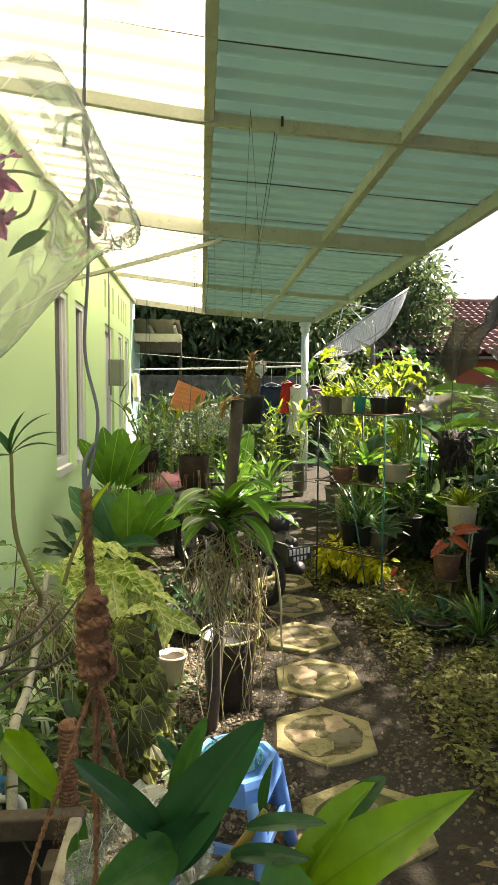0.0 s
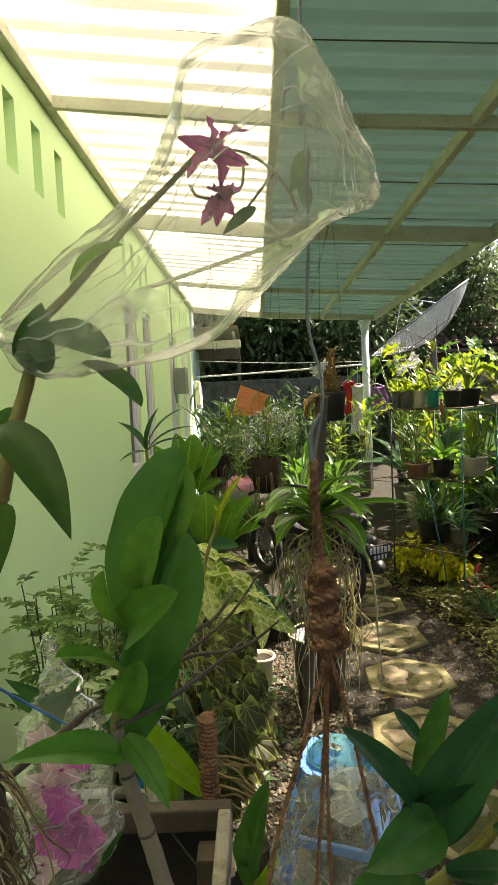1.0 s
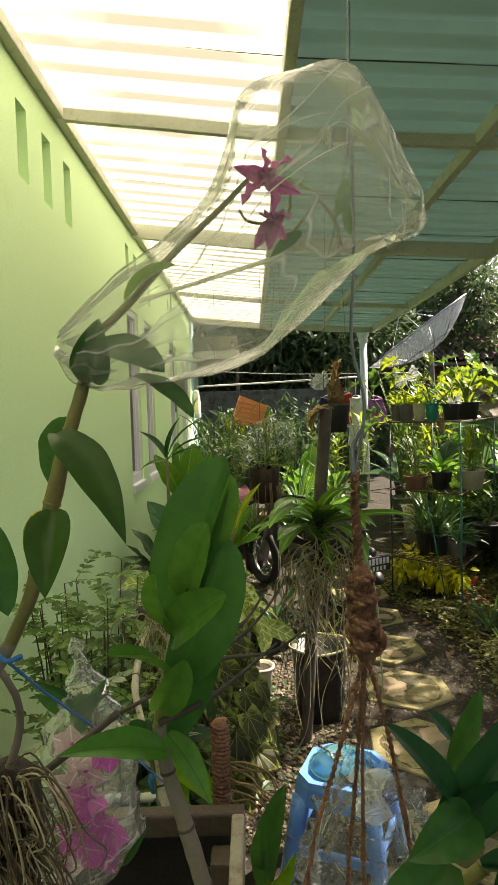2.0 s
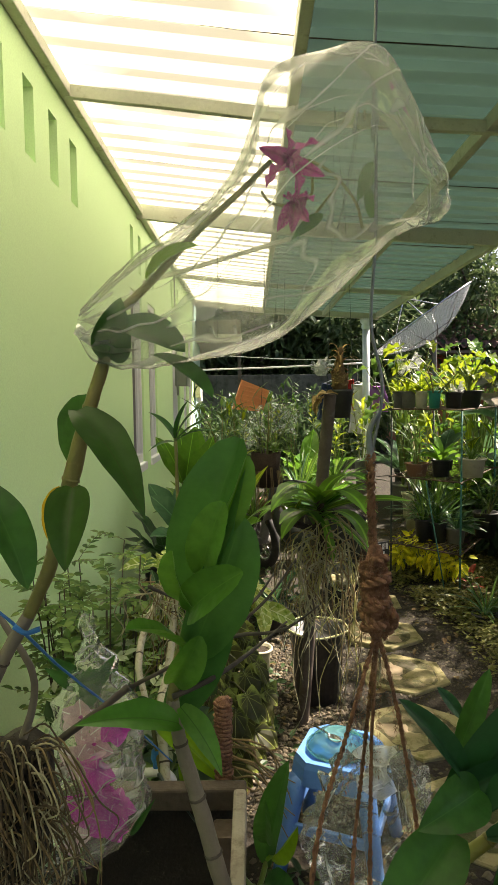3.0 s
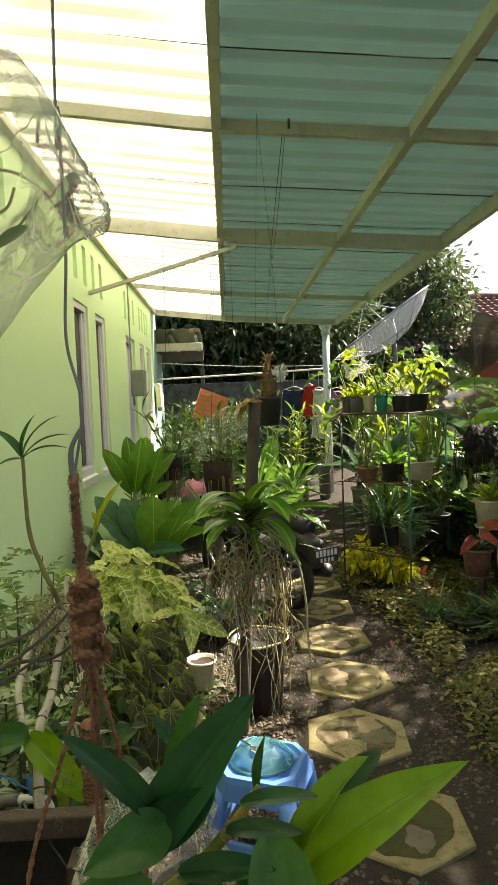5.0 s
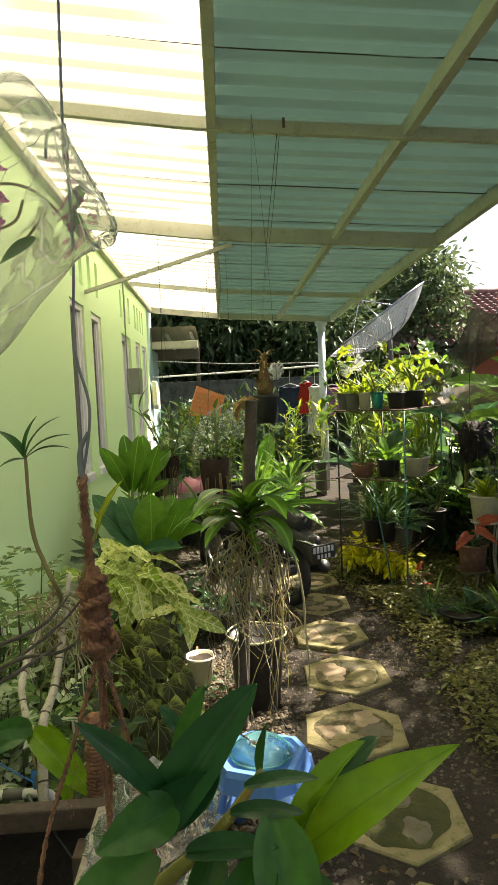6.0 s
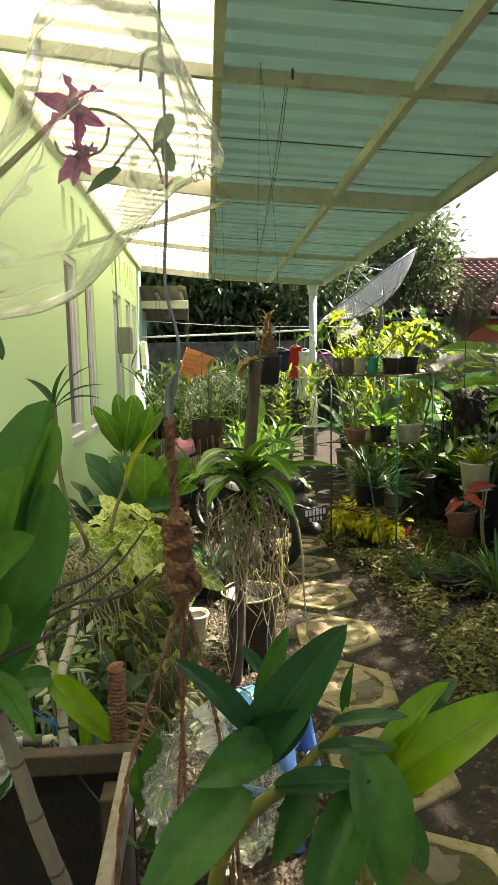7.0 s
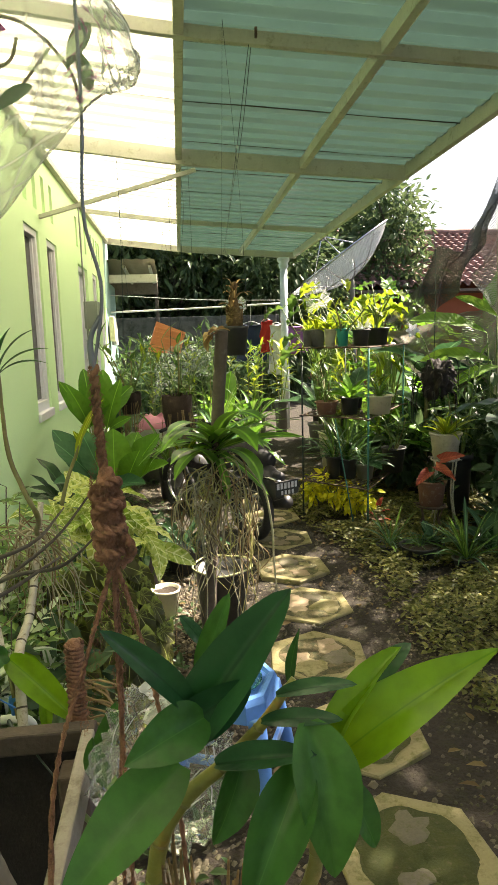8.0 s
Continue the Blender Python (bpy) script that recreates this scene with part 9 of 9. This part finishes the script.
def pebbles(n, seed):
    """Pale rounded stones between the begonia and the pole."""
    nr = np.random.RandomState(seed)
    base = bmesh.new()
    bmesh.ops.create_icosphere(base, subdivisions=1, radius=1.0)
    base.verts.ensure_lookup_table()
    unit = np.array([list(v.co) for v in base.verts])
    tri = np.array([[v.index for v in f.verts] for f in base.faces])
    base.free()
    x = nr.uniform(-0.42, 0.34, n)
    y = nr.uniform(2.2, 3.9, n)
    keep = np.array([not on_stone(a, b, 0.02) and (a - 0.02) ** 2 * 5 + ((b - 2.85) * 0.9) ** 2 < nr.uniform(0.3, 1.2) for a, b in zip(x, y)])
    x, y = x[keep], y[keep]
    n = len(x)
    at = np.stack([x, y, [ground_height(a, b) + 0.004 for a, b in zip(x, y)]], 1)
    size = 0.004 + 0.011 * nr.uniform(0, 1, n) ** 2
    stretch = np.stack([nr.uniform(0.7, 1.3, n), nr.uniform(0.7, 1.3, n), nr.uniform(0.4, 0.8, n)], 1) * size[:, None]
    v = at[:, None, :] + unit[None] * stretch[:, None, :] * nr.uniform(0.85, 1.15, (n, len(unit), 1))
    f = (np.arange(n)[:, None, None] * len(unit) + tri[None]).reshape(-1, 3)
    me = bpy.data.meshes.new("pebbles")
    me.from_pydata(v.reshape(-1, 3).tolist(), [], f.tolist())
    m, t, p = base_mat("pale_pebble")
    rnd = t.nodes.new("ShaderNodeNewGeometry").outputs["Random Per Island"]
    col = mixer(t, rnd, (0.075, 0.057, 0.035), (0.26, 0.205, 0.14))
    col = mixer(t, ramp(t, noise_of(t, world_place(t), 60, 4), 0.45, 0.7), col, (0.12, 0.095, 0.055))
    t.links.new(col, p.inputs["Base Color"])
    p.inputs["Roughness"].default_value = 0.85
    me.materials.append(m)
    tagged(new("pebbles", me), "pale loose pebbles beside the begonia", "pebbles", kind="stuff")


pebbles(3800, 8)


def cover(n, seed):
    nr = np.random.RandomState(seed)
    pts = []
    while len(pts) < n:
        x, y = nr.uniform(0.85, 2.6), nr.uniform(2.2, 6.0)
        edge = 0.98 + 0.12 * math.sin(y * 2.1) + max(0.0, 3.3 - y) * 0.22
        d = noise.noise(Vector((x * 2.6, y * 2.6, 9)))
        if x > edge + nr.uniform(0, 0.15) and d > -0.35:
            pts.append((x, y, nr.uniform(0.0, 0.05 + 0.07 * min(1, max(0, d + 0.35)))))
    base = np.array(pts)
    a = nr.uniform(0, 6.28, n)
    way = np.stack([np.cos(a), np.sin(a), nr.uniform(-0.2, 0.6, n)], 1)
    up = nr.normal(0, 0.35, (n, 3)) + np.array([0, 0, 1.0])
    tagged(cloud("ground_cover", L_COVER, base, way, up, nr.uniform(0.018, 0.046, n), 0.27), "low silvery green creeping ground cover", "ground cover", kind="stuff")
    m = 900
    base = np.stack([nr.uniform(-0.9, 2.2, m), nr.uniform(1.4, 7.5, m), nr.uniform(0.0, 0.012, m)], 1)
    a = nr.uniform(0, 6.28, m)
    way = np.stack([np.cos(a), np.sin(a), nr.uniform(-0.1, 0.15, m)], 1)
    up = nr.normal(0, 0.25, (m, 3)) + np.array([0, 0, 1.0])
    keep = np.array([not on_stone(q[0], q[1], 0.03) for q in base])
    tagged(cloud("leaf_litter", L_LITTER, base[keep], way[keep], up[keep], nr.uniform(0.02, 0.07, m)[keep], 0.25), "scattered dry fallen leaves", "leaf litter", kind="stuff")
    m = 2600
    base = np.stack([nr.uniform(-0.95, 0.28, m), nr.uniform(1.6, 6.5, m), nr.uniform(0.0, 0.03, m)], 1)
    d = np.array([noise.noise(Vector((q[0] * 2, q[1] * 2, 21))) for q in base])
    base = base[(d > 0.0) & (base[:, 0] < 0.1)]
    m = len(base)
    a = nr.uniform(0, 6.28, m)
    way = np.stack([np.cos(a), np.sin(a), nr.uniform(0, 1.0, m)], 1)
    tagged(cloud("low_weeds", L_UNDER, base, way, nr.normal(0, 0.35, (m, 3)) + np.array([0, 0, 1.0]), nr.uniform(0.03, 0.07, m), 0.25), "low green weeds along the bed", "weeds", kind="stuff")


cover(34000, 4)
